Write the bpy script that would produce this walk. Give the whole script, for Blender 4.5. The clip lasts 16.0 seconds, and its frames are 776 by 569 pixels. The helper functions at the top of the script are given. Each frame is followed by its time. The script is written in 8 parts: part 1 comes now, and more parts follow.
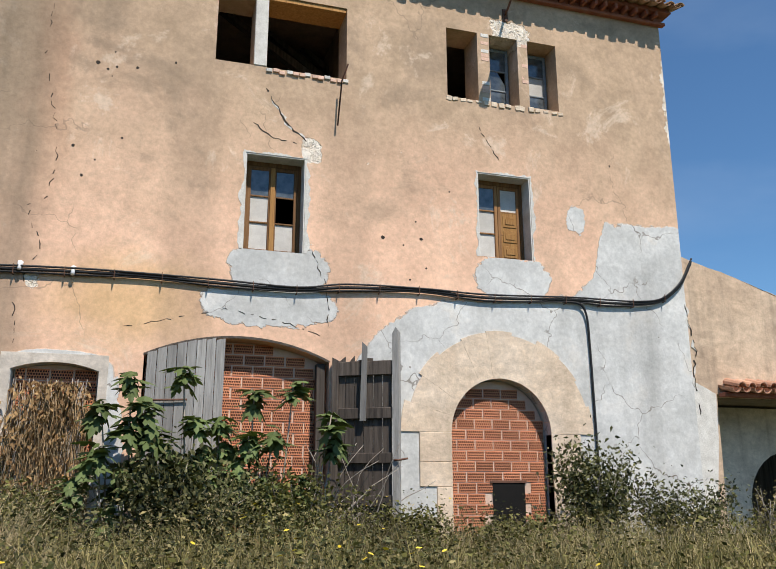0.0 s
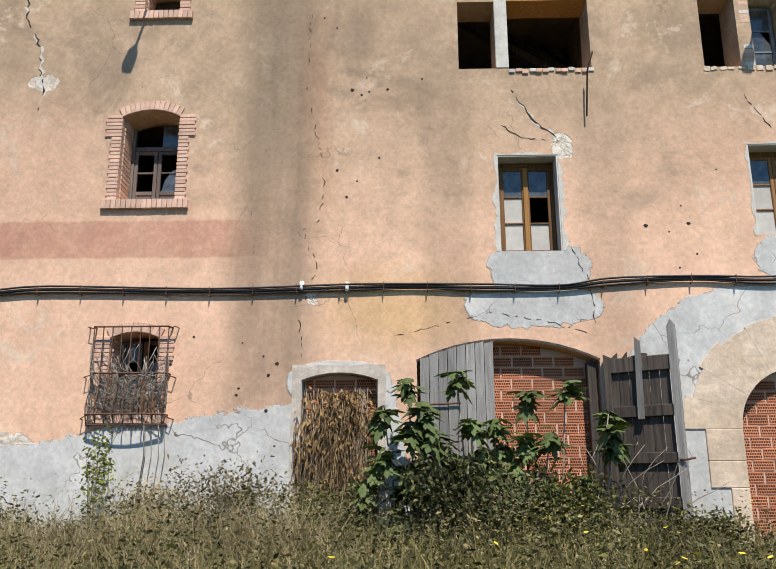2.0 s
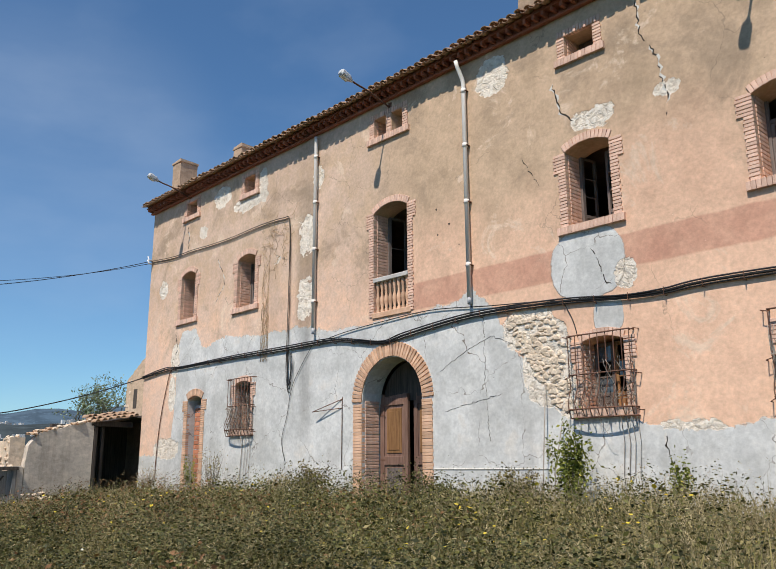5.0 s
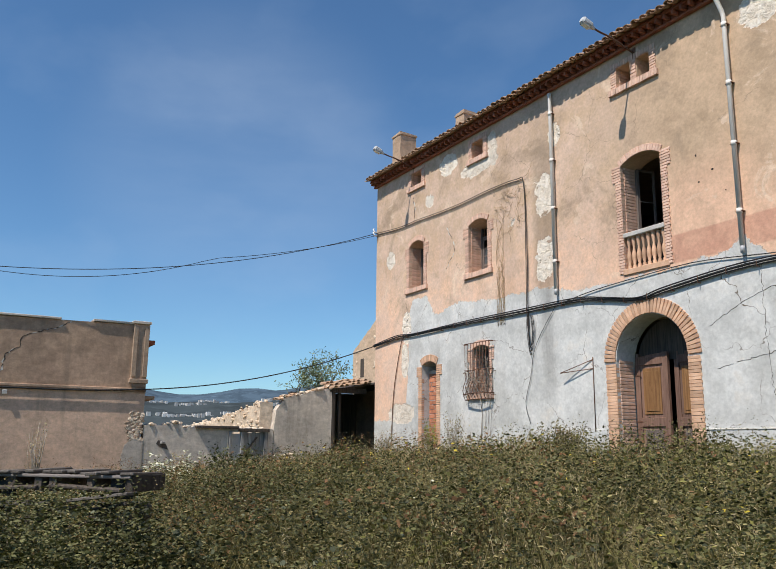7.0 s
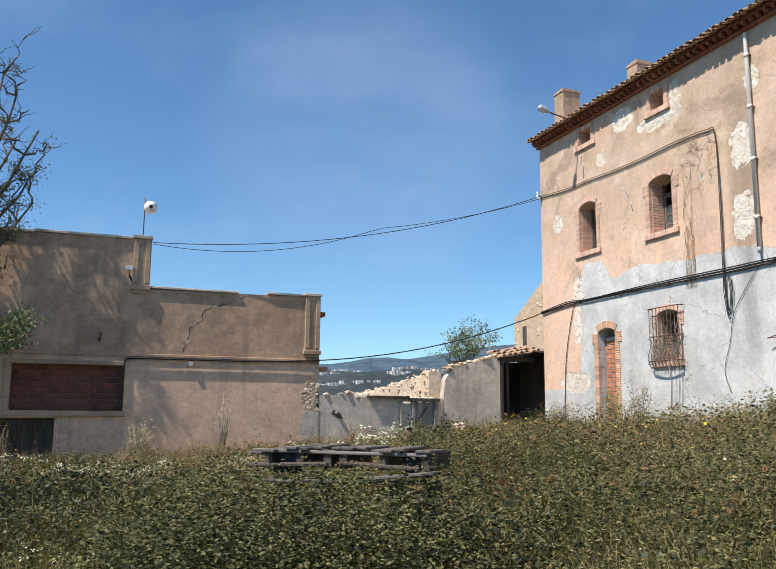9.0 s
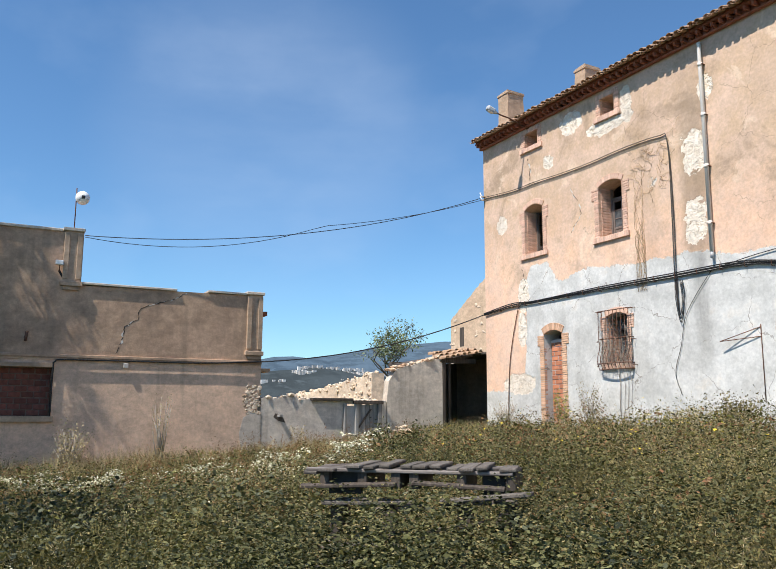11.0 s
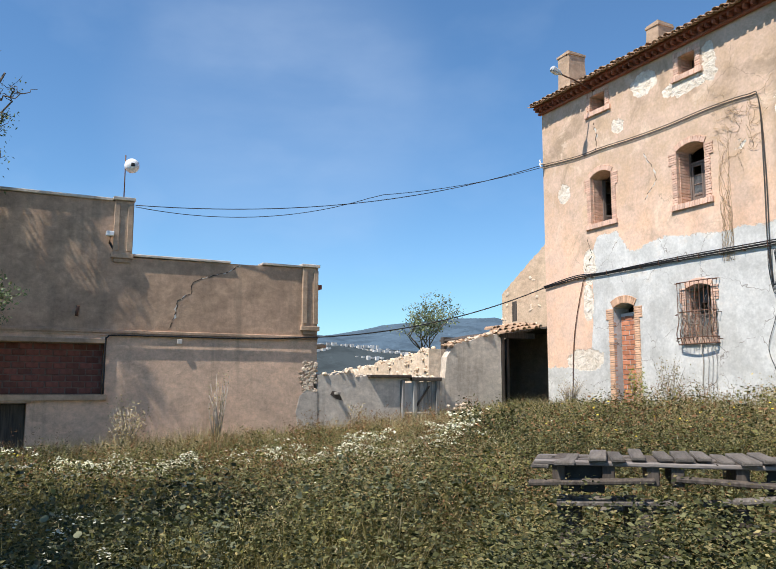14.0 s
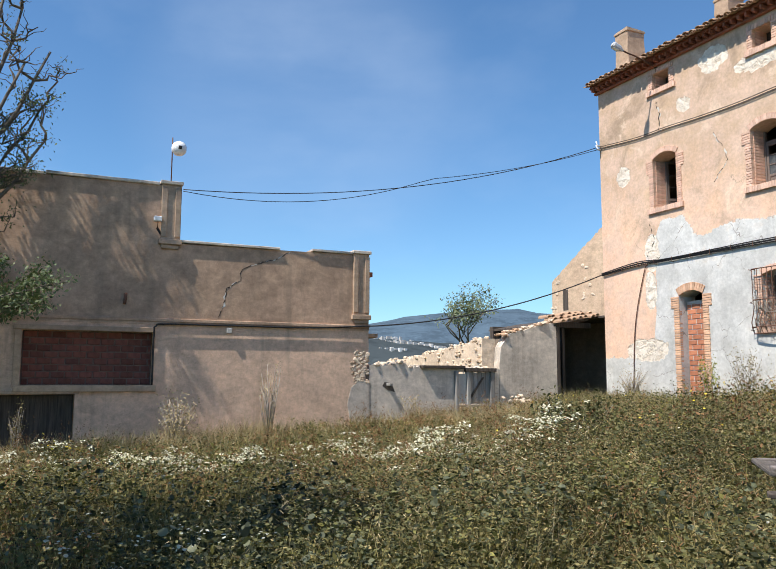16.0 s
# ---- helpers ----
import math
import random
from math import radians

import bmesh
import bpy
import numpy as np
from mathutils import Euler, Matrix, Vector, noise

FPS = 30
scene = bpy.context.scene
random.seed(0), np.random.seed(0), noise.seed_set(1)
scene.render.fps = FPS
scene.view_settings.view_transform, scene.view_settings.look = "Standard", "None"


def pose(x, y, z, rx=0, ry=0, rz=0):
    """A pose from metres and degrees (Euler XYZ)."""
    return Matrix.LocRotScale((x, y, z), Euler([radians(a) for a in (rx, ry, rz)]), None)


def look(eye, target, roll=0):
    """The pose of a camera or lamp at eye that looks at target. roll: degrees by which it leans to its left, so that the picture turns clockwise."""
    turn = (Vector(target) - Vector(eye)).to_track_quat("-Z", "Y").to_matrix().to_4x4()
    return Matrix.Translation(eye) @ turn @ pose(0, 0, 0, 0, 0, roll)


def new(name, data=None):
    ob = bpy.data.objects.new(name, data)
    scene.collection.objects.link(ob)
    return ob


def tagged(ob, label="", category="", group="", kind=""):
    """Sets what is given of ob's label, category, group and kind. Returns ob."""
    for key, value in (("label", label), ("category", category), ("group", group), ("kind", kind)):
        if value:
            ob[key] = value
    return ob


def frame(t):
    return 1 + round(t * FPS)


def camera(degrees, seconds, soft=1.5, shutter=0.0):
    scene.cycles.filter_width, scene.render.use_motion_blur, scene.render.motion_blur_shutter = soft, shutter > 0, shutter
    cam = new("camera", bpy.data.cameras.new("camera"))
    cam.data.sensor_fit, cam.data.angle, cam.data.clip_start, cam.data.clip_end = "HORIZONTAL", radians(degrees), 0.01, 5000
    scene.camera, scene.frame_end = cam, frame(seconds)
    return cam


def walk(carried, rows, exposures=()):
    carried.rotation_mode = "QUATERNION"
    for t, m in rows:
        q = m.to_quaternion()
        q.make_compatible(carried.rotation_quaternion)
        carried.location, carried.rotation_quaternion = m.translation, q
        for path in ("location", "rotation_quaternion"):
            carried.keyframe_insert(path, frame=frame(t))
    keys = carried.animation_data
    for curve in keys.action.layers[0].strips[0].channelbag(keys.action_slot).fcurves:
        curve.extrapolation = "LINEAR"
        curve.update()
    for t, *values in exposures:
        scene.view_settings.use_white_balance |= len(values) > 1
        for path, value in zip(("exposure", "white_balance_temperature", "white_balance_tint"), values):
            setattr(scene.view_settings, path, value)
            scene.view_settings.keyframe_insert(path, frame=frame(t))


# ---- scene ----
cam = camera(52.9, 16.0, soft=1.0)
PATH = [
    (0, (-0.153, -0.023, 1.502), (0.419, 1.828, 1.999), -0.1),
    (0.5, (-0.196, 0.01, 1.475), (0.322, 1.876, 1.974), -0.1),
    (1, (-0.281, 0.009, 1.495), (0.085, 1.911, 1.993), -0.1),
    (1.5, (-0.331, 0.027, 1.501), (-0.165, 1.957, 2.0), -0.1),
    (2, (-0.362, 0.011, 1.496), (-0.408, 1.946, 1.999), -0.2),
    (2.5, (-0.476, -0.011, 1.522), (-0.719, 1.911, 2.018), -0.2),
    (3, (-0.483, 0.077, 1.54), (-0.946, 1.96, 2.033), -0.2),
    (3.5, (-0.496, 0.175, 1.574), (-1.219, 1.974, 2.067), -0.3),
    (4, (-0.51, 0.047, 1.496), (-1.464, 1.73, 2.003), 0.0),
    (4.5, (-0.551, -0.191, 1.474), (-1.65, 1.408, 1.96), 0.2),
    (5, (-0.59, -0.552, 1.574), (-2.006, 0.786, 2.028), -0.3),
    (5.2, (-0.727, -0.674, 1.555), (-2.28, 0.506, 1.999), -0.3),
    (7.3, (-1.787, -1.674, 1.161), (-3.507, -0.726, 1.541), 0.6),
    (7.5, (-1.873, -1.751, 1.181), (-3.617, -0.837, 1.534), 0.5),
    (8, (-2.018, -2.006, 1.196), (-3.839, -1.252, 1.535), 0.7),
    (8.5, (-2.338, -2.245, 1.209), (-4.177, -1.534, 1.544), 0.6),
    (8.7, (-2.456, -2.332, 1.214), (-4.306, -1.644, 1.535), 0.6),
    (10.8, (-3.553, -3.213, 1.319), (-5.312, -2.318, 1.637), 0.1),
    (11, (-3.596, -3.309, 1.319), (-5.345, -2.393, 1.639), 0.2),
    (11.5, (-3.898, -3.438, 1.344), (-5.629, -2.489, 1.663), 0.4),
    (12, (-4.07, -3.645, 1.351), (-5.801, -2.696, 1.668), 0.2),
    (12.5, (-4.349, -3.687, 1.357), (-6.083, -2.74, 1.664), 0.2),
    (13, (-4.574, -3.83, 1.342), (-6.315, -2.888, 1.625), 0.1),
    (13.5, (-4.886, -3.933, 1.329), (-6.656, -3.039, 1.59), 0.3),
    (14, (-5.11, -3.979, 1.332), (-6.882, -3.088, 1.594), 0.1),
    (14.5, (-5.549, -3.956, 1.337), (-7.325, -3.072, 1.591), 0.2),
    (15, (-5.811, -4.134, 1.308), (-7.594, -3.264, 1.561), 0.2),
    (15.5, (-6.053, -4.269, 1.32), (-7.849, -3.423, 1.565), 0.3),
    (16, (-6.188, -4.349, 1.322), (-7.987, -3.509, 1.562), 0.2),
]
walk(cam, [(t, look(eye, target, roll)) for t, eye, target, roll in PATH], [(0, -0.10), (2, -0.17), (4, -0.15), (5, -0.22), (7.5, -0.12), (8.5, 0.02), (11, 0.18), (16, 0.21)])

# ---- light ----
AZ, EL = 14.0, 57.0   # the sun stands a little to the east of the front's normal
world = bpy.data.worlds.new("sky")
scene.world = world
world.use_nodes = True
wn, wl = world.node_tree.nodes, world.node_tree.links
wn.clear()
sky = wn.new("ShaderNodeTexSky")
sky.sky_type, sky.sun_disc = "NISHITA", False
sky.sun_elevation, sky.sun_rotation = radians(EL), radians(180 - AZ)
sky.altitude, sky.air_density, sky.dust_density, sky.ozone_density = 300, 1.0, 0.1, 2.0
bg = wn.new("ShaderNodeBackground")
bg.inputs["Strength"].default_value = 0.12
wout = wn.new("ShaderNodeOutputWorld")
# thin cirrus veils over the blue
wtc = wn.new("ShaderNodeTexCoord")
wmap = wn.new("ShaderNodeMapping")
wmap.inputs["Scale"].default_value = (1.2, 3.0, 5.0)
wmap.inputs["Rotation"].default_value = (0.2, 0.5, 0.3)
wno = wn.new("ShaderNodeTexNoise")
wno.inputs["Scale"].default_value, wno.inputs["Detail"].default_value = 1.4, 5
wr = wn.new("ShaderNodeValToRGB")
wr.color_ramp.elements[0].position, wr.color_ramp.elements[1].position = 0.52, 0.85
wr.color_ramp.elements[1].color = (0.16, 0.16, 0.16, 1)
wmix = wn.new("ShaderNodeMix")
wmix.data_type = "RGBA"
wmix.inputs[7].default_value = (5.5, 6.5, 8.0, 1)
wl.new(wtc.outputs["Generated"], wmap.inputs["Vector"])
wl.new(wmap.outputs[0], wno.inputs["Vector"])
wl.new(wno.outputs[0], wr.inputs[0])
# one broader veil in the western sky
veil_dot = wn.new("ShaderNodeVectorMath")
veil_dot.operation = "DOT_PRODUCT"
veil_dot.inputs[1].default_value = Vector((-0.89, 0.30, 0.335)).normalized()
veil = wn.new("ShaderNodeMapRange")
veil.interpolation_type = "SMOOTHSTEP"
veil.inputs[1].default_value, veil.inputs[2].default_value, veil.inputs[4].default_value = 0.972, 0.999, 0.24
veil_map = wn.new("ShaderNodeMapping")
veil_map.inputs["Scale"].default_value, veil_map.inputs["Rotation"].default_value = (2.0, 3.0, 11.0), (0.0, 0.12, 0.25)
veil_noise = wn.new("ShaderNodeTexNoise")
veil_noise.inputs["Scale"].default_value, veil_noise.inputs["Detail"].default_value, veil_noise.inputs["Roughness"].default_value = 1.3, 6, 0.55
veil_mul = wn.new("ShaderNodeMath")
veil_mul.operation = "MULTIPLY"
veil_add = wn.new("ShaderNodeMath")
veil_add.operation, veil_add.use_clamp = "ADD", True
wl.new(wtc.outputs["Generated"], veil_dot.inputs[0])
wl.new(veil_dot.outputs["Value"], veil.inputs[0])
wl.new(wtc.outputs["Generated"], veil_map.inputs["Vector"])
wl.new(veil_map.outputs[0], veil_noise.inputs["Vector"])
wl.new(veil.outputs[0], veil_mul.inputs[0])
wl.new(veil_noise.outputs[0], veil_mul.inputs[1])
wl.new(veil_mul.outputs[0], veil_add.inputs[0])
wl.new(wr.outputs[0], veil_add.inputs[1])
wl.new(veil_add.outputs[0], wmix.inputs[0])
tint = wn.new("ShaderNodeMix")
tint.data_type, tint.blend_type = "RGBA", "MULTIPLY"
tint.inputs[0].default_value, tint.inputs[7].default_value = 1.0, (0.72, 1.0, 1.18, 1)
wl.new(sky.outputs[0], tint.inputs[6])
wl.new(tint.outputs[2], wmix.inputs[6])
wl.new(wmix.outputs[2], bg.inputs["Color"])
wl.new(bg.outputs[0], wout.inputs["Surface"])

sun_data = bpy.data.lights.new("sun", "SUN")
sun_data.energy, sun_data.angle, sun_data.color = 5.9, radians(0.53), (1.0, 0.93, 0.84)
sun_dir = Vector((math.sin(radians(AZ)) * math.cos(radians(EL)), -math.cos(radians(AZ)) * math.cos(radians(EL)), math.sin(radians(EL))))
new("sun", sun_data).matrix_world = look(sun_dir * 60, (0, 0, 0))


# ---- materials ----
class Nodes:
    """A small wrapper for building a node material."""
    def __init__(self, name):
        self.m = bpy.data.materials.new(name)
        self.m.use_nodes = True
        self.t = self.m.node_tree
        self.t.nodes.clear()
        self.out = self.add("ShaderNodeOutputMaterial")
        self.b = self.add("ShaderNodeBsdfPrincipled")
        self.link(self.b.outputs[0], self.out.inputs[0])
        self.co = self.add("ShaderNodeTexCoord").outputs["Object"]

    def add(self, kind):
        return self.t.nodes.new(kind)

    def link(self, a, b):
        self.t.links.new(a, b)

    def put(self, value, socket):
        if isinstance(value, (int, float)):
            socket.default_value = value
        elif isinstance(value, tuple):
            socket.default_value = (*value, 1)[:4] if len(socket.default_value) == 4 else value
        else:
            self.link(value, socket)

    def world(self):
        return self.add("ShaderNodeNewGeometry").outputs["Position"]

    def noise(self, scale, detail=4, rough=0.55, vec=None, stretch=None, warp=0.0):
        n = self.add("ShaderNodeTexNoise")
        vec = vec or self.co
        if stretch:
            mp = self.add("ShaderNodeMapping")
            mp.inputs["Scale"].default_value = stretch
            self.link(vec, mp.inputs["Vector"])
            vec = mp.outputs[0]
        self.link(vec, n.inputs["Vector"])
        n.inputs["Scale"].default_value, n.inputs["Detail"].default_value, n.inputs["Roughness"].default_value = scale, detail, rough
        n.inputs["Distortion"].default_value = warp
        return n.outputs[0]

    def add_noise_colour(self, vec):
        n = self.add("ShaderNodeTexNoise")
        self.link(vec, n.inputs["Vector"])
        n.inputs["Scale"].default_value = 4.0
        return n.outputs[1]

    def voronoi(self, scale, vec=None, feature="F1", out="Distance"):
        n = self.add("ShaderNodeTexVoronoi")
        n.feature = feature
        self.link(vec or self.co, n.inputs["Vector"])
        n.inputs["Scale"].default_value = scale
        return n.outputs[out]

    def math(self, op, a, b=0.0, c=0.0, clamp=False):
        n = self.add("ShaderNodeMath")
        n.operation, n.use_clamp = op, clamp
        for v, s in zip((a, b, c), n.inputs):
            self.put(v, s)
        return n.outputs[0]

    def step(self, v, lo, hi):
        n = self.add("ShaderNodeMapRange")
        n.interpolation_type = "SMOOTHSTEP"
        self.put(v, n.inputs[0])
        n.inputs[1].default_value, n.inputs[2].default_value = lo, hi
        return n.outputs[0]

    def ramp(self, v, stops, linear=True):
        n = self.add("ShaderNodeValToRGB")
        n.color_ramp.interpolation = "LINEAR" if linear else "EASE"
        els = n.color_ramp.elements
        while len(els) < len(stops):
            els.new(0.5)
        for e, (p, c) in zip(els, stops):
            e.position, e.color = p, (*((c, c, c) if isinstance(c, (int, float)) else c), 1)
        self.put(v, n.inputs[0])
        return n.outputs[0]

    def mix(self, f, a, b, kind="MIX"):
        n = self.add("ShaderNodeMix")
        n.data_type, n.blend_type = "RGBA", kind
        for v, s in ((f, n.inputs[0]), (a, n.inputs[6]), (b, n.inputs[7])):
            self.put(v, s)
        return n.outputs[2]

    def xyz(self, vec=None):
        n = self.add("ShaderNodeSeparateXYZ")
        self.link(vec or self.co, n.inputs[0])
        return n.outputs

    def rand(self):
        return self.add("ShaderNodeObjectInfo").outputs["Random"]

    def island(self):
        return self.add("ShaderNodeNewGeometry").outputs["Random Per Island"]

    def done(self, color, rough=0.9, bump=None, height=0.01, metal=0.0, spec=0.3):
        self.put(color, self.b.inputs["Base Color"])
        self.put(rough, self.b.inputs["Roughness"])
        self.b.inputs["Metallic"].default_value = metal
        self.b.inputs["Specular IOR Level"].default_value = spec
        if bump is not None:
            bn = self.add("ShaderNodeBump")
            bn.inputs["Distance"].default_value = height
            bn.inputs["Strength"].default_value = 0.8
            self.put(bump, bn.inputs["Height"])
            self.link(bn.outputs[0], self.b.inputs["Normal"])
        return self.m


def simple(name, dark, light, scale=6.0, rough=0.85, height=0.004, stretch=None, metal=0.0, vary=0.25, per="rand", spec=0.3):
    """Two tones mottled at two scales, shifted a little from piece to piece."""
    n = Nodes(name)
    big, fine = n.noise(scale, 4, stretch=stretch), n.noise(scale * 9, 4, stretch=stretch)
    f = n.math("ADD", n.math("MULTIPLY", big, 0.65), n.math("MULTIPLY", fine, 0.35))
    col = n.ramp(f, [(0.33, dark), (0.66, light)])
    r = n.rand() if per == "rand" else n.island()
    col = n.mix(1.0, col, n.ramp(r, [(0, 1 - vary), (1, 1 + vary * 0.4)]), "MULTIPLY")
    return n.done(col, rough, fine, height, metal, spec)


def facade_material():
    n = Nodes("old_lime_render")
    p = n.world()
    s = n.xyz(p)
    x, z = s[0], s[2]
    wob = n.math("MULTIPLY", n.math("SUBTRACT", n.noise(1.1, 7, 0.62, p), 0.5), 1.0)
    wob2 = n.math("MULTIPLY", n.math("SUBTRACT", n.noise(3.3, 5, 0.6, p), 0.5), 0.45)
    wob3 = n.math("MULTIPLY", n.math("SUBTRACT", n.noise(7.0, 5, 0.65, p), 0.5), 0.5)
    wob4 = n.math("MULTIPLY", n.math("SUBTRACT", n.noise(5.5, 5, 0.65, p, stretch=(1, 1, 1.4)), 0.5), 0.5)
    zx = n.math("ADD", z, n.math("ADD", wob, wob2))
    xx = n.math("ADD", x, n.math("ADD", n.math("MULTIPLY", wob2, 1.2), n.math("MULTIPLY", wob, 0.3)))
    wide = n.noise(0.35, 5, 0.6, p, stretch=(1.0, 1.0, 0.7))
    mid = n.noise(1.3, 6, 0.65, p)
    fine = n.noise(14, 6, 0.7, p)
    streak = n.noise(1.6, 5, 0.6, p, stretch=(1.5, 1.0, 0.13))
    # ochre render, browner towards the weathered upper storeys, rosier and paler lower down
    warm = n.mix(n.step(mid, 0.35, 0.7), (0.86, 0.56, 0.39), (0.76, 0.485, 0.335))
    brown = n.mix(n.step(mid, 0.35, 0.7), (0.59, 0.42, 0.285), (0.46, 0.33, 0.22))
    rise = n.math("ADD", n.math("MULTIPLY", n.math("SUBTRACT", wide, 0.5), 5.0), z)
    col = n.mix(n.step(rise, 4.9, 7.6), warm, brown)
    # rosy tint over the western end
    rose = n.math("MULTIPLY", n.step(x, -11.5, -14.5), n.step(mid, 0.3, 0.65))
    col = n.mix(n.math("MULTIPLY", rose, 0.8), col, (0.74, 0.54, 0.42))
    cloud = n.math("MULTIPLY", n.step(n.noise(0.55, 7, 0.68, p, warp=0.6), 0.50, 0.66), n.step(rise, 4.2, 6.5))
    col = n.mix(n.math("MULTIPLY", cloud, 0.72), col, (0.36, 0.265, 0.185))
    pale = n.step(n.noise(0.9, 7, 0.7, p, warp=0.8), 0.57, 0.66)
    col = n.mix(n.math("MULTIPLY", pale, 0.6), col, (0.80, 0.63, 0.48))
    # yellowish run below the middle of the cable
    yel = n.math("MULTIPLY", n.step(n.math("ABSOLUTE", n.math("ADD", xx, 0.5)), 1.6, 0.2), n.step(n.math("ABSOLUTE", n.math("SUBTRACT", zx, 3.9)), 0.9, 0.1))
    col = n.mix(n.math("MULTIPLY", yel, 0.6), col, (0.62, 0.40, 0.17))
    # faded red painted band under the first-floor sills
    inband = n.math("MULTIPLY", n.step(n.math("ABSOLUTE", n.math("SUBTRACT", n.math("ADD", z, n.math("MULTIPLY", wob2, 0.12)), 5.02)), 0.31, 0.26),
                    n.math("MULTIPLY", n.step(xx, -12.6, -12.0), n.step(xx, -2.2, -3.0)))
    col = n.mix(n.math("MULTIPLY", inband, n.ramp(mid, [(0.3, 0.55), (0.7, 0.9)])), col, (0.58, 0.30, 0.21))
    # reddish rust run beside the vertical crack
    red = n.math("MULTIPLY", n.step(n.math("ABSOLUTE", n.math("ADD", xx, 1.75)), 0.45, 0.1), n.step(n.math("ABSOLUTE", n.math("SUBTRACT", zx, 6.9)), 2.6, 0.5))
    col = n.mix(n.math("MULTIPLY", red, 0.4), col, (0.50, 0.27, 0.17))
    # long damp stains, dark and soft-edged
    for cx, half, top, amount in ((-2.3, 0.85, 99, 0.85), (0.25, 0.5, 9.0, 0.38), (2.55, 0.55, 8.4, 0.30), (-15.55, 0.5, 9.6, 0.7), (-16.9, 0.3, 8.4, 0.25)):
        d = n.math("ABSOLUTE", n.math("SUBTRACT", n.math("ADD", x, n.math("MULTIPLY", wob, 0.25)), cx))
        f = n.math("MULTIPLY", n.step(d, half, half * 0.35), n.step(n.math("ADD", z, wob), 1.5, 3.2))
        f = n.math("MULTIPLY", f, n.math("MULTIPLY", n.ramp(streak, [(0.25, 0.55), (0.7, 1.0)]), n.step(zx, top, top - 2.0) if top < 50 else 1.0))
        col = n.mix(n.math("MULTIPLY", f, amount), col, (0.235, 0.18, 0.125))
    # grey cement: its upper edge along the wall
    edge = [(-24.2, 1.9), (-21.9, 2.0), (-21.7, 5.5), (-20.8, 5.5), (-20.4, 4.9), (-19.0, 5.1), (-17.6, 4.9), (-15.5, 4.9), (-14.5, 4.65), (-11.6, 4.65), (-10.6, 4.75),
            (-10.25, 4.95), (-9.7, 4.5), (-9.2, 3.6), (-8.2, 2.5), (-6.6, 2.2), (-5.4, 2.08), (-4.6, 2.3), (-3.2, 2.45), (-1.95, 2.6), (-0.45, 2.9),
            (-0.3, 0.5), (2.4, 0.5), (2.6, 3.1), (3.1, 3.75), (3.55, 4.05), (4.5, 4.28), (6.25, 4.4), (6.75, 4.8), (6.95, 5.75), (8.6, 5.8), (9.2, 5.8)]
    pos = n.math("DIVIDE", n.math("ADD", n.math("ADD", x, n.math("MULTIPLY", wob2, 0.5)), 25), 35, clamp=True)
    h = n.math("MULTIPLY", n.ramp(pos, [((a + 25) / 35, b / 10) for a, b in edge]), 10)
    grey = n.step(n.math("SUBTRACT", n.math("ADD", z, n.math("ADD", n.math("MULTIPLY", wob2, 0.7), n.math("MULTIPLY", wob4, 0.5))), h), 0.02, -0.02)

    def blot(cx, cz, hx, hz, w=0.5):
        a = n.math("DIVIDE", n.math("ABSOLUTE", n.math("SUBTRACT", n.math("ADD", x, n.math("ADD", n.math("MULTIPLY", wob2, w), n.math("MULTIPLY", wob3, w))), cx)), hx)
        b = n.math("DIVIDE", n.math("ABSOLUTE", n.math("SUBTRACT", n.math("ADD", z, n.math("ADD", n.math("MULTIPLY", wob, w * 0.7), n.math("MULTIPLY", wob4, w))), cz)), hz)
        return n.step(n.math("POWER", n.math("ADD", n.math("POWER", a, 2.6), n.math("POWER", b, 2.6)), 0.385), 1.03, 0.985)
    for args in ((1.55, 4.5, 0.70, 0.42), (1.45, 3.95, 0.95, 0.28), (5.25, 4.65, 0.66, 0.34), (6.45, 5.75, 0.17, 0.24), (-7.65, 4.95, 0.72, 0.62, 0.15), (-7.3, 4.0, 0.28, 0.3, 0.1), (-1.3, 2.9, 0.72, 0.3, 0.1)):
        grey = n.math("MAXIMUM", grey, blot(*args))
    cement = n.mix(n.step(mid, 0.35, 0.68), (0.55, 0.545, 0.52), (0.71, 0.70, 0.67))
    cement = n.mix(n.math("MULTIPLY", n.step(streak, 0.5, 0.75), 0.35), cement, (0.40, 0.39, 0.365))
    cement = n.mix(n.math("MULTIPLY", n.step(mid, 0.56, 0.66), n.math("MULTIPLY", 0.35, n.step(wide, 0.4, 0.6))), cement, (0.63, 0.54, 0.43))
    for cx, half, top, amount in ((-15.5, 0.42, 5.6, 0.62), (-20.4, 0.5, 4.2, 0.3), (-12.6, 0.6, 4.0, 0.22), (-5.4, 0.5, 2.2, 0.35), (4.2, 0.5, 3.6, 0.3), (7.6, 0.5, 5.4, 0.35)):
        d = n.math("ABSOLUTE", n.math("SUBTRACT", n.math("ADD", x, n.math("MULTIPLY", wob, 0.5)), cx))
        f = n.math("MULTIPLY", n.step(d, half, 0.05), n.math("MULTIPLY", n.step(zx, 1.6, 3.0), n.step(zx, top, top - 0.8)))
        cement = n.mix(n.math("MULTIPLY", f, n.math("MULTIPLY", n.ramp(streak, [(0.3, 0.4), (0.65, 1.0)]), amount)), cement, (0.23, 0.22, 0.205))
    cement = n.mix(n.math("MULTIPLY", n.step(n.noise(0.7, 6, 0.65, p, warp=0.5), 0.48, 0.66), 0.4), cement, (0.47, 0.455, 0.42))
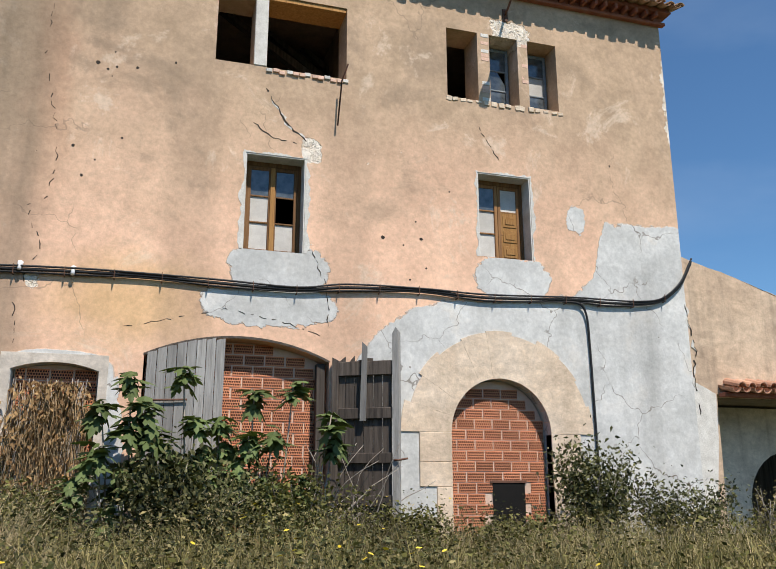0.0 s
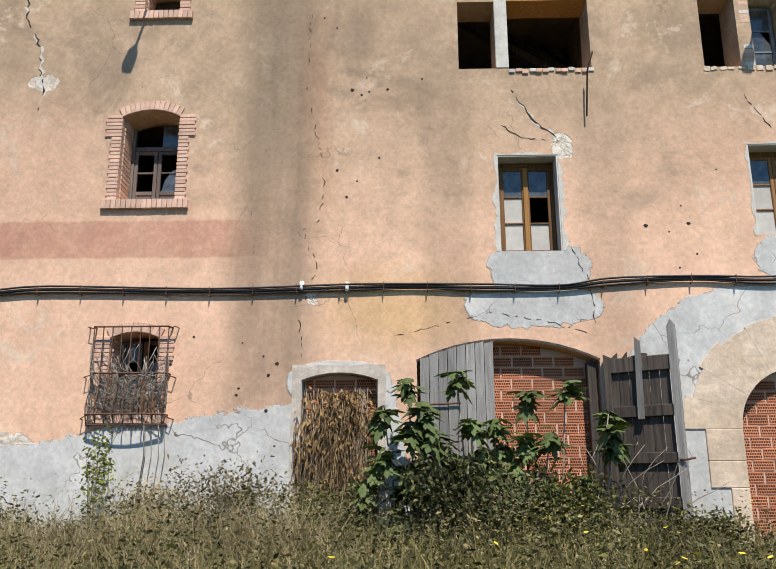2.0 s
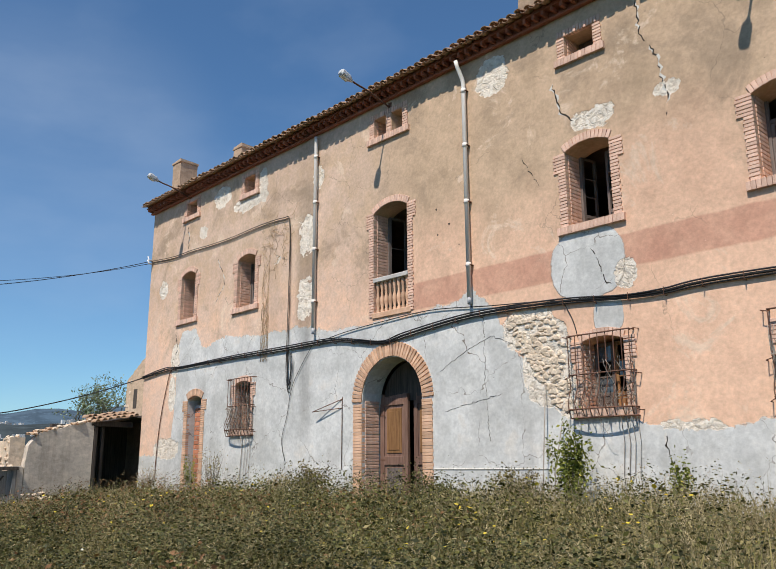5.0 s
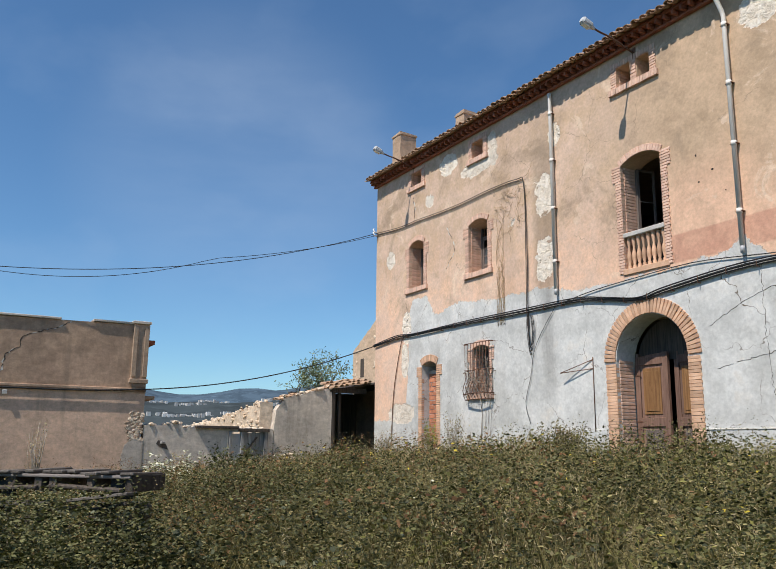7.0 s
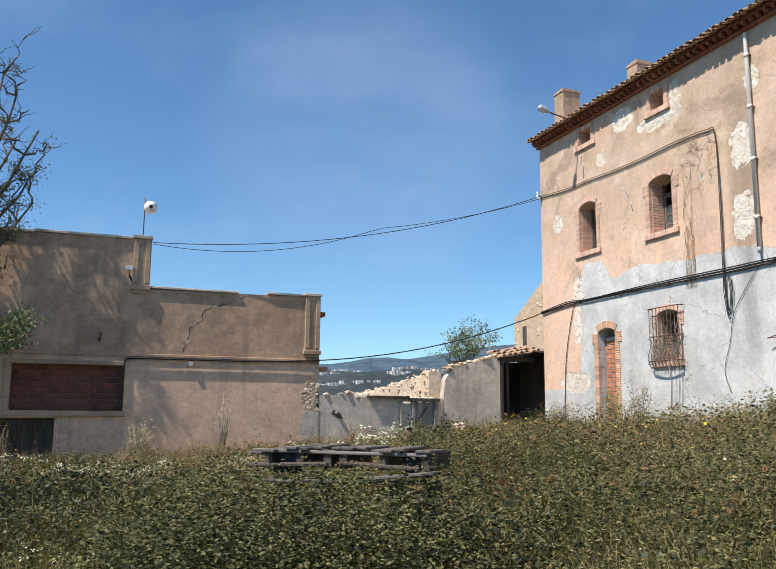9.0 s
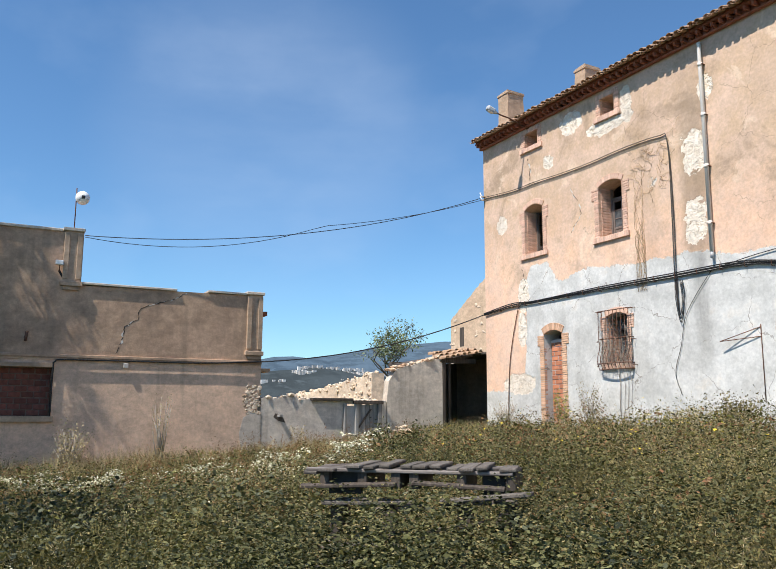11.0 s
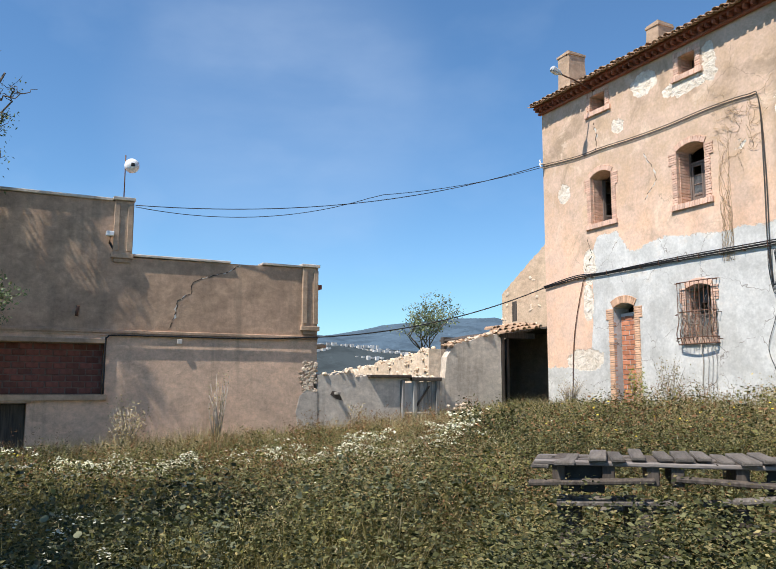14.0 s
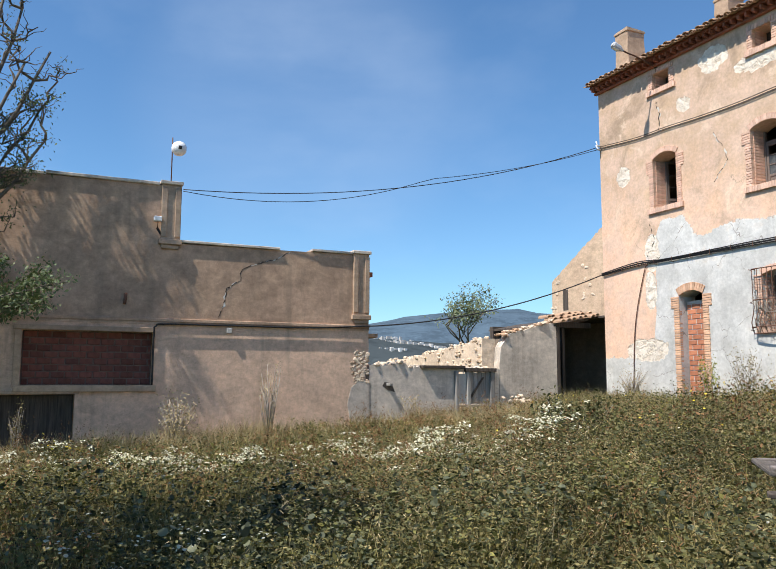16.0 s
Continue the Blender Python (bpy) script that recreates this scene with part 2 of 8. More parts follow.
    col = n.mix(grey, col, cement)
    # patches where the coat has come off and the pale rubble core shows
    gone = n.step(n.noise(0.8, 7, 0.66, p, warp=0.5), 0.70, 0.715)
    for args in ((-8.95, 3.95, 0.55, 0.35), (-8.55, 3.3, 0.5, 0.75), (-8.15, 2.75, 0.3, 0.45), (-9.55, 9.2, 0.4, 0.4), (-18.2, 8.75, 0.75, 0.18), (-19.6, 9.25, 0.45, 0.28), (-22.2, 2.1, 0.75, 0.3), (-21.9, 4.7, 0.25, 0.5, 0.3),
                 (-15.5, 7.2, 0.34, 0.5, 1.1), (-15.55, 5.6, 0.28, 0.55, 1.1), (-22.9, 7.0, 0.25, 0.25), (-17.5, 9.1, 0.2, 0.5), (-20.6, 8.4, 0.25, 0.2), (-22.0, 3.7, 0.2, 0.5, 0.3), (-15.1, 8.6, 0.2, 0.3), (1.98, 6.42, 0.16, 0.2, 0.3), (-7.35, 7.55, 0.42, 0.2), (-5.95, 7.6, 0.2, 0.13), (-6.95, 4.6, 0.2, 0.25), (-6.0, 2.13, 0.5, 0.08), (-1.72, 4.1, 0.07, 0.09), (5.4, 9.05, 0.35, 0.22), (8.5, 8.2, 0.1, 0.9)):
        gone = n.math("MAXIMUM", gone, blot(*args))
    rub = n.noise(7.5, 6, 0.7, p, warp=0.5)
    stone = n.ramp(rub, [(0.30, (0.50, 0.39, 0.29)), (0.41, (0.80, 0.69, 0.56)), (0.65, (0.90, 0.82, 0.71))])
    col = n.mix(gone, col, stone)
    # fine shrinkage cracks
    hair = n.step(n.voronoi(0.9, n.mix(0.25, p, n.add_noise_colour(p)), "DISTANCE_TO_EDGE"), 0.006, 0.0025)
    hair = n.math("MULTIPLY", hair, n.math("ADD", n.math("MULTIPLY", grey, n.step(mid, 0.42, 0.55)), n.math("MULTIPLY", 0.6, n.step(n.noise(0.5, 3, 0.5, p), 0.56, 0.62))))
    col = n.mix(n.math("MULTIPLY", hair, 0.65), col, (0.16, 0.125, 0.095))
    # edge shadow of the cement coat, painted as a dark outline
    rim = n.math("MULTIPLY", n.math("MULTIPLY", grey, n.math("SUBTRACT", 1.0, grey)), 3.0)
    col = n.mix(n.math("MULTIPLY", rim, 0.6, 0.0, True), col, (0.27, 0.22, 0.17))
    # pitting and speckle
    pit = n.step(n.voronoi(3.2, p), 0.035, 0.02)
    pit = n.math("MULTIPLY", pit, n.step(n.noise(0.9, 3, 0.5, p), 0.5, 0.62))
    col = n.mix(pit, col, (0.14, 0.10, 0.07))
    col = n.mix(0.55, col, n.ramp(fine, [(0.25, 0.68), (0.75, 1.27)]), "MULTIPLY")
    col = n.mix(0.4, col, n.ramp(n.noise(4.5, 6, 0.72, p, warp=0.4), [(0.3, 0.80), (0.65, 1.22)]), "MULTIPLY")
    col = n.mix(0.6, col, n.ramp(wide, [(0.3, 0.72), (0.7, 1.12)]), "MULTIPLY")
    hgt = n.math("ADD", n.math("MULTIPLY", fine, 0.15), n.math("MULTIPLY", mid, 0.5))
    hgt = n.math("ADD", hgt, n.math("MULTIPLY", grey, 0.4))
    hgt = n.math("SUBTRACT", hgt, n.math("MULTIPLY", gone, n.math("SUBTRACT", 1.2, n.math("MULTIPLY", n.step(rub, 0.3, 0.6), 0.9))))
    hgt = n.math("SUBTRACT", hgt, pit)
    return n.done(col, 0.95, hgt, 0.025, spec=0.15)


def plaster(name, a, b, c, scale=1.0, stain=(0.2, 0.16, 0.12), lower=None):
    n = Nodes(name)
    p = n.world()
    mid, fine, wide = n.noise(1.2 * scale, 6, 0.65, p), n.noise(13, 6, 0.7, p), n.noise(0.4 * scale, 5, 0.6, p)
    streak = n.noise(1.8, 5, 0.6, p, stretch=(1.5, 1.5, 0.12))
    col = n.mix(n.step(mid, 0.35, 0.65), a, b)
    col = n.mix(n.step(wide, 0.45, 0.65), col, c)
    if lower:
        col = n.mix(n.step(n.xyz(p)[2], 2.58, 2.54), col, n.mix(n.step(mid, 0.35, 0.65), *lower))
    col = n.mix(n.math("MULTIPLY", n.step(streak, 0.5, 0.72), 0.4), col, stain)
    col = n.mix(0.55, col, n.ramp(fine, [(0.25, 0.65), (0.75, 1.3)]), "MULTIPLY")
    col = n.mix(0.6, col, n.ramp(n.noise(3.2, 6, 0.7, p, stretch=(1, 1, 1.8), warp=0.5), [(0.3, 0.62), (0.66, 1.2)]), "MULTIPLY")
    return n.done(col, 0.95, n.math("ADD", n.math("MULTIPLY", fine, 0.3), mid), 0.02, spec=0.15)


def perforated():
    """Hollow brick laid on edge: rows of round holes in its face, their inner shade painted as dark dots."""
    n = Nodes("perforated_brick")
    s = n.xyz()
    u, w = n.math("MULTIPLY", s[0], 31.0), n.math("ADD", n.math("MULTIPLY", s[2], 26.0), 0.5)
    row = n.math("FLOOR", w)
    u = n.math("ADD", u, n.math("MULTIPLY", row, 0.5))
    fu, fw = n.math("SUBTRACT", n.math("FRACT", u), 0.5), n.math("SUBTRACT", n.math("FRACT", w), 0.5)
    d = n.math("SQRT", n.math("ADD", n.math("MULTIPLY", fu, fu), n.math("MULTIPLY", fw, fw)))
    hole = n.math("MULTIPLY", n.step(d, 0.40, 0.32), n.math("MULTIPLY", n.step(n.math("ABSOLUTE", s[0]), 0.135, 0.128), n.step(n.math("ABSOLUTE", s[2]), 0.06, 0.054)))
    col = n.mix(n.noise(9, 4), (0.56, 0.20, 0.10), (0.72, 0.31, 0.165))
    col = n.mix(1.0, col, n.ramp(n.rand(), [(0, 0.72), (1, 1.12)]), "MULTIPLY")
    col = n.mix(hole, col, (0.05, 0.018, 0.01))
    return n.done(col, 0.85, n.math("MULTIPLY", hole, -1.0), 0.02)


def wood(name, dark, light, along=2, rough=0.8, cracks=0.5):
    """Weathered boards, the grain along one axis."""
    n = Nodes(name)
    st = [14, 14, 14]
    st[along] = 0.9
    g = n.noise(1.6, 6, 0.65, stretch=tuple(st))
    f = n.noise(6, 5, 0.7, stretch=tuple(st))
    col = n.ramp(g, [(0.3, dark), (0.68, light)])
    col = n.mix(1.0, col, n.ramp(n.rand(), [(0, 0.7), (1, 1.15)]), "MULTIPLY")
    col = n.mix(n.math("MULTIPLY", n.step(f, 0.58, 0.68), cracks), col, tuple(c * 0.25 for c in dark))
    return n.done(col, rough, f, 0.006)


def glass_mat():
    n = Nodes("dusty_glass")
    n.b.inputs["Base Color"].default_value = (0.12, 0.15, 0.17, 1)
    dust = n.noise(7, 5, 0.6)
    n.put(n.ramp(dust, [(0.3, (0.03, 0.04, 0.05)), (0.75, (0.14, 0.16, 0.17))]), n.b.inputs["Base Color"])
    n.put(n.ramp(dust, [(0.3, 0.05), (0.8, 0.22)]), n.b.inputs["Roughness"])
    n.b.inputs["Specular IOR Level"].default_value = 0.9
    return n.m


M = {
    "facade": facade_material(),
    "tan_wall": plaster("tan_render", (0.53, 0.365, 0.25), (0.37, 0.255, 0.18), (0.59, 0.40, 0.28), lower=((0.76, 0.53, 0.385), (0.64, 0.455, 0.335))),
    "grey_wall": plaster("grey_cement_render", (0.64, 0.565, 0.48), (0.51, 0.45, 0.385), (0.68, 0.60, 0.505)),
    "rubble": plaster("pale_rubble", (0.78, 0.655, 0.51), (0.60, 0.475, 0.355), (0.74, 0.60, 0.455), 6.0, (0.46, 0.36, 0.27)),
    "annex": plaster("salmon_render", (0.62, 0.46, 0.32), (0.55, 0.40, 0.28), (0.66, 0.50, 0.36)),
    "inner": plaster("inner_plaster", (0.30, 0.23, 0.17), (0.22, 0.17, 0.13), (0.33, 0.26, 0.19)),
    "trim": plaster("trim_stone", (0.47, 0.34, 0.24), (0.36, 0.26, 0.185), (0.53, 0.385, 0.275)),
    "brick": simple("rosy_brick", (0.62, 0.375, 0.27), (0.80, 0.555, 0.43), 9, vary=0.22),
    "yellow_brick": simple("buff_brick", (0.58, 0.33, 0.20), (0.76, 0.50, 0.34), 7, vary=0.3),
    "red_brick": simple("red_brick", (0.42, 0.15, 0.085), (0.58, 0.25, 0.14), 8, vary=0.35),
    # red brick darkened for the shade under the shed window's lintel
    "dark_brick": simple("recess_shade_brick", (0.13, 0.045, 0.036), (0.27, 0.10, 0.072), 8, vary=0.4),
    "eave_brick": simple("eave_brick", (0.26, 0.085, 0.05), (0.36, 0.14, 0.085), 8, vary=0.3),
    "mortar": simple("mortar", (0.60, 0.42, 0.32), (0.76, 0.57, 0.45), 5, vary=0.1),
    # mortar of the same recess, its shade put into the colour
    "mortar_dark": simple("recess_shade_mortar", (0.13, 0.085, 0.07), (0.24, 0.17, 0.14), 7, vary=0.1),
    "perforated": perforated(),
    "voussoir": plaster("cream_limestone", (0.73, 0.58, 0.43), (0.64, 0.50, 0.37), (0.77, 0.63, 0.49), 2.0, (0.5, 0.38, 0.27)),
    "tile": simple("clay_roof_tile", (0.36, 0.22, 0.14), (0.55, 0.38, 0.25), 4, vary=0.4, per="island"),
    "tile_red": simple("new_clay_tile", (0.50, 0.25, 0.15), (0.66, 0.40, 0.28), 4, vary=0.3),
    "old_wood": wood("silvered_wood", (0.20, 0.19, 0.18), (0.40, 0.385, 0.36)),
    "dark_wood": wood("dark_rotten_wood", (0.035, 0.028, 0.024), (0.13, 0.105, 0.085)),
    "brown_wood": wood("varnished_wood", (0.16, 0.075, 0.03), (0.34, 0.18, 0.075)),
    "orange_wood": wood("orange_wood", (0.36, 0.17, 0.05), (0.56, 0.30, 0.10)),
    "red_wood": wood("red_brown_door_wood", (0.14, 0.075, 0.055), (0.29, 0.175, 0.13)),
    "grey_wood": wood("grey_brown_paint", (0.11, 0.085, 0.075), (0.22, 0.18, 0.16)),
    "plank": wood("grey_plank", (0.06, 0.05, 0.043), (0.21, 0.185, 0.16), 0, 0.95),
    "iron": simple("rusted_iron", (0.09, 0.045, 0.03), (0.20, 0.10, 0.065), 20, 0.8, 0.002, vary=0.2),
    "cable": simple("black_cable", (0.012, 0.012, 0.013), (0.03, 0.03, 0.032), 20, 0.55, 0.001, vary=0.1),
    "zinc": simple("zinc_pipe", (0.66, 0.61, 0.55), (0.84, 0.80, 0.74), 4, 0.6, 0.001, stretch=(1, 1, 0.2), vary=0.05),
    "lampgrey": simple("lamp_metal", (0.42, 0.43, 0.44), (0.6, 0.61, 0.62), 8, 0.4, 0.001, vary=0.1),
    "white": simple("white_globe", (0.72, 0.73, 0.74), (0.84, 0.84, 0.84), 3, 0.3, 0.001, vary=0.02),
    "curtain": simple("pale_board", (0.50, 0.47, 0.43), (0.66, 0.63, 0.58), 5, 0.8, 0.002, vary=0.2),
    "whitewash": simple("white_plaster_reveal", (0.50, 0.47, 0.42), (0.74, 0.71, 0.65), 6, 0.9, 0.006, vary=0.05),
    "glass": glass_mat(),
    "plank_y": wood("grey_plank_long", (0.06, 0.05, 0.045), (0.24, 0.21, 0.19), 1),
}

# ---- helpers for building ----
Y = 10.8            # the plane of the long front
XW = -24.58         # the plane of the low building across the yard


def fill(bm, x0, x1, y0, y1, z0, z1, bevel=0.0):
    """A box in a bmesh."""
    r = bmesh.ops.create_cube(bm, size=1.0, matrix=Matrix.LocRotScale(((x0 + x1) / 2, (y0 + y1) / 2, (z0 + z1) / 2), None, (x1 - x0, y1 - y0, z1 - z0)))
    if bevel:
        es = list({e for v in r["verts"] for e in v.link_edges})
        bmesh.ops.bevel(bm, geom=es, offset=bevel, segments=1, affect="EDGES")
    return bm


def box(x0, x1, y0, y1, z0, z1, bevel=0.0):
    return fill(bmesh.new(), x0, x1, y0, y1, z0, z1, bevel)


def part(name, bm, material, parent=None, label=""):
    me = bpy.data.meshes.new(name)
    bm.to_mesh(me)
    bm.free()
    me.materials.append(material)
    ob = new(name, me)
    ob.parent = parent
    if label:
        ob["label"] = label
    return ob


def root(name, at, label, category, group="", kind=""):
    ob = new(name)
    ob.empty_display_size = 0.2
    ob.location = at
    return tagged(ob, label, category, group, kind)


def tube(pts, r, sides=6, taper=1.0, closed=False):
    """A round bar along a run of points."""
    bm = bmesh.new()
    add_tube(bm, pts, r, sides, taper)
    return bm


def add_tube(bm, pts, r, sides=6, taper=1.0):
    pts = [Vector(p) for p in pts]
    rings = []
    for i, p in enumerate(pts):
        d = (pts[min(i + 1, len(pts) - 1)] - pts[max(i - 1, 0)]).normalized()
        a = d.cross(Vector((0, 0, 1)) if abs(d.z) < 0.9 else Vector((1, 0, 0))).normalized()
        b = d.cross(a)
        rr = r * (1 + (taper - 1) * i / max(1, len(pts) - 1))
        rings.append([bm.verts.new(p + rr * (math.cos(2 * math.pi * k / sides) * a + math.sin(2 * math.pi * k / sides) * b)) for k in range(sides)])
    for q, w in zip(rings, rings[1:]):
        for k in range(sides):
            bm.faces.new((q[k], q[(k + 1) % sides], w[(k + 1) % sides], w[k]))
    bm.faces.new(rings[0][::-1])
    bm.faces.new(rings[-1])
    for f in bm.faces:
        f.smooth = True


def slab(outline, y0, y1, bm=None):
    """An outline in x and z, drawn out from y0 to y1."""
    bm = bm or bmesh.new()
    a = [bm.verts.new((x, y0, z)) for x, z in outline]
    b = [bm.verts.new((x, y1, z)) for x, z in outline]
    bm.faces.new(a)
    bm.faces.new(b[::-1])
    k = len(a)
    for i in range(k):
        bm.faces.new((a[(i + 1) % k], a[i], b[i], b[(i + 1) % k]))
    bmesh.ops.recalc_face_normals(bm, faces=bm.faces[:])
    return bm


def arch_line(x0, x1, spring, apex, n=14):
    """Points of an arch from (x0, spring) over the apex to (x1, spring)."""
    w, h = (x1 - x0) / 2, max(apex - spring, 0.001)
    r = (w * w + h * h) / (2 * h)
    cx, cz = (x0 + x1) / 2, apex - r
    a0 = math.asin(min(1, w / r))
    if h > w:
        a0 = math.pi - a0
    return [(cx + r * math.sin(-a0 + 2 * a0 * i / n), cz + r * math.cos(-a0 + 2 * a0 * i / n)) for i in range(n + 1)], r, cx, cz, a0


def opening(x0, x1, z0, spring, apex=None):
    if apex is None:
        return [(x0, z0), (x1, z0), (x1, spring), (x0, spring)]
    pts = arch_line(x0, x1, spring, apex)[0]
    return [(x0, z0), (x1, z0)] + pts[::-1]


def inside(p, poly):
    c, j = False, len(poly) - 1
    for i, (xi, zi) in enumerate(poly):
        xj, zj = poly[j]
        if (zi > p[1]) != (zj > p[1]) and p[0] < (xj - xi) * (p[1] - zi) / (zj - zi) + xi:
            c = not c
        j = i
    return c


def pierced(outline, holes, thick):
    """A wall in the x-z plane with openings cut right through it."""
    from mathutils.geometry import delaunay_2d_cdt
    pts, loops = [], []
    for loop in [outline] + holes:
        loops.append(list(range(len(pts), len(pts) + len(loop))))
        pts += [Vector(p) for p in loop]
    vs, es, fs, _, _, _ = delaunay_2d_cdt(pts, [], loops, 0, 1e-5)
    bm = bmesh.new()
    fr = [bm.verts.new((v.x, 0, v.y)) for v in vs]
    bk = [bm.verts.new((v.x, thick, v.y)) for v in vs]
    use = {}
    for f in fs:
        c = (sum(vs[i].x for i in f) / 3, sum(vs[i].y for i in f) / 3)
        if not inside(c, outline) or any(inside(c, h) for h in holes):
            continue
        bm.faces.new([fr[i] for i in f])
        bm.faces.new([bk[i] for i in f][::-1])
        for i, j in zip(f, list(f[1:]) + [f[0]]):
            use[(i, j)] = True
    for i, j in use:
        if (j, i) not in use:
            bm.faces.new((fr[j], fr[i], bk[i], bk[j]))
    bmesh.ops.recalc_face_normals(bm, faces=bm.faces[:])
    return bm


BRICK = {}


def piece(parent, name, mat, at, size, turn=0.0, bevel=0.006, jitter=0.0, axis="Y"):
    """One brick, stone or board: a bevelled block, sharing its mesh with its likes."""
    key = (name, mat.name, tuple(round(s, 2) for s in size))
    if key not in BRICK:
        sx, sy, sz = (max(round(s, 2), 0.01) for s in size)
        me = bpy.data.meshes.new(name)
        if name == "stone":
            bm, lump = bmesh.new(), random.Random(len(BRICK))
            bmesh.ops.create_icosphere(bm, subdivisions=1, radius=0.56)
            for v in bm.verts:
                k = lump.uniform(0.8, 1.15)
                v.co = Vector((max(-0.46, min(0.46, v.co.x * k)) * sx, v.co.y * k * sy, max(-0.46, min(0.46, v.co.z * k)) * sz)) * 1.1
        else:
            bm = box(-sx / 2, sx / 2, -sy / 2, sy / 2, -sz / 2, sz / 2, min(bevel, sx / 4, sy / 4, sz / 4))
        bm.to_mesh(me)
        bm.free()
        me.materials.append(mat)
        BRICK[key] = me
    ob = new(name, BRICK[key])
    ob.parent = parent
    j = jitter
    ob.location = Vector(at) + Vector((random.uniform(-j, j), random.uniform(-j, j), random.uniform(-j, j)))
    ob.rotation_euler = (random.uniform(-j, j) * 2, turn, random.uniform(-j, j)) if axis == "Y" else (turn, 0, random.uniform(-j, j))
    return ob


def ground_height(x, y):
    t = min(1.0, max(0.0, (y + 2.5) / 12.8))
    s = t * t * (3 - 2 * t)
    east = min(1.0, max(0.0, (x + 1.0) / 5.0))
    h = -0.28 + (1.02 - 0.2 * east) * s - 0.26 * math.exp(-((y - 6.0) / 2.2) ** 2) * min(1.0, max(0.0, (-x - 16.0) / 5.0))
    return h + 0.06 * noise.noise((x * 0.35, y * 0.35, 0.0)) + 0.025 * noise.noise((x * 1.3, y * 1.3, 3.0))


# ---- the long front: its openings ----
EAST, WEST, BASE, TOP = 8.47, -23.86, 0.2, 9.92
BW = [  # arched first-floor windows: x0, x1, sill, spring, apex
    (-4.65, -3.78, 5.63, 6.98, 7.09), (-7.95, -7.06, 5.67, 7.05, 7.16), (-13.05, -11.98, 4.76, 7.12, 7.28),
    (-18.63, -17.78, 5.79, 7.12, 7.24), (-21.75, -20.93, 5.88, 7.20, 7.33)]
TW = [  # small attic windows
    (-4.46, -3.90, 8.80, 9.27, 9.33), (-7.82, -7.22, 8.88, 9.31, 9.37), (-13.03, -12.63, 8.95, 9.42, None), (-12.45, -12.10, 8.95, 9.42, None),
    (-18.43, -17.92, 9.03, 9.50, 9.52), (-21.65, -21.06, 9.12, 9.56, 9.58)]
GW = [(-4.55, -3.85, 2.50, 3.55, 3.64), (-7.86, -7.06, 2.48, 3.58, 3.66), (-18.52, -17.80, 2.52, 3.70, 3.78)]
LOGGIA = [(0.48, 1.05, 7.71, 8.88), (1.25, 2.51, 7.70, 8.97)]
TRIPLE = [(4.22, 4.78, 7.68, 8.95), (5.00, 5.53, 7.68, 8.95), (5.72, 6.27, 7.70, 8.96)]
CASE = [(1.0, 1.9, 4.78, 6.27), (4.7, 5.64, 4.98, 6.40)]
PORTAL = (4.16, 5.79, BASE, 2.245, 3.06)
GATE = (-0.22, 2.31, BASE, 3.18, 3.47)
LOWDOOR = (-1.82, -0.77, BASE, 2.94, 3.04)
MAIN = (-13.44, -11.62, BASE, 2.93, 3.84)
SIDE = (-21.02, -20.26, BASE, 3.45, 3.56)
holes = [opening(*o) for o in BW + TW + GW + LOGGIA + TRIPLE + CASE + [PORTAL, GATE, LOWDOOR, MAIN, SIDE]]
outline = [(WEST, BASE), (EAST, BASE), (EAST, TOP), (WEST, TOP)]
wall_south = part("wall_south", pierced(outline, holes, 0.55), M["facade"])
wall_south.location = (0, Y, 0)
tagged(wall_south, "weathered ochre lime-rendered front with grey cement patches and cracks", "wall", kind="structure")

# the rest of the shell; its inner walls and floors are added to keep the rooms dark
DEEP = 9.5
for name, b in (("wall_north", box(WEST, EAST, Y + DEEP, Y + DEEP + 0.5, BASE, TOP)),
                ("wall_east", box(EAST - 0.5, EAST, Y + 0.552, Y + DEEP, BASE, TOP)), ("wall_west", box(WEST, WEST + 0.5, Y + 0.552, Y + DEEP, BASE, TOP))):
    tagged(part(name, b, M["facade"]), "weathered ochre render on the outer wall", "wall", kind="structure")
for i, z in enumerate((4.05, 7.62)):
    tagged(part("floor_upper", box(WEST + 0.5, EAST - 0.5, Y + 0.552, Y + DEEP, z - 0.25, z), M["inner"]), "timbered upper floor slab, added to keep the rooms dark", "floor", kind="structure")
tagged(part("ceiling", box(WEST + 0.5, EAST - 0.5, Y + 0.552, Y + DEEP, 9.72, 9.9), M["inner"]), "attic ceiling under the roof, added to keep the rooms dark", "ceiling", kind="structure")
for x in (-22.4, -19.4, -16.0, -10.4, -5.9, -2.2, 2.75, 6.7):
    tagged(part("wall_partition", box(x, x + 0.15, Y + 0.552, Y + DEEP, BASE, 9.7), M["inner"]), "plastered inner partition wall, added to keep the rooms dark", "wall", kind="structure")
tagged(part("wall_spine", box(WEST + 0.5, EAST - 0.5, Y + 4.2, Y + 4.35, BASE, 9.7), M["inner"]), "plastered spine wall, added to keep the rooms dark", "wall", kind="structure")


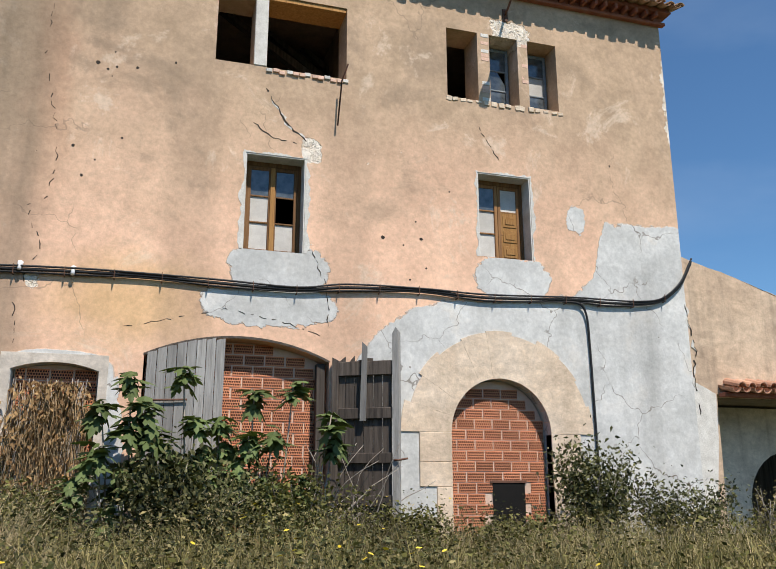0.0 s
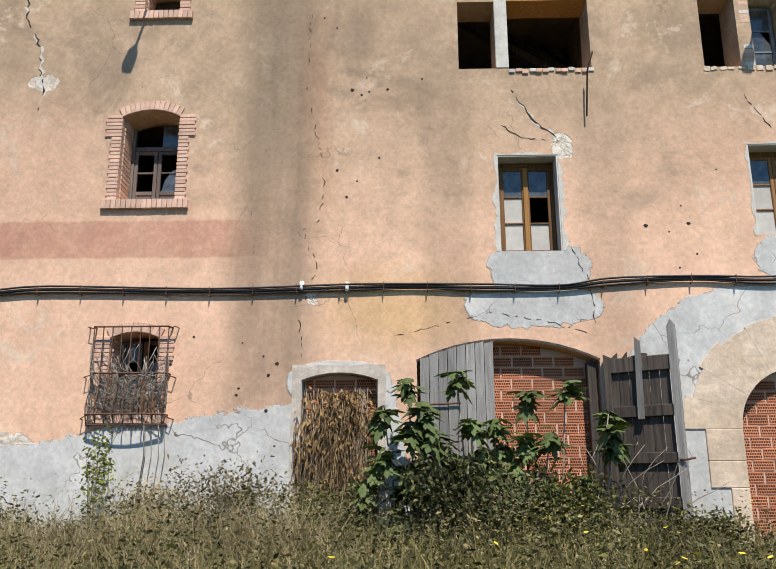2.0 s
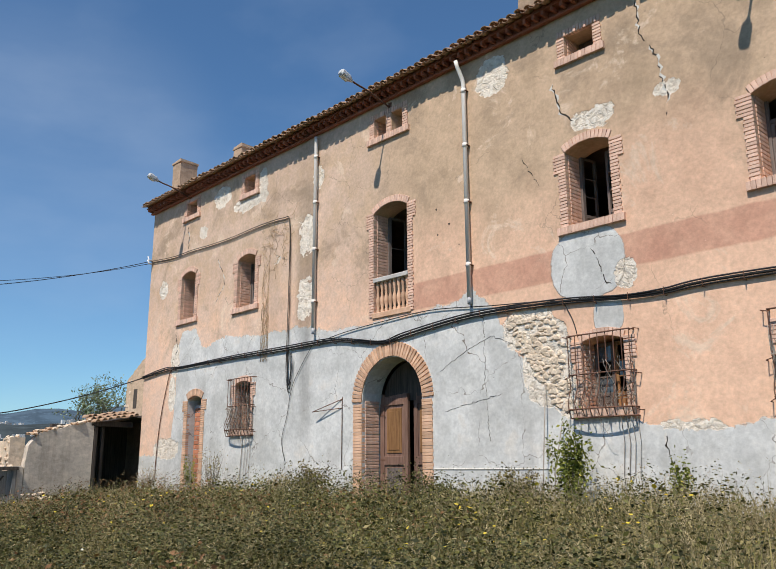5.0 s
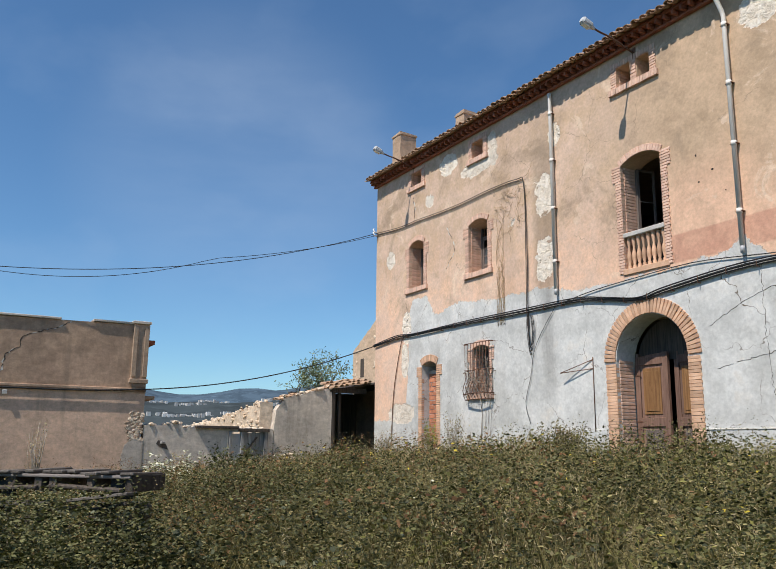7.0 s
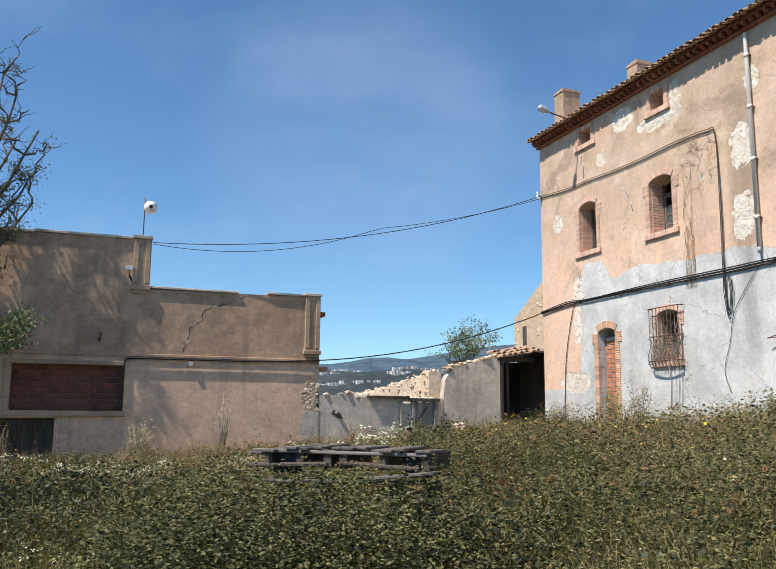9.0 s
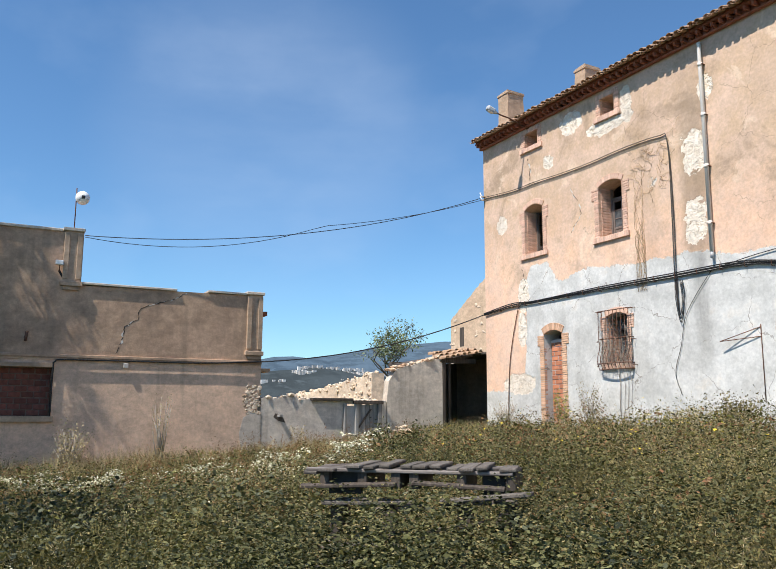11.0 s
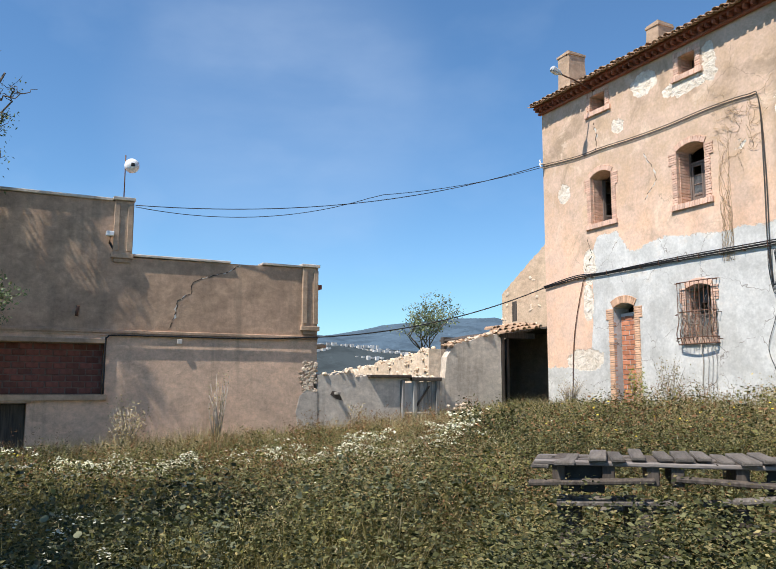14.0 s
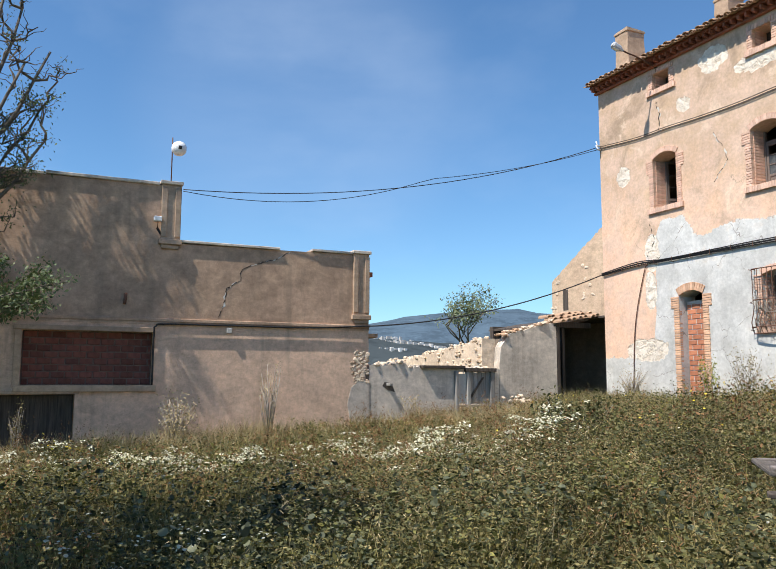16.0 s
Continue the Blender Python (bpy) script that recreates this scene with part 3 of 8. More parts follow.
# ---- eaves and roof ----
roof = root("roof", (0, Y, 9.75), "old clay-tiled roof with a brick corbelled eave", "roof", kind="structure")
part("corbel_course", box(WEST - 0.08, EAST + 0.08, -0.10, 0.0, -0.02, 0.04, 0.008), M["eave_brick"], roof, "lower projecting course of dark red brick")
part("corbel_course", box(WEST - 0.12, EAST + 0.12, -0.24, 0.05, 0.145, 0.19, 0.008), M["eave_brick"], roof, "upper projecting course of flat brick")
part("corbel_back", box(WEST - 0.02, EAST + 0.02, -0.06, 0.0, 0.042, 0.143), M["eave_brick"], roof)
x = WEST
while x < EAST:
    piece(roof, "brick", M["eave_brick"], (x, -0.15, 0.093), (0.06, 0.20, 0.10), jitter=0.004)
    x += 0.21


def tile_mesh(length, r, flip=False, seg=6):
    """A curved clay tile along -y, slightly tapered and hollow."""
    bm = bmesh.new()
    rows = []
    for y, k in ((0, 1.0), (-length, 0.86)):
        for rr in (r, r - 0.016):
            rows.append([bm.verts.new((rr * k * math.cos(math.pi * i / seg), y, (rr * k * math.sin(math.pi * i / seg)) * (-1 if flip else 1))) for i in range(seg + 1)])
    a, b, c, d = rows
    for i in range(seg):
        bm.faces.new((a[i], a[i + 1], c[i + 1], c[i]))
        bm.faces.new((b[i + 1], b[i], d[i], d[i + 1]))
        bm.faces.new((a[i + 1], a[i], b[i], b[i + 1]))
        bm.faces.new((c[i], c[i + 1], d[i + 1], d[i]))
    for p, q in ((0, 0), (seg, seg)):
        bm.faces.new((a[p], c[p], d[p], b[p]))
    bmesh.ops.recalc_face_normals(bm, faces=bm.faces[:])
    return bm


def mesh_of(bm, name, mat):
    me = bpy.data.meshes.new(name)
    bm.to_mesh(me)
    bm.free()
    me.materials.append(mat)
    return me


SLOPE = radians(17)
cover, pan = mesh_of(tile_mesh(0.42, 0.095), "tile", M["tile"]), mesh_of(tile_mesh(0.42, 0.095, True), "tile", M["tile"])
x = WEST - 0.1
while x < EAST + 0.15:
    for me, dz, dx in ((pan, 0.285, 0.0), (cover, 0.30, 0.105)):
        ob = new("tile", me)
        ob.parent = roof
        ob.location = (x + dx + random.uniform(-0.012, 0.012), -0.02 + random.uniform(-0.02, 0.02), dz + 0.06 + random.uniform(-0.008, 0.008))
        ob.rotation_euler = (SLOPE + random.uniform(-0.03, 0.03), random.uniform(-0.03, 0.03), random.uniform(-0.03, 0.03))
        ob.scale = (1.0, 1.0, 0.62)
    x += 0.21


def joined_tiles(x0, x1, y0, y1, z0, slope, step=0.21):
    """The rest of a tiled slope as one sheet of rounded tiles."""
    vs, fs = [], []
    x = x0
    while x < x1:
        y = y0
        while y < y1:
            w = min(0.40, (y1 - y))
            z = z0 + (y - y0) * math.tan(slope)
            dz = random.uniform(-0.01, 0.01)
            base = len(vs)
            for yy, zz in ((y, z + 0.05), (y + w, z + w * math.tan(slope))):
                for i in range(6):
                    a = math.pi * i / 5
                    vs.append((x + 0.1 + 0.1 * math.cos(a), yy, zz + dz + 0.06 * math.sin(a)))
            for i in range(5):
                fs.append((base + i, base + i + 1, base + 7 + i, base + 6 + i))
            y += 0.36
        x += step
    me = bpy.data.meshes.new("tile_field")
    me.from_pydata(vs, [], fs)
    me.materials.append(M["tile"])
    return me


ob = new("tile_field", joined_tiles(WEST - 0.1, EAST + 0.1, 0.0, 5.2, 0.37, SLOPE))
ob.parent = roof
ob["kind"] = "stuff"
ridge_z = 0.34 + 5.2 * math.tan(SLOPE)
b = bmesh.new()
for sgn in (0, 1):
    y0, y1 = (-0.2, 5.2) if not sgn else (5.2, 10.4)
    z0, z1 = (0.20 + 0.06, ridge_z) if not sgn else (ridge_z, 0.26)
    q = [b.verts.new(p) for p in ((WEST - 0.12, y0, z0), (EAST + 0.12, y0, z0), (EAST + 0.12, y1, z1), (WEST - 0.12, y1, z1))]
    w = [b.verts.new(v.co - Vector((0, 0, 0.06))) for v in q]
    b.faces.new(q), b.faces.new(w[::-1])
    for i in range(4):
        b.faces.new((q[i], w[i], w[(i + 1) % 4], q[(i + 1) % 4]))
part("roof_deck", b, M["eave_brick"], roof)
for xx, ww in ((WEST + 0.002, 0.45), (EAST - 0.452, 0.45)):
    part("gable", slab([(0.6, 0.172), (9.8, 0.172), (5.2, ridge_z - 0.12)], 0, ww), M["annex"], roof).matrix_basis = Matrix.Translation((xx + ww, 0, 0)) @ Matrix.Rotation(math.pi / 2, 4, "Z")


def chimney(x, y, w, d, z0, z1):
    c = root("chimney", (x, y, z0), "short square rendered chimney stack on the tiled roof", "chimney", "chimneys on the roof")
    b = bmesh.new()
    n = 5
    rings = []
    for i in range(n + 1):
        z = (z1 - z0) * i / n
        rings.append([b.verts.new((sx * w / 2 + random.uniform(-.015, .015), sy * d / 2 + random.uniform(-.015, .015), z + (random.uniform(-.04, .02) if i == n else 0))) for sx, sy in ((-1, -1), (1, -1), (1, 1), (-1, 1))])
    for q, r in zip(rings, rings[1:]):
        for k in range(4):
            b.faces.new((q[k], q[(k + 1) % 4], r[(k + 1) % 4], r[k]))
    b.faces.new(rings[-1])
    part("shaft", b, M["trim"], c)
    part("cap", box(-w / 2 - 0.03, w / 2 + 0.03, -d / 2 - 0.03, d / 2 + 0.03, z1 - z0 - 0.12, z1 - z0 - 0.05, 0.01), M["trim"], c)


chimney(-23.14, Y + 0.62, 0.52, 0.62, 9.95, 11.55)
chimney(-19.68, Y + 0.75, 0.42, 0.55, 9.95, 11.05)
chimney(-8.82, Y + 0.75, 0.62, 0.6, 9.95, 11.25)


# ---- brick-framed windows ----
def brick_frame(parent, x0, x1, z0, spring, apex, jw=0.165, course=0.06, ears=True, mat="brick", sill=True, voussoirs=True, proud=0.022, ring=0.155):
    """Jamb courses, an arch of bricks on edge and a sill of bricks on edge, in the parent's frame (x about its middle, z from its sill)."""
    m = M[mat]
    d = 0.10
    yc = d / 2 - proud
    z, i = z0, 0
    while z + course * 0.6 < spring + (0.02 if apex else 0):
        ear = ears and z > spring - 0.36
        for side in (-1, 1):
            w = (jw if i % 2 else jw - 0.012) + (0.09 if ear else 0)
            xe = x0 if side < 0 else x1
            piece(parent, "brick", m, (xe + side * w / 2, yc, z + course / 2), (w, d, course - 0.007), bevel=0.004, jitter=0.002)
        z += course
        i += 1
    if apex and voussoirs:
        pts, r, cx, cz, a0 = arch_line(x0, x1, spring, apex)
        k = max(6, round(2 * a0 * (r + ring / 2) / 0.075))
        for j in range(k):
            a = -a0 + 2 * a0 * (j + 0.5) / k
            rr = r + ring / 2
            piece(parent, "brick", m, (cx + rr * math.sin(a), yc, cz + rr * math.cos(a)), (0.068, d, ring), a, bevel=0.004, jitter=0.002)
    elif not apex or not voussoirs:
        k = round((x1 - x0 + 2 * jw) / 0.075)
        for j in range(k):
            piece(parent, "brick", m, (x0 - jw + (x1 - x0 + 2 * jw) * (j + 0.5) / k, yc, spring + 0.07), (0.063, d, 0.13), jitter=0.003)
    if sill:
        k = round((x1 - x0 + 2 * jw + 0.1) / 0.075)
        for j in range(k):
            piece(parent, "brick", m, (x0 - jw - 0.05 + (x1 - x0 + 2 * jw + 0.1) * (j + 0.5) / k, yc - 0.022, z0 - 0.075), (0.068, d + 0.04, 0.14), bevel=0.004, jitter=0.002)


def reveal_bricks(parent, x0, x1, z0, spring, mat="brick", depth=0.34):
    """The brick lining of the two jambs inside the opening."""
    z = z0
    while z < spring - 0.03:
        for side in (-1, 1):
            xe = x0 + 0.011 if side < 0 else x1 - 0.011
            piece(parent, "brick", M[mat], (xe, depth / 2 + 0.08, z + 0.036), (0.02, depth, 0.06), jitter=0.002)
        z += 0.072


def sash(parent, x0, x1, z0, z1, y, rows, mat, panel=True, swing=0.0, hinge=-1, glazed=(), name="sash", pale=()):
    """One casement: stiles, rails, glazing bars, panes and a lower panel. It turns about its hinge side."""
    s = new(name)
    s.parent = parent
    xh = x0 if hinge < 0 else x1
    s.location = (xh, y, z0)
    s.rotation_euler = (0, 0, radians(swing))
    w, h = x1 - x0, z1 - z0
    u0 = 0 if hinge < 0 else -w
    u1 = u0 + w
    fw, t = 0.055, 0.04
    b = bmesh.new()
    fill(b, u0, u0 + fw, 0, t, 0, h, 0.004)
    fill(b, u1 - fw, u1, 0, t, 0, h, 0.004)
    fill(b, u0 + fw, u1 - fw, 0.002, t - 0.002, h - fw, h, 0.004)
    fill(b, u0 + fw, u1 - fw, 0.002, t - 0.002, 0, fw * 1.2, 0.004)
    lo = fw * 1.2
    if panel:
        lo = 0.26
        fill(b, u0 + fw, u1 - fw, 0.002, t - 0.002, lo - 0.04, lo + 0.02, 0.004)
        fill(b, u0 + fw, u1 - fw, 0.016, t - 0.012, fw * 1.2, lo - 0.04)
        fill(b, u0 + fw + 0.03, u1 - fw - 0.03, 0.008, 0.016, fw * 1.2 + 0.03, lo - 0.07, 0.006)
        lo += 0.02
    for i in range(1, rows):
        z = lo + (h - fw - lo) * i / rows
        fill(b, u0 + fw, u1 - fw, 0.004, t - 0.006, z - 0.012, z + 0.012, 0.003)
    part("frame", b, mat, s)
    for i in range(rows):
        za, zb = lo + (h - fw - lo) * i / rows, lo + (h - fw - lo) * (i + 1) / rows
        if i in glazed:
            part("pane", box(u0 + fw, u1 - fw, t * 0.45, t * 0.55, za, zb), M["glass"], s)
        elif i in pale:
            part("board", box(u0 + fw, u1 - fw, t * 0.6, t * 0.8, za, zb), M["curtain"], s, "pale board behind the missing pane")
    return s


def dead_window(i, o, state):
    x0, x1, z0, spring, apex = o
    cx = (x0 + x1) / 2
    w = root("window_%d" % i, (cx, Y, z0), "arched window framed in rosy brick with weathered casements", "window", "arched windows of the first floor", "structure")
    a, b = x0 - cx, x1 - cx
    brick_frame(w, a, b, 0, spring - z0, apex - z0, sill=i != 3)
    reveal_bricks(w, a, b, 0, spring - z0)
    y = 0.40
    fr = bmesh.new()
    fill(fr, a + 0.022, a + 0.07, y, y + 0.07, 0, spring - z0, 0.004)
    fill(fr, b - 0.07, b - 0.022, y, y + 0.07, 0, spring - z0, 0.004)
    part("frame", fr, M["grey_wood"], w, "grey-brown painted window frame")
    state(w, a + 0.07, b - 0.07, y + 0.02, spring - z0)


def state_1(w, a, b, y, h):
    sash(w, a, -0.005, 0.02, h - 0.38, y, 2, M["grey_wood"], glazed=())
    sash(w, 0.005, b, 0.02, h - 0.38, y, 2, M["grey_wood"], glazed=(), hinge=1)
    part("transom", box(a, b, y - 0.005, y + 0.05, h - 0.375, h - 0.31, 0.004), M["grey_wood"], w)
    part("pane", slab([(0.08, 0.30), (b - 0.03, 0.30), (b - 0.03, 0.66), (0.25, 0.66), (0.13, 0.5)], y + 0.02, y + 0.025), M["glass"], w, "broken remnant of a glass pane")
    part("pane", box(0.05, b, y + 0.02, y + 0.025, h - 0.31, h + 0.05), M["glass"], w)


def state_open(w, a, b, y, h):
    sash(w, a, -0.005, 0.02, h + 0.02, y, 3, M["grey_wood"], swing=78, glazed=())
    sash(w, 0.02, b, 0.02, h + 0.02, y, 3, M["grey_wood"], hinge=1, swing=-18, glazed=(2,))


def state_shut(w, a, b, y, h):
    sash(w, a, -0.003, 0.02, h - 0.30, y, 3, M["grey_wood"], glazed=(0, 1))
    sash(w, 0.003, b, 0.02, h - 0.30, y, 3, M["grey_wood"], hinge=1, glazed=(1, 2))
    part("transom", box(a, b, y - 0.005, y + 0.05, h - 0.295, h - 0.24, 0.004), M["grey_wood"], w)


def state_board(w, a, b, y, h):
    part("shutter", box(a + 0.30, b, y + 0.02, y + 0.05, 0.1, h - 0.05, 0.004), M["grey_wood"], w, "half-closed grey shutter")
    sash(w, a, 0.0, 0.02, h, y, 3, M["grey_wood"], swing=70)
    sash(w, 0.003, b, 0.02, h, y - 0.03, 3, M["grey_wood"], hinge=1)


for i, (o, st) in enumerate(zip(BW, (state_1, state_open, state_open, state_shut, state_board))):
    dead_window(i + 1, o, st)

for i, o in enumerate(TW):
    x0, x1, z0, spring, apex = o
    if i == 3:
        continue
    if i == 2:
        x1 = TW[3][1]
    cx = (x0 + x1) / 2
    w = root("window_%d" % (i + 6), (cx, Y, z0), "small unglazed attic window in a rosy brick frame", "window", "attic windows under the eave", "structure")
    brick_frame(w, x0 - cx, x1 - cx, 0, spring - z0, None, jw=0.17, ears=False, voussoirs=False, sill=True)
    reveal_bricks(w, x0 - cx, x1 - cx, 0, spring - z0, depth=0.3)
    if i == 2:
        for k in range(6):
            piece(w, "brick", M["brick"], (-12.54 - cx, 0.1, 0.04 + k * 0.078), (0.16, 0.26, 0.07), jitter=0.003)
    # dark panel across the back of the opening
    part("shutter", box(x0 - cx + 0.02, x1 - cx - 0.02, 0.46, 0.49, 0, spring - z0), M["dark_wood"], w, "dark panel set back in the opening")


# ---- plain casement windows of the eastern half ----
def casement(i, o, state):
    x0, x1, z0, z1 = o
    cx = (x0 + x1) / 2
    a, b, h = x0 - cx, x1 - cx, z1 - z0
    w = root("window_%d" % i, (cx, Y, z0), state, "window", "wooden casement windows", "structure")
    lin = bmesh.new()
    fill(lin, a + 0.001, a + 0.02, 0.004, 0.30, 0.0, h)
    fill(lin, b - 0.02, b - 0.001, 0.004, 0.30, 0.0, h)
    fill(lin, a + 0.02, b - 0.02, 0.004, 0.30, h - 0.02, h - 0.001)
    part("reveal", lin, M["whitewash"], w, "chipped whitewashed plaster reveal")
    # broken plaster round the opening
    rnd = random.Random(i)

    def ragged(p, q, out_, wide_):
        """A strip of broken plaster from p to q with an uneven outer edge."""
        n_ = 34
        wd = [rnd.uniform(0.2, 0.9)]
        for k in range(n_):
            wd.append(min(1.0, max(0.12, wd[-1] + rnd.uniform(-0.3, 0.3))))
        inner = [(p[0] + (q[0] - p[0]) * k / n_, p[1] + (q[1] - p[1]) * k / n_) for k in range(n_ + 1)]
        outer = [(u + out_[0] * e_ * wide_, v + out_[1] * e_ * wide_) for (u, v), e_ in zip(inner, wd)]
        return slab(inner + outer[::-1], -0.005, 0.002)
    for p_, q_, o_ in (((a, 0), (a, h), (-1, 0)), ((b, 0), (b, h), (1, 0)), ((a - 0.03, h), (b + 0.03, h), (0, 1))):
        part("broken_edge", ragged(p_, q_, o_, 0.085 if o_[1] == 0 else 0.06), M["whitewash"], w, "broken white plaster edge")
    y = 0.26
    fr = bmesh.new()
    fill(fr, a + 0.02, a + 0.07, y, y + 0.07, 0, h - 0.02, 0.004)
    fill(fr, b - 0.07, b - 0.02, y, y + 0.07, 0, h - 0.02, 0.004)
    fill(fr, a + 0.07, b - 0.07, y + 0.002, y + 0.068, h - 0.09, h - 0.02, 0.004)
    fill(fr, a + 0.07, b - 0.07, y + 0.002, y + 0.068, 0, 0.03, 0.004)
    part("frame", fr, M["brown_wood"], w)
    part("sill", box(a + 0.02, b - 0.02, 0.01, y, -0.02, 0.0, 0.004), M["whitewash"], w)
    return w, a, b, h, y


w, a, b, h, y = casement(11, CASE[0], "brown wooden casement window with broken panes and white boards")
sash(w, a + 0.07, -0.003, 0.03, h - 0.09, y + 0.015, 3, M["brown_wood"], panel=False, glazed=(2,), pale=(0, 1))
sash(w, 0.003, b - 0.07, 0.03, h - 0.09, y + 0.015, 3, M["brown_wood"], panel=False, hinge=1, glazed=(2,), pale=(0,))
part("board", slab([(a + 0.1, 0.1), (-0.1, 0.06), (-0.08, 0.4), (a + 0.1, 0.45)], y + 0.05, y + 0.06), M["curtain"], w, "torn white sheet hanging behind the pane")
part("meeting_stile", box(-0.035, 0.035, y - 0.01, y + 0.015, 0.03, h - 0.1, 0.006), M["orange_wood"], w)
w, a, b, h, y = casement(12, CASE[1], "brown wooden casement window with one orange panelled shutter")
sash(w, a + 0.07, -0.003, 0.03, h - 0.09, y + 0.015, 3, M["brown_wood"], panel=False, glazed=(2,), pale=(0, 1))
sash(w, 0.003, b - 0.07, 0.03, h - 0.09, y + 0.015, 3, M["brown_wood"], panel=False, hinge=1, glazed=(), pale=(2,))
sh = bmesh.new()
fill(sh, 0.05, b - 0.10, y + 0.022, y + 0.045, 0.05, 0.88, 0.004)
for k in range(3):
    fill(sh, 0.09, b - 0.14, y + 0.012, y + 0.022, 0.10 + k * 0.26, 0.30 + k * 0.26, 0.006)
    fill(sh, 0.13, b - 0.18, y + 0.004, y + 0.012, 0.15 + k * 0.26, 0.25 + k * 0.26, 0.006)
part("shutter", sh, M["orange_wood"], w, "orange varnished panelled shutter")

# top-floor triple window
tri = root("window_13", (5.25, Y, 7.68), "triple top-floor window with brick piers and broken blue sashes", "window", kind="structure")
for xc, ww in ((4.89, 0.2), (5.625, 0.17)):
    for k in range(17):
        piece(tri, "brick", M["whitewash"] if k % 4 == 0 else M["brick"], (xc - 5.25 + 0.03, 0.08, 0.04 + k * 0.075), (ww - 0.05, 0.16, 0.068), jitter=0.006)
for k in range(16):
    piece(tri, "brick", M["rubble"], (-1.02 + k * 0.137 + random.uniform(-0.03, 0.03), 0.0, -0.03), (0.1, 0.03, random.choice((0.04, 0.06, 0.09))), random.uniform(-0.2, 0.2), jitter=0.006)
blue = simple("pale_blue_paint", (0.17, 0.20, 0.22), (0.30, 0.34, 0.37), 9, 0.6, 0.002)
for xa, xb, zb in ((5.02, 5.51, 1.24), (5.74, 6.25, 1.24)):
    sash(tri, xa - 5.25, xb - 5.25, 0.0, zb, 0.34, 3, blue, panel=False, glazed=(0, 2), pale=())
part("pane", slab([(-0.18, 0.42), (0.2, 0.42), (0.2, 0.55), (0.05, 0.8), (-0.18, 0.8)], 0.355, 0.36), M["glass"], tri, "broken glass pane")
part("board", box(5.8 - 5.25, 6.2 - 5.25, 0.372, 0.38, 0.42, 0.8), M["curtain"], tri)

# top-floor loggia
log = root("window_14", (1.5, Y, 7.7), "wide unglazed top-floor opening with a plastered post", "window", kind="structure")
part("post", box(-0.449, -0.251, -0.012, 0.28, 0.012, 1.21, 0.01), M["whitewash"], log, "chipped white post between the two openings")
part("lintel_lining", box(-0.25, 1.0, 0.02, 0.5, 1.20, 1.262), M["orange_wood"], log, "rotten timber lintel")
for k in range(13):
    piece(log, "brick", M["curtain"] if k % 3 == 0 else M["brick"], (-0.2 + k * 0.1, 0.02, -0.035 - 0.01 * (k % 3)), (0.09, 0.1, 0.06), jitter=0.012)
for k in range(3):
    part("beam", slab([(-0.9 + k * 0.8, 1.9), (-0.75 + k * 0.8, 1.9), (1.2 + k * 0.6, 0.7), (1.05 + k * 0.6, 0.6)], 1.6 + k * 0.4, 1.75 + k * 0.4), M["dark_wood"], log, "fallen roof beam in the dark room")


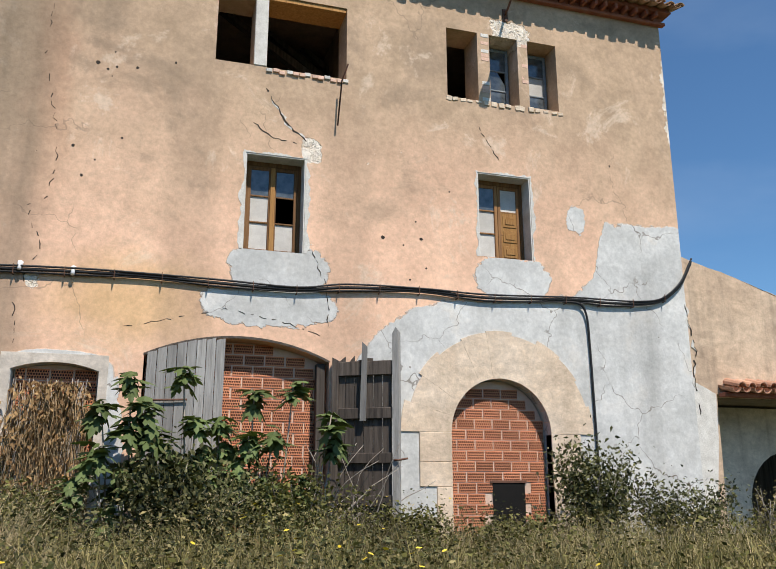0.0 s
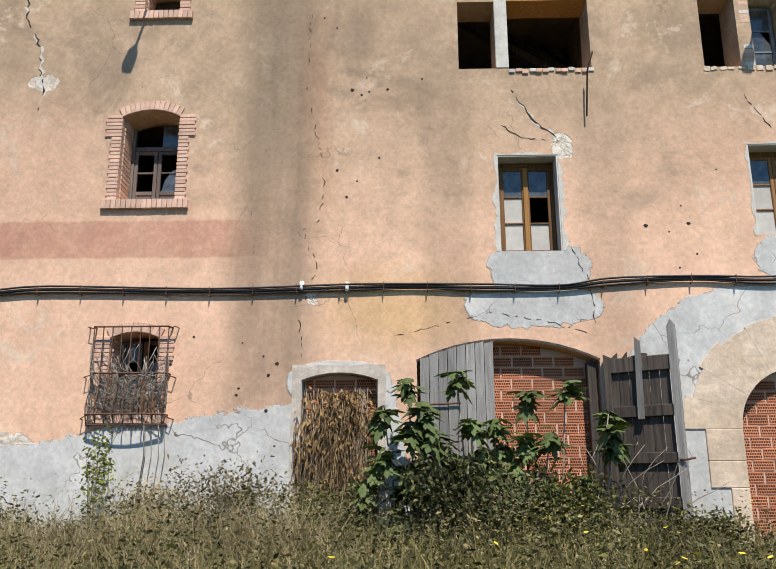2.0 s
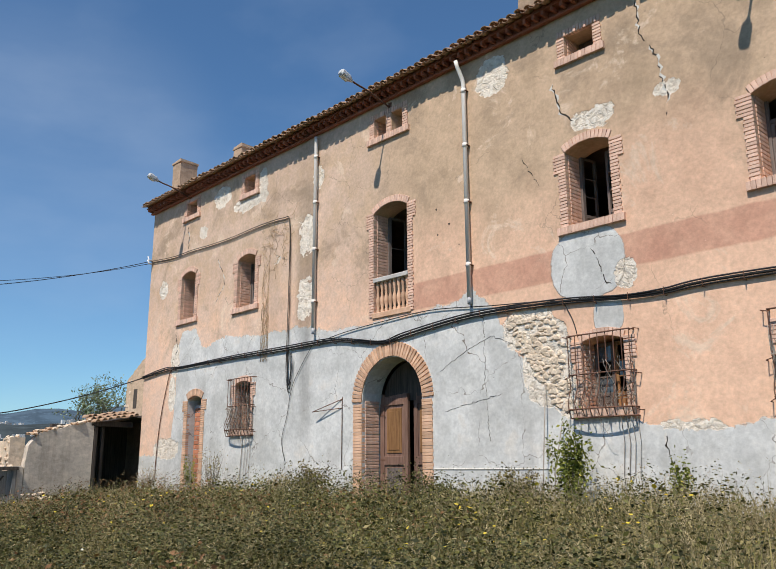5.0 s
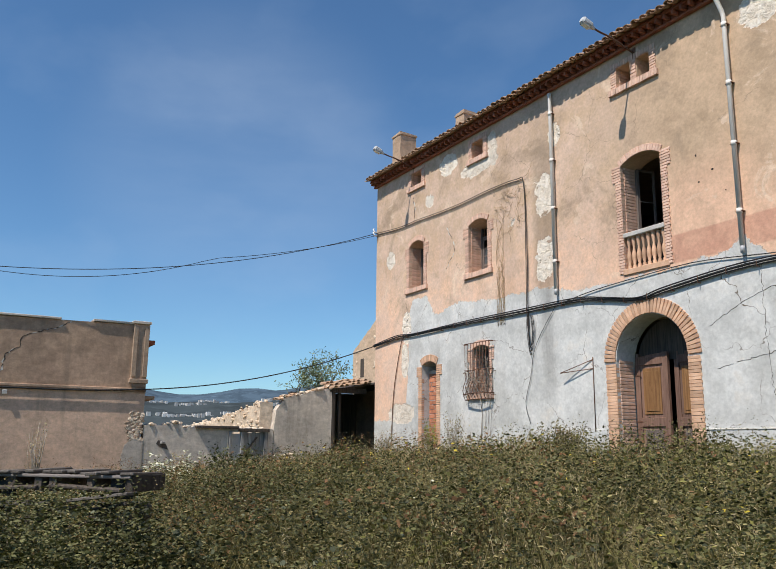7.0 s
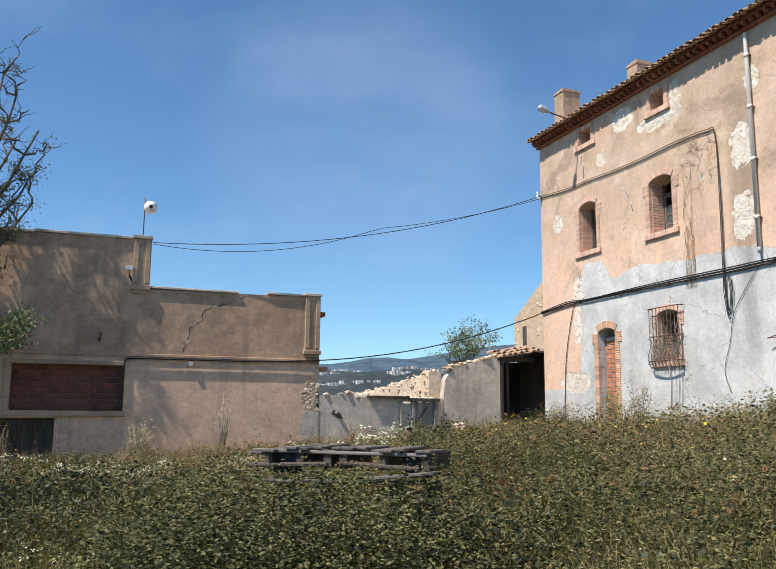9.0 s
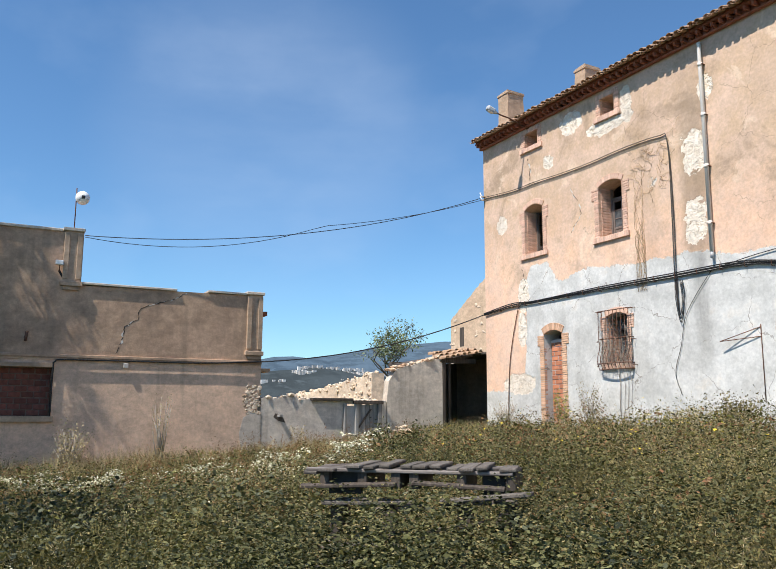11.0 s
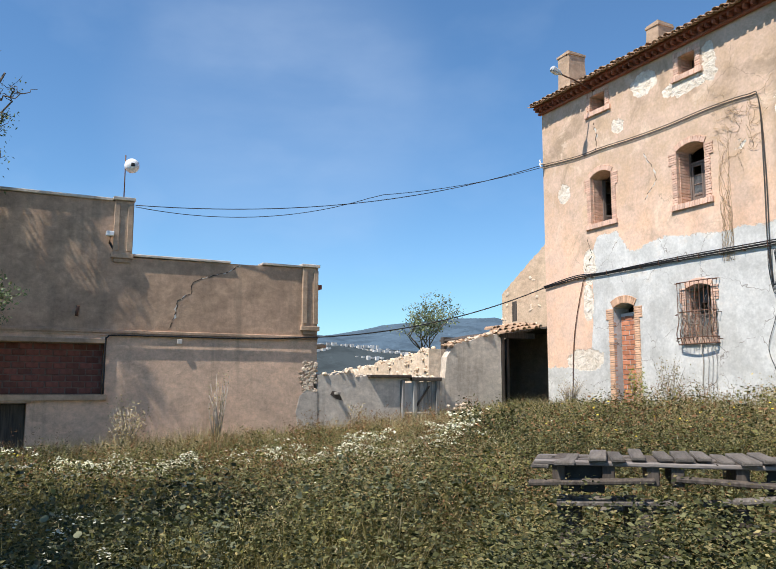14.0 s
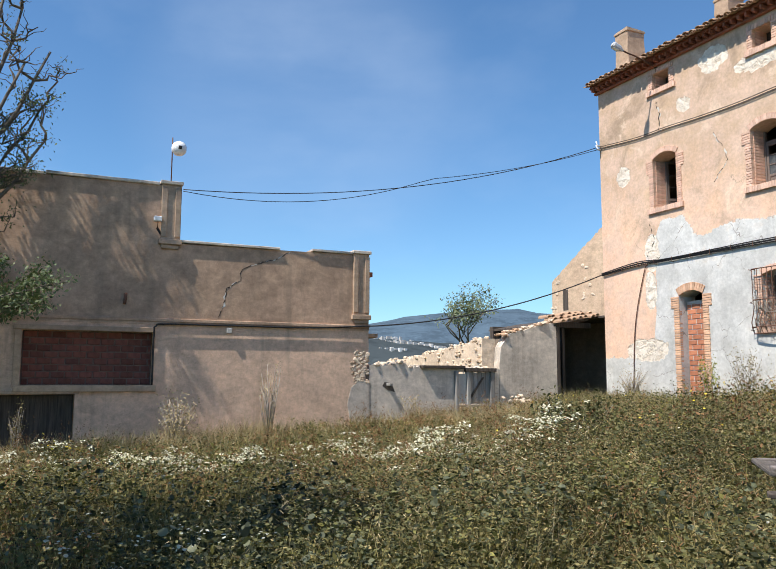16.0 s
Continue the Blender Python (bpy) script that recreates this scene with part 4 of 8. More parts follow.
# ---- barred ground-floor windows ----
def grille_window(i, o, gx0, gx1, gz0, gz1, vines):
    x0, x1, z0, spring, apex = o
    cx = (x0 + x1) / 2
    w = root("window_%d" % i, (cx, Y, z0), "ground-floor window in a brick frame with grey casements", "window", "barred windows of the ground floor", "structure")
    a, b, h = x0 - cx, x1 - cx, spring - z0
    brick_frame(w, a, b, 0, h, apex - z0, jw=0.13, sill=True, ring=0.14)
    reveal_bricks(w, a, b, 0, h)
    sash(w, a + 0.03, -0.01, 0.0, h + 0.02, 0.36, 3, M["grey_wood"], glazed=(0, 2))
    sash(w, 0.01, b - 0.03, 0.0, h + 0.02, 0.36, 3, M["brown_wood"], hinge=1, glazed=(1,), pale=(0,) if i == 15 else ())
    g = root("window_grille", ((gx0 + gx1) / 2, Y, gz0), "rusty wrought-iron window grille with a bulging foot%s" % (", tangled with dry vines" if vines else ""), "grille", "iron window grilles")
    hw, hh = (gx1 - gx0) / 2 - 0.02, gz1 - gz0 - 0.02

    def out(z):
        t = z / hh
        return -0.13 - 0.15 * math.exp(-((t - 0.16) / 0.15) ** 2)
    n = 9
    for k in range(n):
        x = -hw + 2 * hw * k / (n - 1)
        side = 0.75 + 0.25 * math.cos(math.pi * x / (2 * hw))
        pts = [(x, out(hh * j / 12) * (side if j < 6 else 1), hh * j / 12) for j in range(13)]
        part("bar", tube(pts, 0.009, 5), M["iron"], g)
    for z, name in ((hh, "rail"), (hh * 0.52, "rail"), (0.1 * hh, "rail"), (0.0, "rail")):
        pts = [(-hw - 0.02, 0.0, z)] + [(-hw + 2 * hw * k / 10, out(z) * (0.75 + 0.25 * math.cos(math.pi * (-1 + k / 5) / 2) if z < hh * 0.4 else 1.0) - 0.008, z) for k in range(11)] + [(hw + 0.02, 0.0, z)]
        part(name, tube(pts, 0.013, 5), M["iron"], g)
    for sx in (-1, 1):
        for k in (0, 1, 2):
            z = hh * (0.55 - 0.02 * k)
            part("bracket", tube([(sx * hw, -0.13, hh * (0.1, 0.5, 0.98)[k]), (sx * (hw + 0.09), -0.13, hh * (0.06, 0.48, 1.0)[k]), (sx * (hw + 0.11), 0.02, hh * (0.06, 0.48, 1.0)[k])], 0.008, 4), M["iron"], g)
    if vines:
        rnd = random.Random(i)
        v = bmesh.new()
        for k in range(vines):
            p = Vector((rnd.uniform(-hw, hw), rnd.uniform(-0.15, -0.02), rnd.uniform(-0.05, 0.3)))
            pts = [p.copy()]
            d = Vector((rnd.uniform(-0.6, 0.6), 0, 1))
            for s in range(rnd.randint(5, 10)):
                d = (d + Vector((rnd.uniform(-0.8, 0.8), rnd.uniform(-0.2, 0.2), rnd.uniform(-0.5, 0.5)))).normalized()
                p = p + d * 0.11
                p.x, p.y, p.z = max(-hw, min(hw, p.x)), max(-0.19, min(-0.02, p.y)), max(-0.3, min(hh, p.z))
                pts.append(p.copy())
            add_tube(v, pts, rnd.uniform(0.003, 0.007), 3)
        for k in range(5):
            x = rnd.uniform(0.0, hw)
            add_tube(v, [(x, -0.08, 0.2), (x + 0.03, -0.03, -0.4), (x - 0.02, -0.03, -0.9), (x + 0.04, -0.03, -1.5)], 0.006, 3)
        vine = root("dry_vine", ((gx0 + gx1) / 2, Y, gz0), "leafless grey dry vine climbing through the iron grille", "vine", "dry vines")
        part("stem", v, M["dry_vine"], vine)["kind"] = "stuff"


M["straw"] = simple("dry_straw", (0.34, 0.22, 0.11), (0.58, 0.42, 0.24), 10, 0.9, 0.002, per="island", vary=0.45)
M["dry_vine"] = simple("dry_vine", (0.25, 0.21, 0.17), (0.46, 0.41, 0.35), 10, 0.9, 0.002, per="island", vary=0.4)
grille_window(15, GW[0], -4.76, -3.67, 2.33, 3.71, 150)
grille_window(16, GW[1], -8.06, -6.87, 2.33, 3.72, 40)
grille_window(17, GW[2], -18.71, -17.62, 2.36, 3.86, 60)


# ---- the balustrade under the tall window ----
bal = root("balustrade", (-12.5, Y, 4.72), "low terracotta balustrade in the foot of the tall window", "balustrade")
part("top_rail", box(-0.54, 0.54, -0.05, 0.12, 0.80, 0.90, 0.012), M["curtain"], bal, "pale stone top rail")
part("foot", box(-0.60, 0.60, -0.03, 0.12, 0.0, 0.13, 0.012), M["yellow_brick"], bal)
prof = [(0.0, 0.04), (0.05, 0.045), (0.08, 0.025), (0.2, 0.052), (0.3, 0.05), (0.42, 0.022), (0.5, 0.03), (0.58, 0.045), (0.67, 0.045)]
bm = bmesh.new()
rings = [[bm.verts.new((r * math.cos(k * math.pi / 4), r * math.sin(k * math.pi / 4), z)) for k in range(8)] for z, r in prof]
for q, r in zip(rings, rings[1:]):
    for k in range(8):
        bm.faces.new((q[k], q[(k + 1) % 8], r[(k + 1) % 8], r[k])).smooth = True
baluster = mesh_of(bm, "baluster", M["yellow_brick"])
for k in range(8):
    ob = new("baluster", baluster)
    ob.parent, ob.location = bal, (-0.46 + k * 0.92 / 7, 0.04, 0.131)
part("backing", box(-0.53, 0.53, 0.30, 0.34, 0.04, 0.9), M["dark_wood"], bal)


# ---- the main arched door ----
x0, x1, z0, spring, apex = MAIN
main = root("door_1", (-12.53, Y, 0.75), "deep arched entrance with a worn red-brown panelled double door", "door", kind="structure")
a, b, h = x0 + 12.53, x1 + 12.53, spring - 0.75
brick_frame(main, a, b, -0.3, h, None, jw=0.29, ears=False, sill=False, mat="yellow_brick", course=0.066, voussoirs=True)
for ob in [c for c in main.children if c.location.z > h + 0.03]:
    bpy.data.objects.remove(ob)
k = 40
for j in range(k):
    t = -math.pi / 2 + math.pi * (j + 0.5) / k
    piece(main, "brick", M["yellow_brick"], (1.075 * math.sin(t), 0.02, h + 1.075 * math.cos(t)), (0.068, 0.1, 0.31), t, jitter=0.004)
reveal_bricks(main, a, b, -0.3, h, "brick", 0.40)
for side, nm in ((-1, "door_leaf"), (1, "door_leaf")):
    lf = new(nm)
    lf.parent = main
    lf.location = (side * 0.88, 0.50, -0.3)
    lf.rotation_euler = (0, 0, radians(0 if side < 0 else -9))
    s = -side
    body = slab([(0, 0), (s * 0.86, 0), (s * 0.86, 2.66), (s * 0.45, 2.64), (0, 2.60)], 0.03, 0.07)
    part("panel_board", body, M["red_wood"], lf)
    fr = bmesh.new()
    for u0, u1, v0, v1 in ((0.0, 0.13, 0, 2.45), (0.73, 0.86, 0, 2.66), (0.13, 0.73, 0, 0.25), (0.13, 0.73, 1.15, 1.33), (0.13, 0.73, 2.42, 2.58)):
        fill(fr, min(s * u0, s * u1), max(s * u0, s * u1), 0.0, 0.03, v0, v1, 0.006)
    part("frame", fr, M["red_wood"], lf)
    for v0, v1, wd, lb in ((0.31, 1.09, "grey_wood", "bleached grey lower panel"), (1.4, 2.35, "brown_wood", "worn orange-brown upper panel")):
        pn = box(min(s * 0.2, s * 0.66), max(s * 0.2, s * 0.66), 0.014, 0.03, v0, v1, 0.004)
        fill(pn, min(s * 0.25, s * 0.61), max(s * 0.25, s * 0.61), 0.004, 0.014, v0 + 0.06, v1 - 0.06, 0.006)
        part("panel", pn, M[wd], lf, lb)
    for v in (0.4, 1.24, 2.2):
        part("hinge", box(min(0, s * 0.16), max(0, s * 0.16), -0.006, 0.0, v, v + 0.03, 0.001), M["iron"], lf)
part("door_frame", box(a + 0.02, a + 0.10, 0.56, 0.66, -0.3, h + 0.2, 0.004), M["red_wood"], main)
# dark panel in place of the shaded void above the leaves
part("lunette", slab(arch_line(a + 0.02, b - 0.02, h + 0.02, h + 0.88)[0], 0.62, 0.66), M["dark_wood"], main, "dark panel standing for the shade in the open arch head")


# ---- walled-up openings ----
def brick_infill(parent, x0, x1, z0, z1, poly, mat, bw, bh, y, name="brick", joint=0.02, skip=None, d=0.1):
    """Courses of brick in running bond, kept inside an outline."""
    r, z = 0, z0
    while z < z1:
        x = x0 - (bw / 2 if r % 2 else 0.0) - random.uniform(0, 0.02)
        while x < x1:
            ca, cb = max(x, x0), min(x + bw, x1)
            c = ((ca + cb) / 2, z + bh / 2)
            if cb - ca > 0.05 and inside((c[0], z + bh * 0.85), poly) and inside((c[0], z + bh * 0.3), poly) and not (skip and skip(*c)):
                piece(parent, name, mat, (c[0], y + d / 2, c[1]), (cb - ca - joint, d, bh - joint), bevel=0.004, jitter=0.003)
            x += bw
        z += bh
        r += 1


po = root("door_2", (4.975, Y, 0.6), "round stone-arched portal walled up with perforated red brick", "door", kind="structure")
poly = [(x - 4.975, z - 0.6) for x, z in opening(4.18, 5.77, 0.3, 2.245, 3.045)]
part("mortar_bed", slab(poly, 0.20, 0.34), M["mortar"], po)
hole = lambda x, z: -0.08 < x < 0.42 and z < 0.92
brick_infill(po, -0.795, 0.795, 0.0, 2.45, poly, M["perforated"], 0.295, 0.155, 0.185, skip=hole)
# thin black sheet over the mortar stands for the shade in the gap
part("hole", box(-0.10, 0.43, 0.183, 0.19, 0.02, 0.93), simple("black_void", (0.004, 0.004, 0.004), (0.008, 0.007, 0.006)), po, "black sheet for the shade in a gap broken through the brickwork")
part("lintel", box(-0.14, 0.46, 0.17, 0.21, 0.92, 0.96, 0.004), M["iron"], po)
# stone voussoirs and jamb blocks
va = 11
for j in range(va):
    t0, t1 = -math.pi / 2 + math.pi * j / va + 0.0005, -math.pi / 2 + math.pi * (j + 1) / va - 0.0005
    ro = 1.5 + (0.10, 0.0, 0.06, 0.0, 0.03, 0.05, 0.0, 0.07, 0.04, 0.0, 0.05)[j]
    ri = 0.815
    pts = [(ri * math.sin(t0), ri * math.cos(t0))] + [(ro * math.sin(t0 + (t1 - t0) * k / 3), ro * math.cos(t0 + (t1 - t0) * k / 3)) for k in range(4)] + \
          [(ri * math.sin(t1 - (t1 - t0) * k / 3), ri * math.cos(t1 - (t1 - t0) * k / 3)) for k in range(3)]
    bmv = slab([(p, 1.645 + q) for p, q in pts], -0.018 - 0.0012 * (j % 3), 0.16)
    part("voussoir", bmv, M["voussoir"], po)
for side in (-1, 1):
    z = 1.64
    for hgt, wid in ((0.42, 0.5), (0.35, 0.5), (0.42, 0.24), (0.45, 0.5), (0.4, 0.5)):
        xa, xb = sorted((side * 0.815, side * (0.815 + wid)))
        part("jamb_stone", box(xa, xb, -0.02, 0.16, z - hgt + 0.003, z - 0.001, 0.006), M["voussoir"], po)
        z -= hgt

ga = root("door_3", (1.045, Y, 0.6), "wide segmental gateway walled up with perforated red brick", "door", kind="structure")
poly = [(x - 1.045, z - 0.6) for x, z in opening(-0.20, 2.29, 0.3, 3.18, 3.46)]
part("mortar_bed", slab(poly, 0.27, 0.42), M["mortar"], ga)
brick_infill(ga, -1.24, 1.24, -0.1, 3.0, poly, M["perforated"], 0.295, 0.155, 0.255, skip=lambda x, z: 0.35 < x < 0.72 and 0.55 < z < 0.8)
# black sheet again, for the shade where bricks are missing
part("hole", box(0.34, 0.73, 0.253, 0.268, 0.52, 0.83), M["cable"], ga, "black sheet for the shade in a gap in the brickwork")
part("frame_post", box(1.10, 1.22, 0.06, 0.2, -0.2, 2.58, 0.008), M["dark_wood"], ga, "rotten door post")
arc, r, cx, cz, a0 = arch_line(-1.26, 1.26, 2.585, 2.875)
ring = [(cx + (r + 0.03) * math.sin(-a0 + 2 * a0 * i / 14), cz + (r + 0.03) * math.cos(-a0 + 2 * a0 * i / 14)) for i in range(15)]
part("head_board", slab(arc + ring[::-1], -0.012, 0.12), M["dark_wood"], ga)

lo = root("door_4", (-1.295, Y, 0.6), "low doorway walled up with red brick under a cement lintel", "door", kind="structure")
poly = [(x + 1.295, z - 0.6) for x, z in opening(-1.80, -0.79, 0.3, 2.94, 3.03)]
part("mortar_bed", slab(poly, 0.20, 0.34), M["mortar"], lo)
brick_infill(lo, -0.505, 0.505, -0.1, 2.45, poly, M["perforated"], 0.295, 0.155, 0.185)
sur = [(-0.66, -0.2), (-0.53, -0.2), (-0.53, 2.34)] + [(x, z) for x, z in arch_line(-0.53, 0.53, 2.34, 2.44)[0]][1:] + [(0.53, -0.2), (0.64, -0.2), (0.64, 2.55), (-0.66, 2.55)]
part("surround", slab(sur, -0.02, 0.10), M["grey_wall"], lo, "smooth grey cement surround")

sd = root("door_5", (-20.64, Y, 0.9), "narrow side door walled up with red brick in a brick frame", "door", kind="structure")
brick_frame(sd, -0.38, 0.38, -0.1, 2.55, 2.66, jw=0.19, sill=False, mat="yellow_brick", ring=0.2)
poly = [(x + 20.64, z - 0.9) for x, z in opening(-21.0, -20.28, 0.3, 3.3, 3.32)]
part("mortar_bed", slab(poly, 0.24, 0.34), M["curtain"], sd)
brick_infill(sd, -0.36, 0.36, 0.0, 2.4, poly, M["red_brick"], 0.30, 0.13, 0.225, joint=0.025)


# ---- ground, distance ----
def ground():
    xs = [-2500, -900, -300, -120, -60] + [-40 + 0.8 * i for i in range(76)] + [40, 80, 200, 600, 2500]
    ys = [-2500, -900, -300, -100, -40] + [-20 + 0.8 * i for i in range(51)] + [30, 60, 150, 500, 2500]
    vs = [(x, y, ground_height(x, y) if -60 < x < 40 and -40 < y < 30 else (0.0 if y < 5 else 0.5)) for y in ys for x in xs]
    k = len(xs)
    fs = [(j * k + i, j * k + i + 1, (j + 1) * k + i + 1, (j + 1) * k + i) for j in range(len(ys) - 1) for i in range(k - 1)]
    me = bpy.data.meshes.new("ground")
    me.from_pydata(vs, [], fs)
    me.polygons.foreach_set("use_smooth", [True] * len(fs))
    n = Nodes("meadow_soil")
    p = n.world()
    col = n.mix(n.step(n.noise(0.5, 5, 0.6, p), 0.4, 0.62), (0.075, 0.085, 0.03), (0.13, 0.11, 0.055))
    col = n.mix(n.step(n.noise(0.06, 4, 0.6, p), 0.45, 0.6), col, (0.07, 0.095, 0.035))
    me.materials.append(n.done(col, 0.95, n.noise(20, 5, 0.7, p), 0.03))
    tagged(new("ground", me), "overgrown meadow soil with dry litter", "ground", kind="structure")


ground()


def ridge(name, dist, az0, az1, top, colour, seed, label, rough=0.5):
    """A long wooded hill seen far off, as a strip of terrain that rises away from the viewer."""
    n, rows = 160, 8
    vs, fs = [], []
    for j in range(rows):
        for i in range(n + 1):
            a = radians(az0 + (az1 - az0) * i / n)
            d = dist * (1 + 0.5 * j / rows)
            hgt = top * (0.66 + 0.24 * noise.fractal((i * 0.085 + seed, j * 0.12, seed), 1.0, 2.0, 5)) * math.sin(0.5 * math.pi * j / (rows - 1)) ** rough
            vs.append((-math.sin(a) * d, math.cos(a) * d, max(-3.0, hgt)))
    for j in range(rows - 1):
        for i in range(n):
            q = j * (n + 1) + i
            fs.append((q, q + 1, q + n + 2, q + n + 1))
    me = bpy.data.meshes.new(name)
    me.from_pydata(vs, [], fs)
    nd = Nodes(name)
    p = nd.world()
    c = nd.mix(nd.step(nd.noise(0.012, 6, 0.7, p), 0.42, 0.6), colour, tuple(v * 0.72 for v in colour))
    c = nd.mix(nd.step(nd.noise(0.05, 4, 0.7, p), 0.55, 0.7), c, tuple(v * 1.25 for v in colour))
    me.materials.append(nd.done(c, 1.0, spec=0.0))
    tagged(new(name, me), label, "hills", kind="structure")
    return vs, n


# distance haze is put into the ridge colours, bluer farther off
ridge("backdrop", 2100, -20, 200, 320, (0.085, 0.125, 0.165), 1.7, "far wooded mountain ridge with blue distance haze in its colour")
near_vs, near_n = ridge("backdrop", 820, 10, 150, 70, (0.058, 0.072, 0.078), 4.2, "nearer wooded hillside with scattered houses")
ridge("backdrop", 130, 20, 140, 3.2, (0.11, 0.105, 0.05), 8.8, "dry scrubby field edge beyond the ruin", 1.0)
rt = random.Random(5)
b = bmesh.new()
for k in range(1500):
    i, j = rt.randint(int(near_n * 0.30), int(near_n * 0.52)), rt.choice((2, 3, 3, 4, 4, 5))
    if noise.noise((i * 0.22, j * 0.6, 2.0)) < 0.08:
        continue
    v = near_vs[j * (near_n + 1) + i]
    s, hh = rt.uniform(2.2, 4.6), rt.uniform(1.0, 2.6)
    ox, oy = rt.uniform(-12, 12), rt.uniform(-12, 12)
    fill(b, v[0] + ox - s / 2, v[0] + ox + s / 2, v[1] + oy - s / 2, v[1] + oy + s / 2, v[2] - 5, v[2] + hh)
vil = part("village", b, simple("far_house_walls", (0.55, 0.52, 0.49), (0.78, 0.74, 0.69), 0.05, per="island", vary=0.4))
tagged(vil, "scattered pale houses of a village on the far hillside", "village", kind="stuff")


# ---- the low building across the yard ----
def west(y0, y1, z0, z1, d0, d1, bevel=0.0):
    """A box on the yard face of the low building: d is the distance out of its face."""
    return box(XW + d0, XW + d1, y0, y1, z0, z1, bevel)


def on_west(bm, y=0.0, z=0.0):
    """Turns an outline drawn in x and z into the plane of the low building's face: x runs north, the thickness runs inwards."""
    bmesh.ops.transform(bm, matrix=Matrix.Translation((XW, y, z)) @ Matrix.Rotation(math.pi / 2, 4, "Z"), verts=bm.verts[:])
    return bm


out = [(-14.0, -0.4), (3.70, -0.4), (3.70, 1.0), (3.60, 1.45), (3.69, 2.0), (3.70, 4.50), (-1.14, 4.44), (-1.14, 5.80), (-14.0, 5.68)]
wh = [[(-4.37, 1.16), (-1.66, 1.16), (-1.66, 2.36), (-4.37, 2.34)], [(-5.4, -0.3), (-3.27, -0.3), (-3.27, 0.97), (-5.4, 0.95)]]
wl_ = part("wall_yard_west", on_west(pierced(out, wh, 0.35)), M["tan_wall"])
tagged(wl_, "tan rendered wall of a low shed with a stepped parapet and a long crack", "wall", kind="structure")
for nm, bm in (("wall_shed_north", box(XW - 6.0, XW - 0.352, 3.35, 3.69, -0.4, 4.0)), ("wall_shed_back", box(XW - 6.35, XW - 6.0, -14, 3.69, -0.4, 4.0)), ("wall_shed_south", box(XW - 6.0, XW - 0.352, -14, -13.65, -0.4, 4.0))):
    tagged(part(nm, bm, M["tan_wall"]), "plain rendered outer wall of the low shed", "wall", kind="structure")
rf = root("roof_low", (XW, 0, 4.0), "low tiled roof behind the stepped parapet", "roof", kind="structure")
part("roof_deck", box(-6.5, -0.352, -14, 3.95, 0.002, 0.12), M["eave_brick"], rf)
part("roof_edge", box(-5.9, -0.06, 3.702, 3.98, -1.62, -1.52, 0.01), M["tile"], rf, "edge of a lean-to roof on the end wall")
# copings, ledge, pilasters
par = root("parapet_trim", (XW, 0, 0), "stone copings, string course and pilasters on the shed front", "trim", kind="structure")


def wp(name, y0, y1, z0, z1, d0, d1, mat="trim", bevel=0.01, label=""):
    return part(name, box(d0, d1, y0, y1, z0, z1, bevel), M[mat], par, label)


y = -14.0
for ye, z in ((-10.2, 5.69), (-7.0, 5.72), (-4.1, 5.76), (-1.64, 5.79)):
    wp("coping", y, ye - 0.01, z, z + 0.07, -0.40, 0.06, "grey_wall")
    y = ye
for y0, y1, z in ((-1.13, 1.28, 4.47), (2.12, 3.22, 4.50)):
    wp("coping", y0, y1, z, z + 0.06, -0.40, 0.06, "grey_wall")
for y0, y1, z0, z1 in ((-1.64, -1.12, 4.50, 5.90), (3.20, 3.72, 2.92, 4.60)):
    wp("pilaster", y0 + 0.04, y1 - 0.04, z0, z1 - 0.08, 0.0, 0.05)
    wp("pilaster_edge", y0 + 0.04, y0 + 0.17, z0 + 0.08, z1 - 0.16, 0.05, 0.085)
    wp("pilaster_edge", y1 - 0.17, y1 - 0.04, z0 + 0.08, z1 - 0.16, 0.05, 0.085)
    wp("pilaster_cap", y0, y1, z1 - 0.08, z1, -0.40, 0.11, "grey_wall")
    wp("pilaster_foot", y0, y1, z0 - 0.10, z0 + 0.02, 0.0, 0.11)
    wp("pilaster_foot", y0 + 0.06, y1 - 0.06, z0 - 0.2, z0 - 0.1, 0.0, 0.06)
wp("string_course", -14.0, 3.70, 2.60, 2.68, 0.0, 0.045, "tan_wall")
wp("string_course", -14.0, 3.70, 2.54, 2.598, 0.0, 0.025, "tan_wall")
# the long window filled with dark brick, its colour deepened for the lintel's shade
bwn = root("window_18", (XW, -3.0, 1.16), "long window walled up with dark red brick, darkened further for recess shade", "window", kind="structure")
part("backing", box(-0.33, -0.22, -1.36, 1.33, 0.005, 1.19), M["mortar_dark"], bwn)
r = 0
z = 0.02
while z < 1.12:
    yy = -1.36 + (0.0 if r % 2 else -0.145)
    while yy < 1.32:
        ya, yb = max(yy, -1.355), min(yy + 0.29, 1.325)
        if yb - ya > 0.05:
            piece(bwn, "brick", M["dark_brick"], (-0.25, (ya + yb) / 2, z + 0.06), (0.1, round(yb - ya, 2) - 0.03, 0.12), jitter=0.006, axis="X")
        yy += 0.29
    z += 0.146
    r += 1
part("lintel", box(-0.30, 0.06, -1.55, 1.34, 1.19, 1.30, 0.01), M["trim"], bwn, "projecting cement lintel")
part("sill", box(-0.20, 0.09, -1.50, 1.42, -0.14, -0.0, 0.01), M["trim"], bwn, "projecting cement sill")
part("jamb", box(0.0, 0.04, -1.52, -1.38, 0.0, 1.19, 0.006), M["trim"], bwn)
dd = root("door_6", (XW, -4.3, 0.0), "low dark opening under the walled-up window", "door", kind="structure")
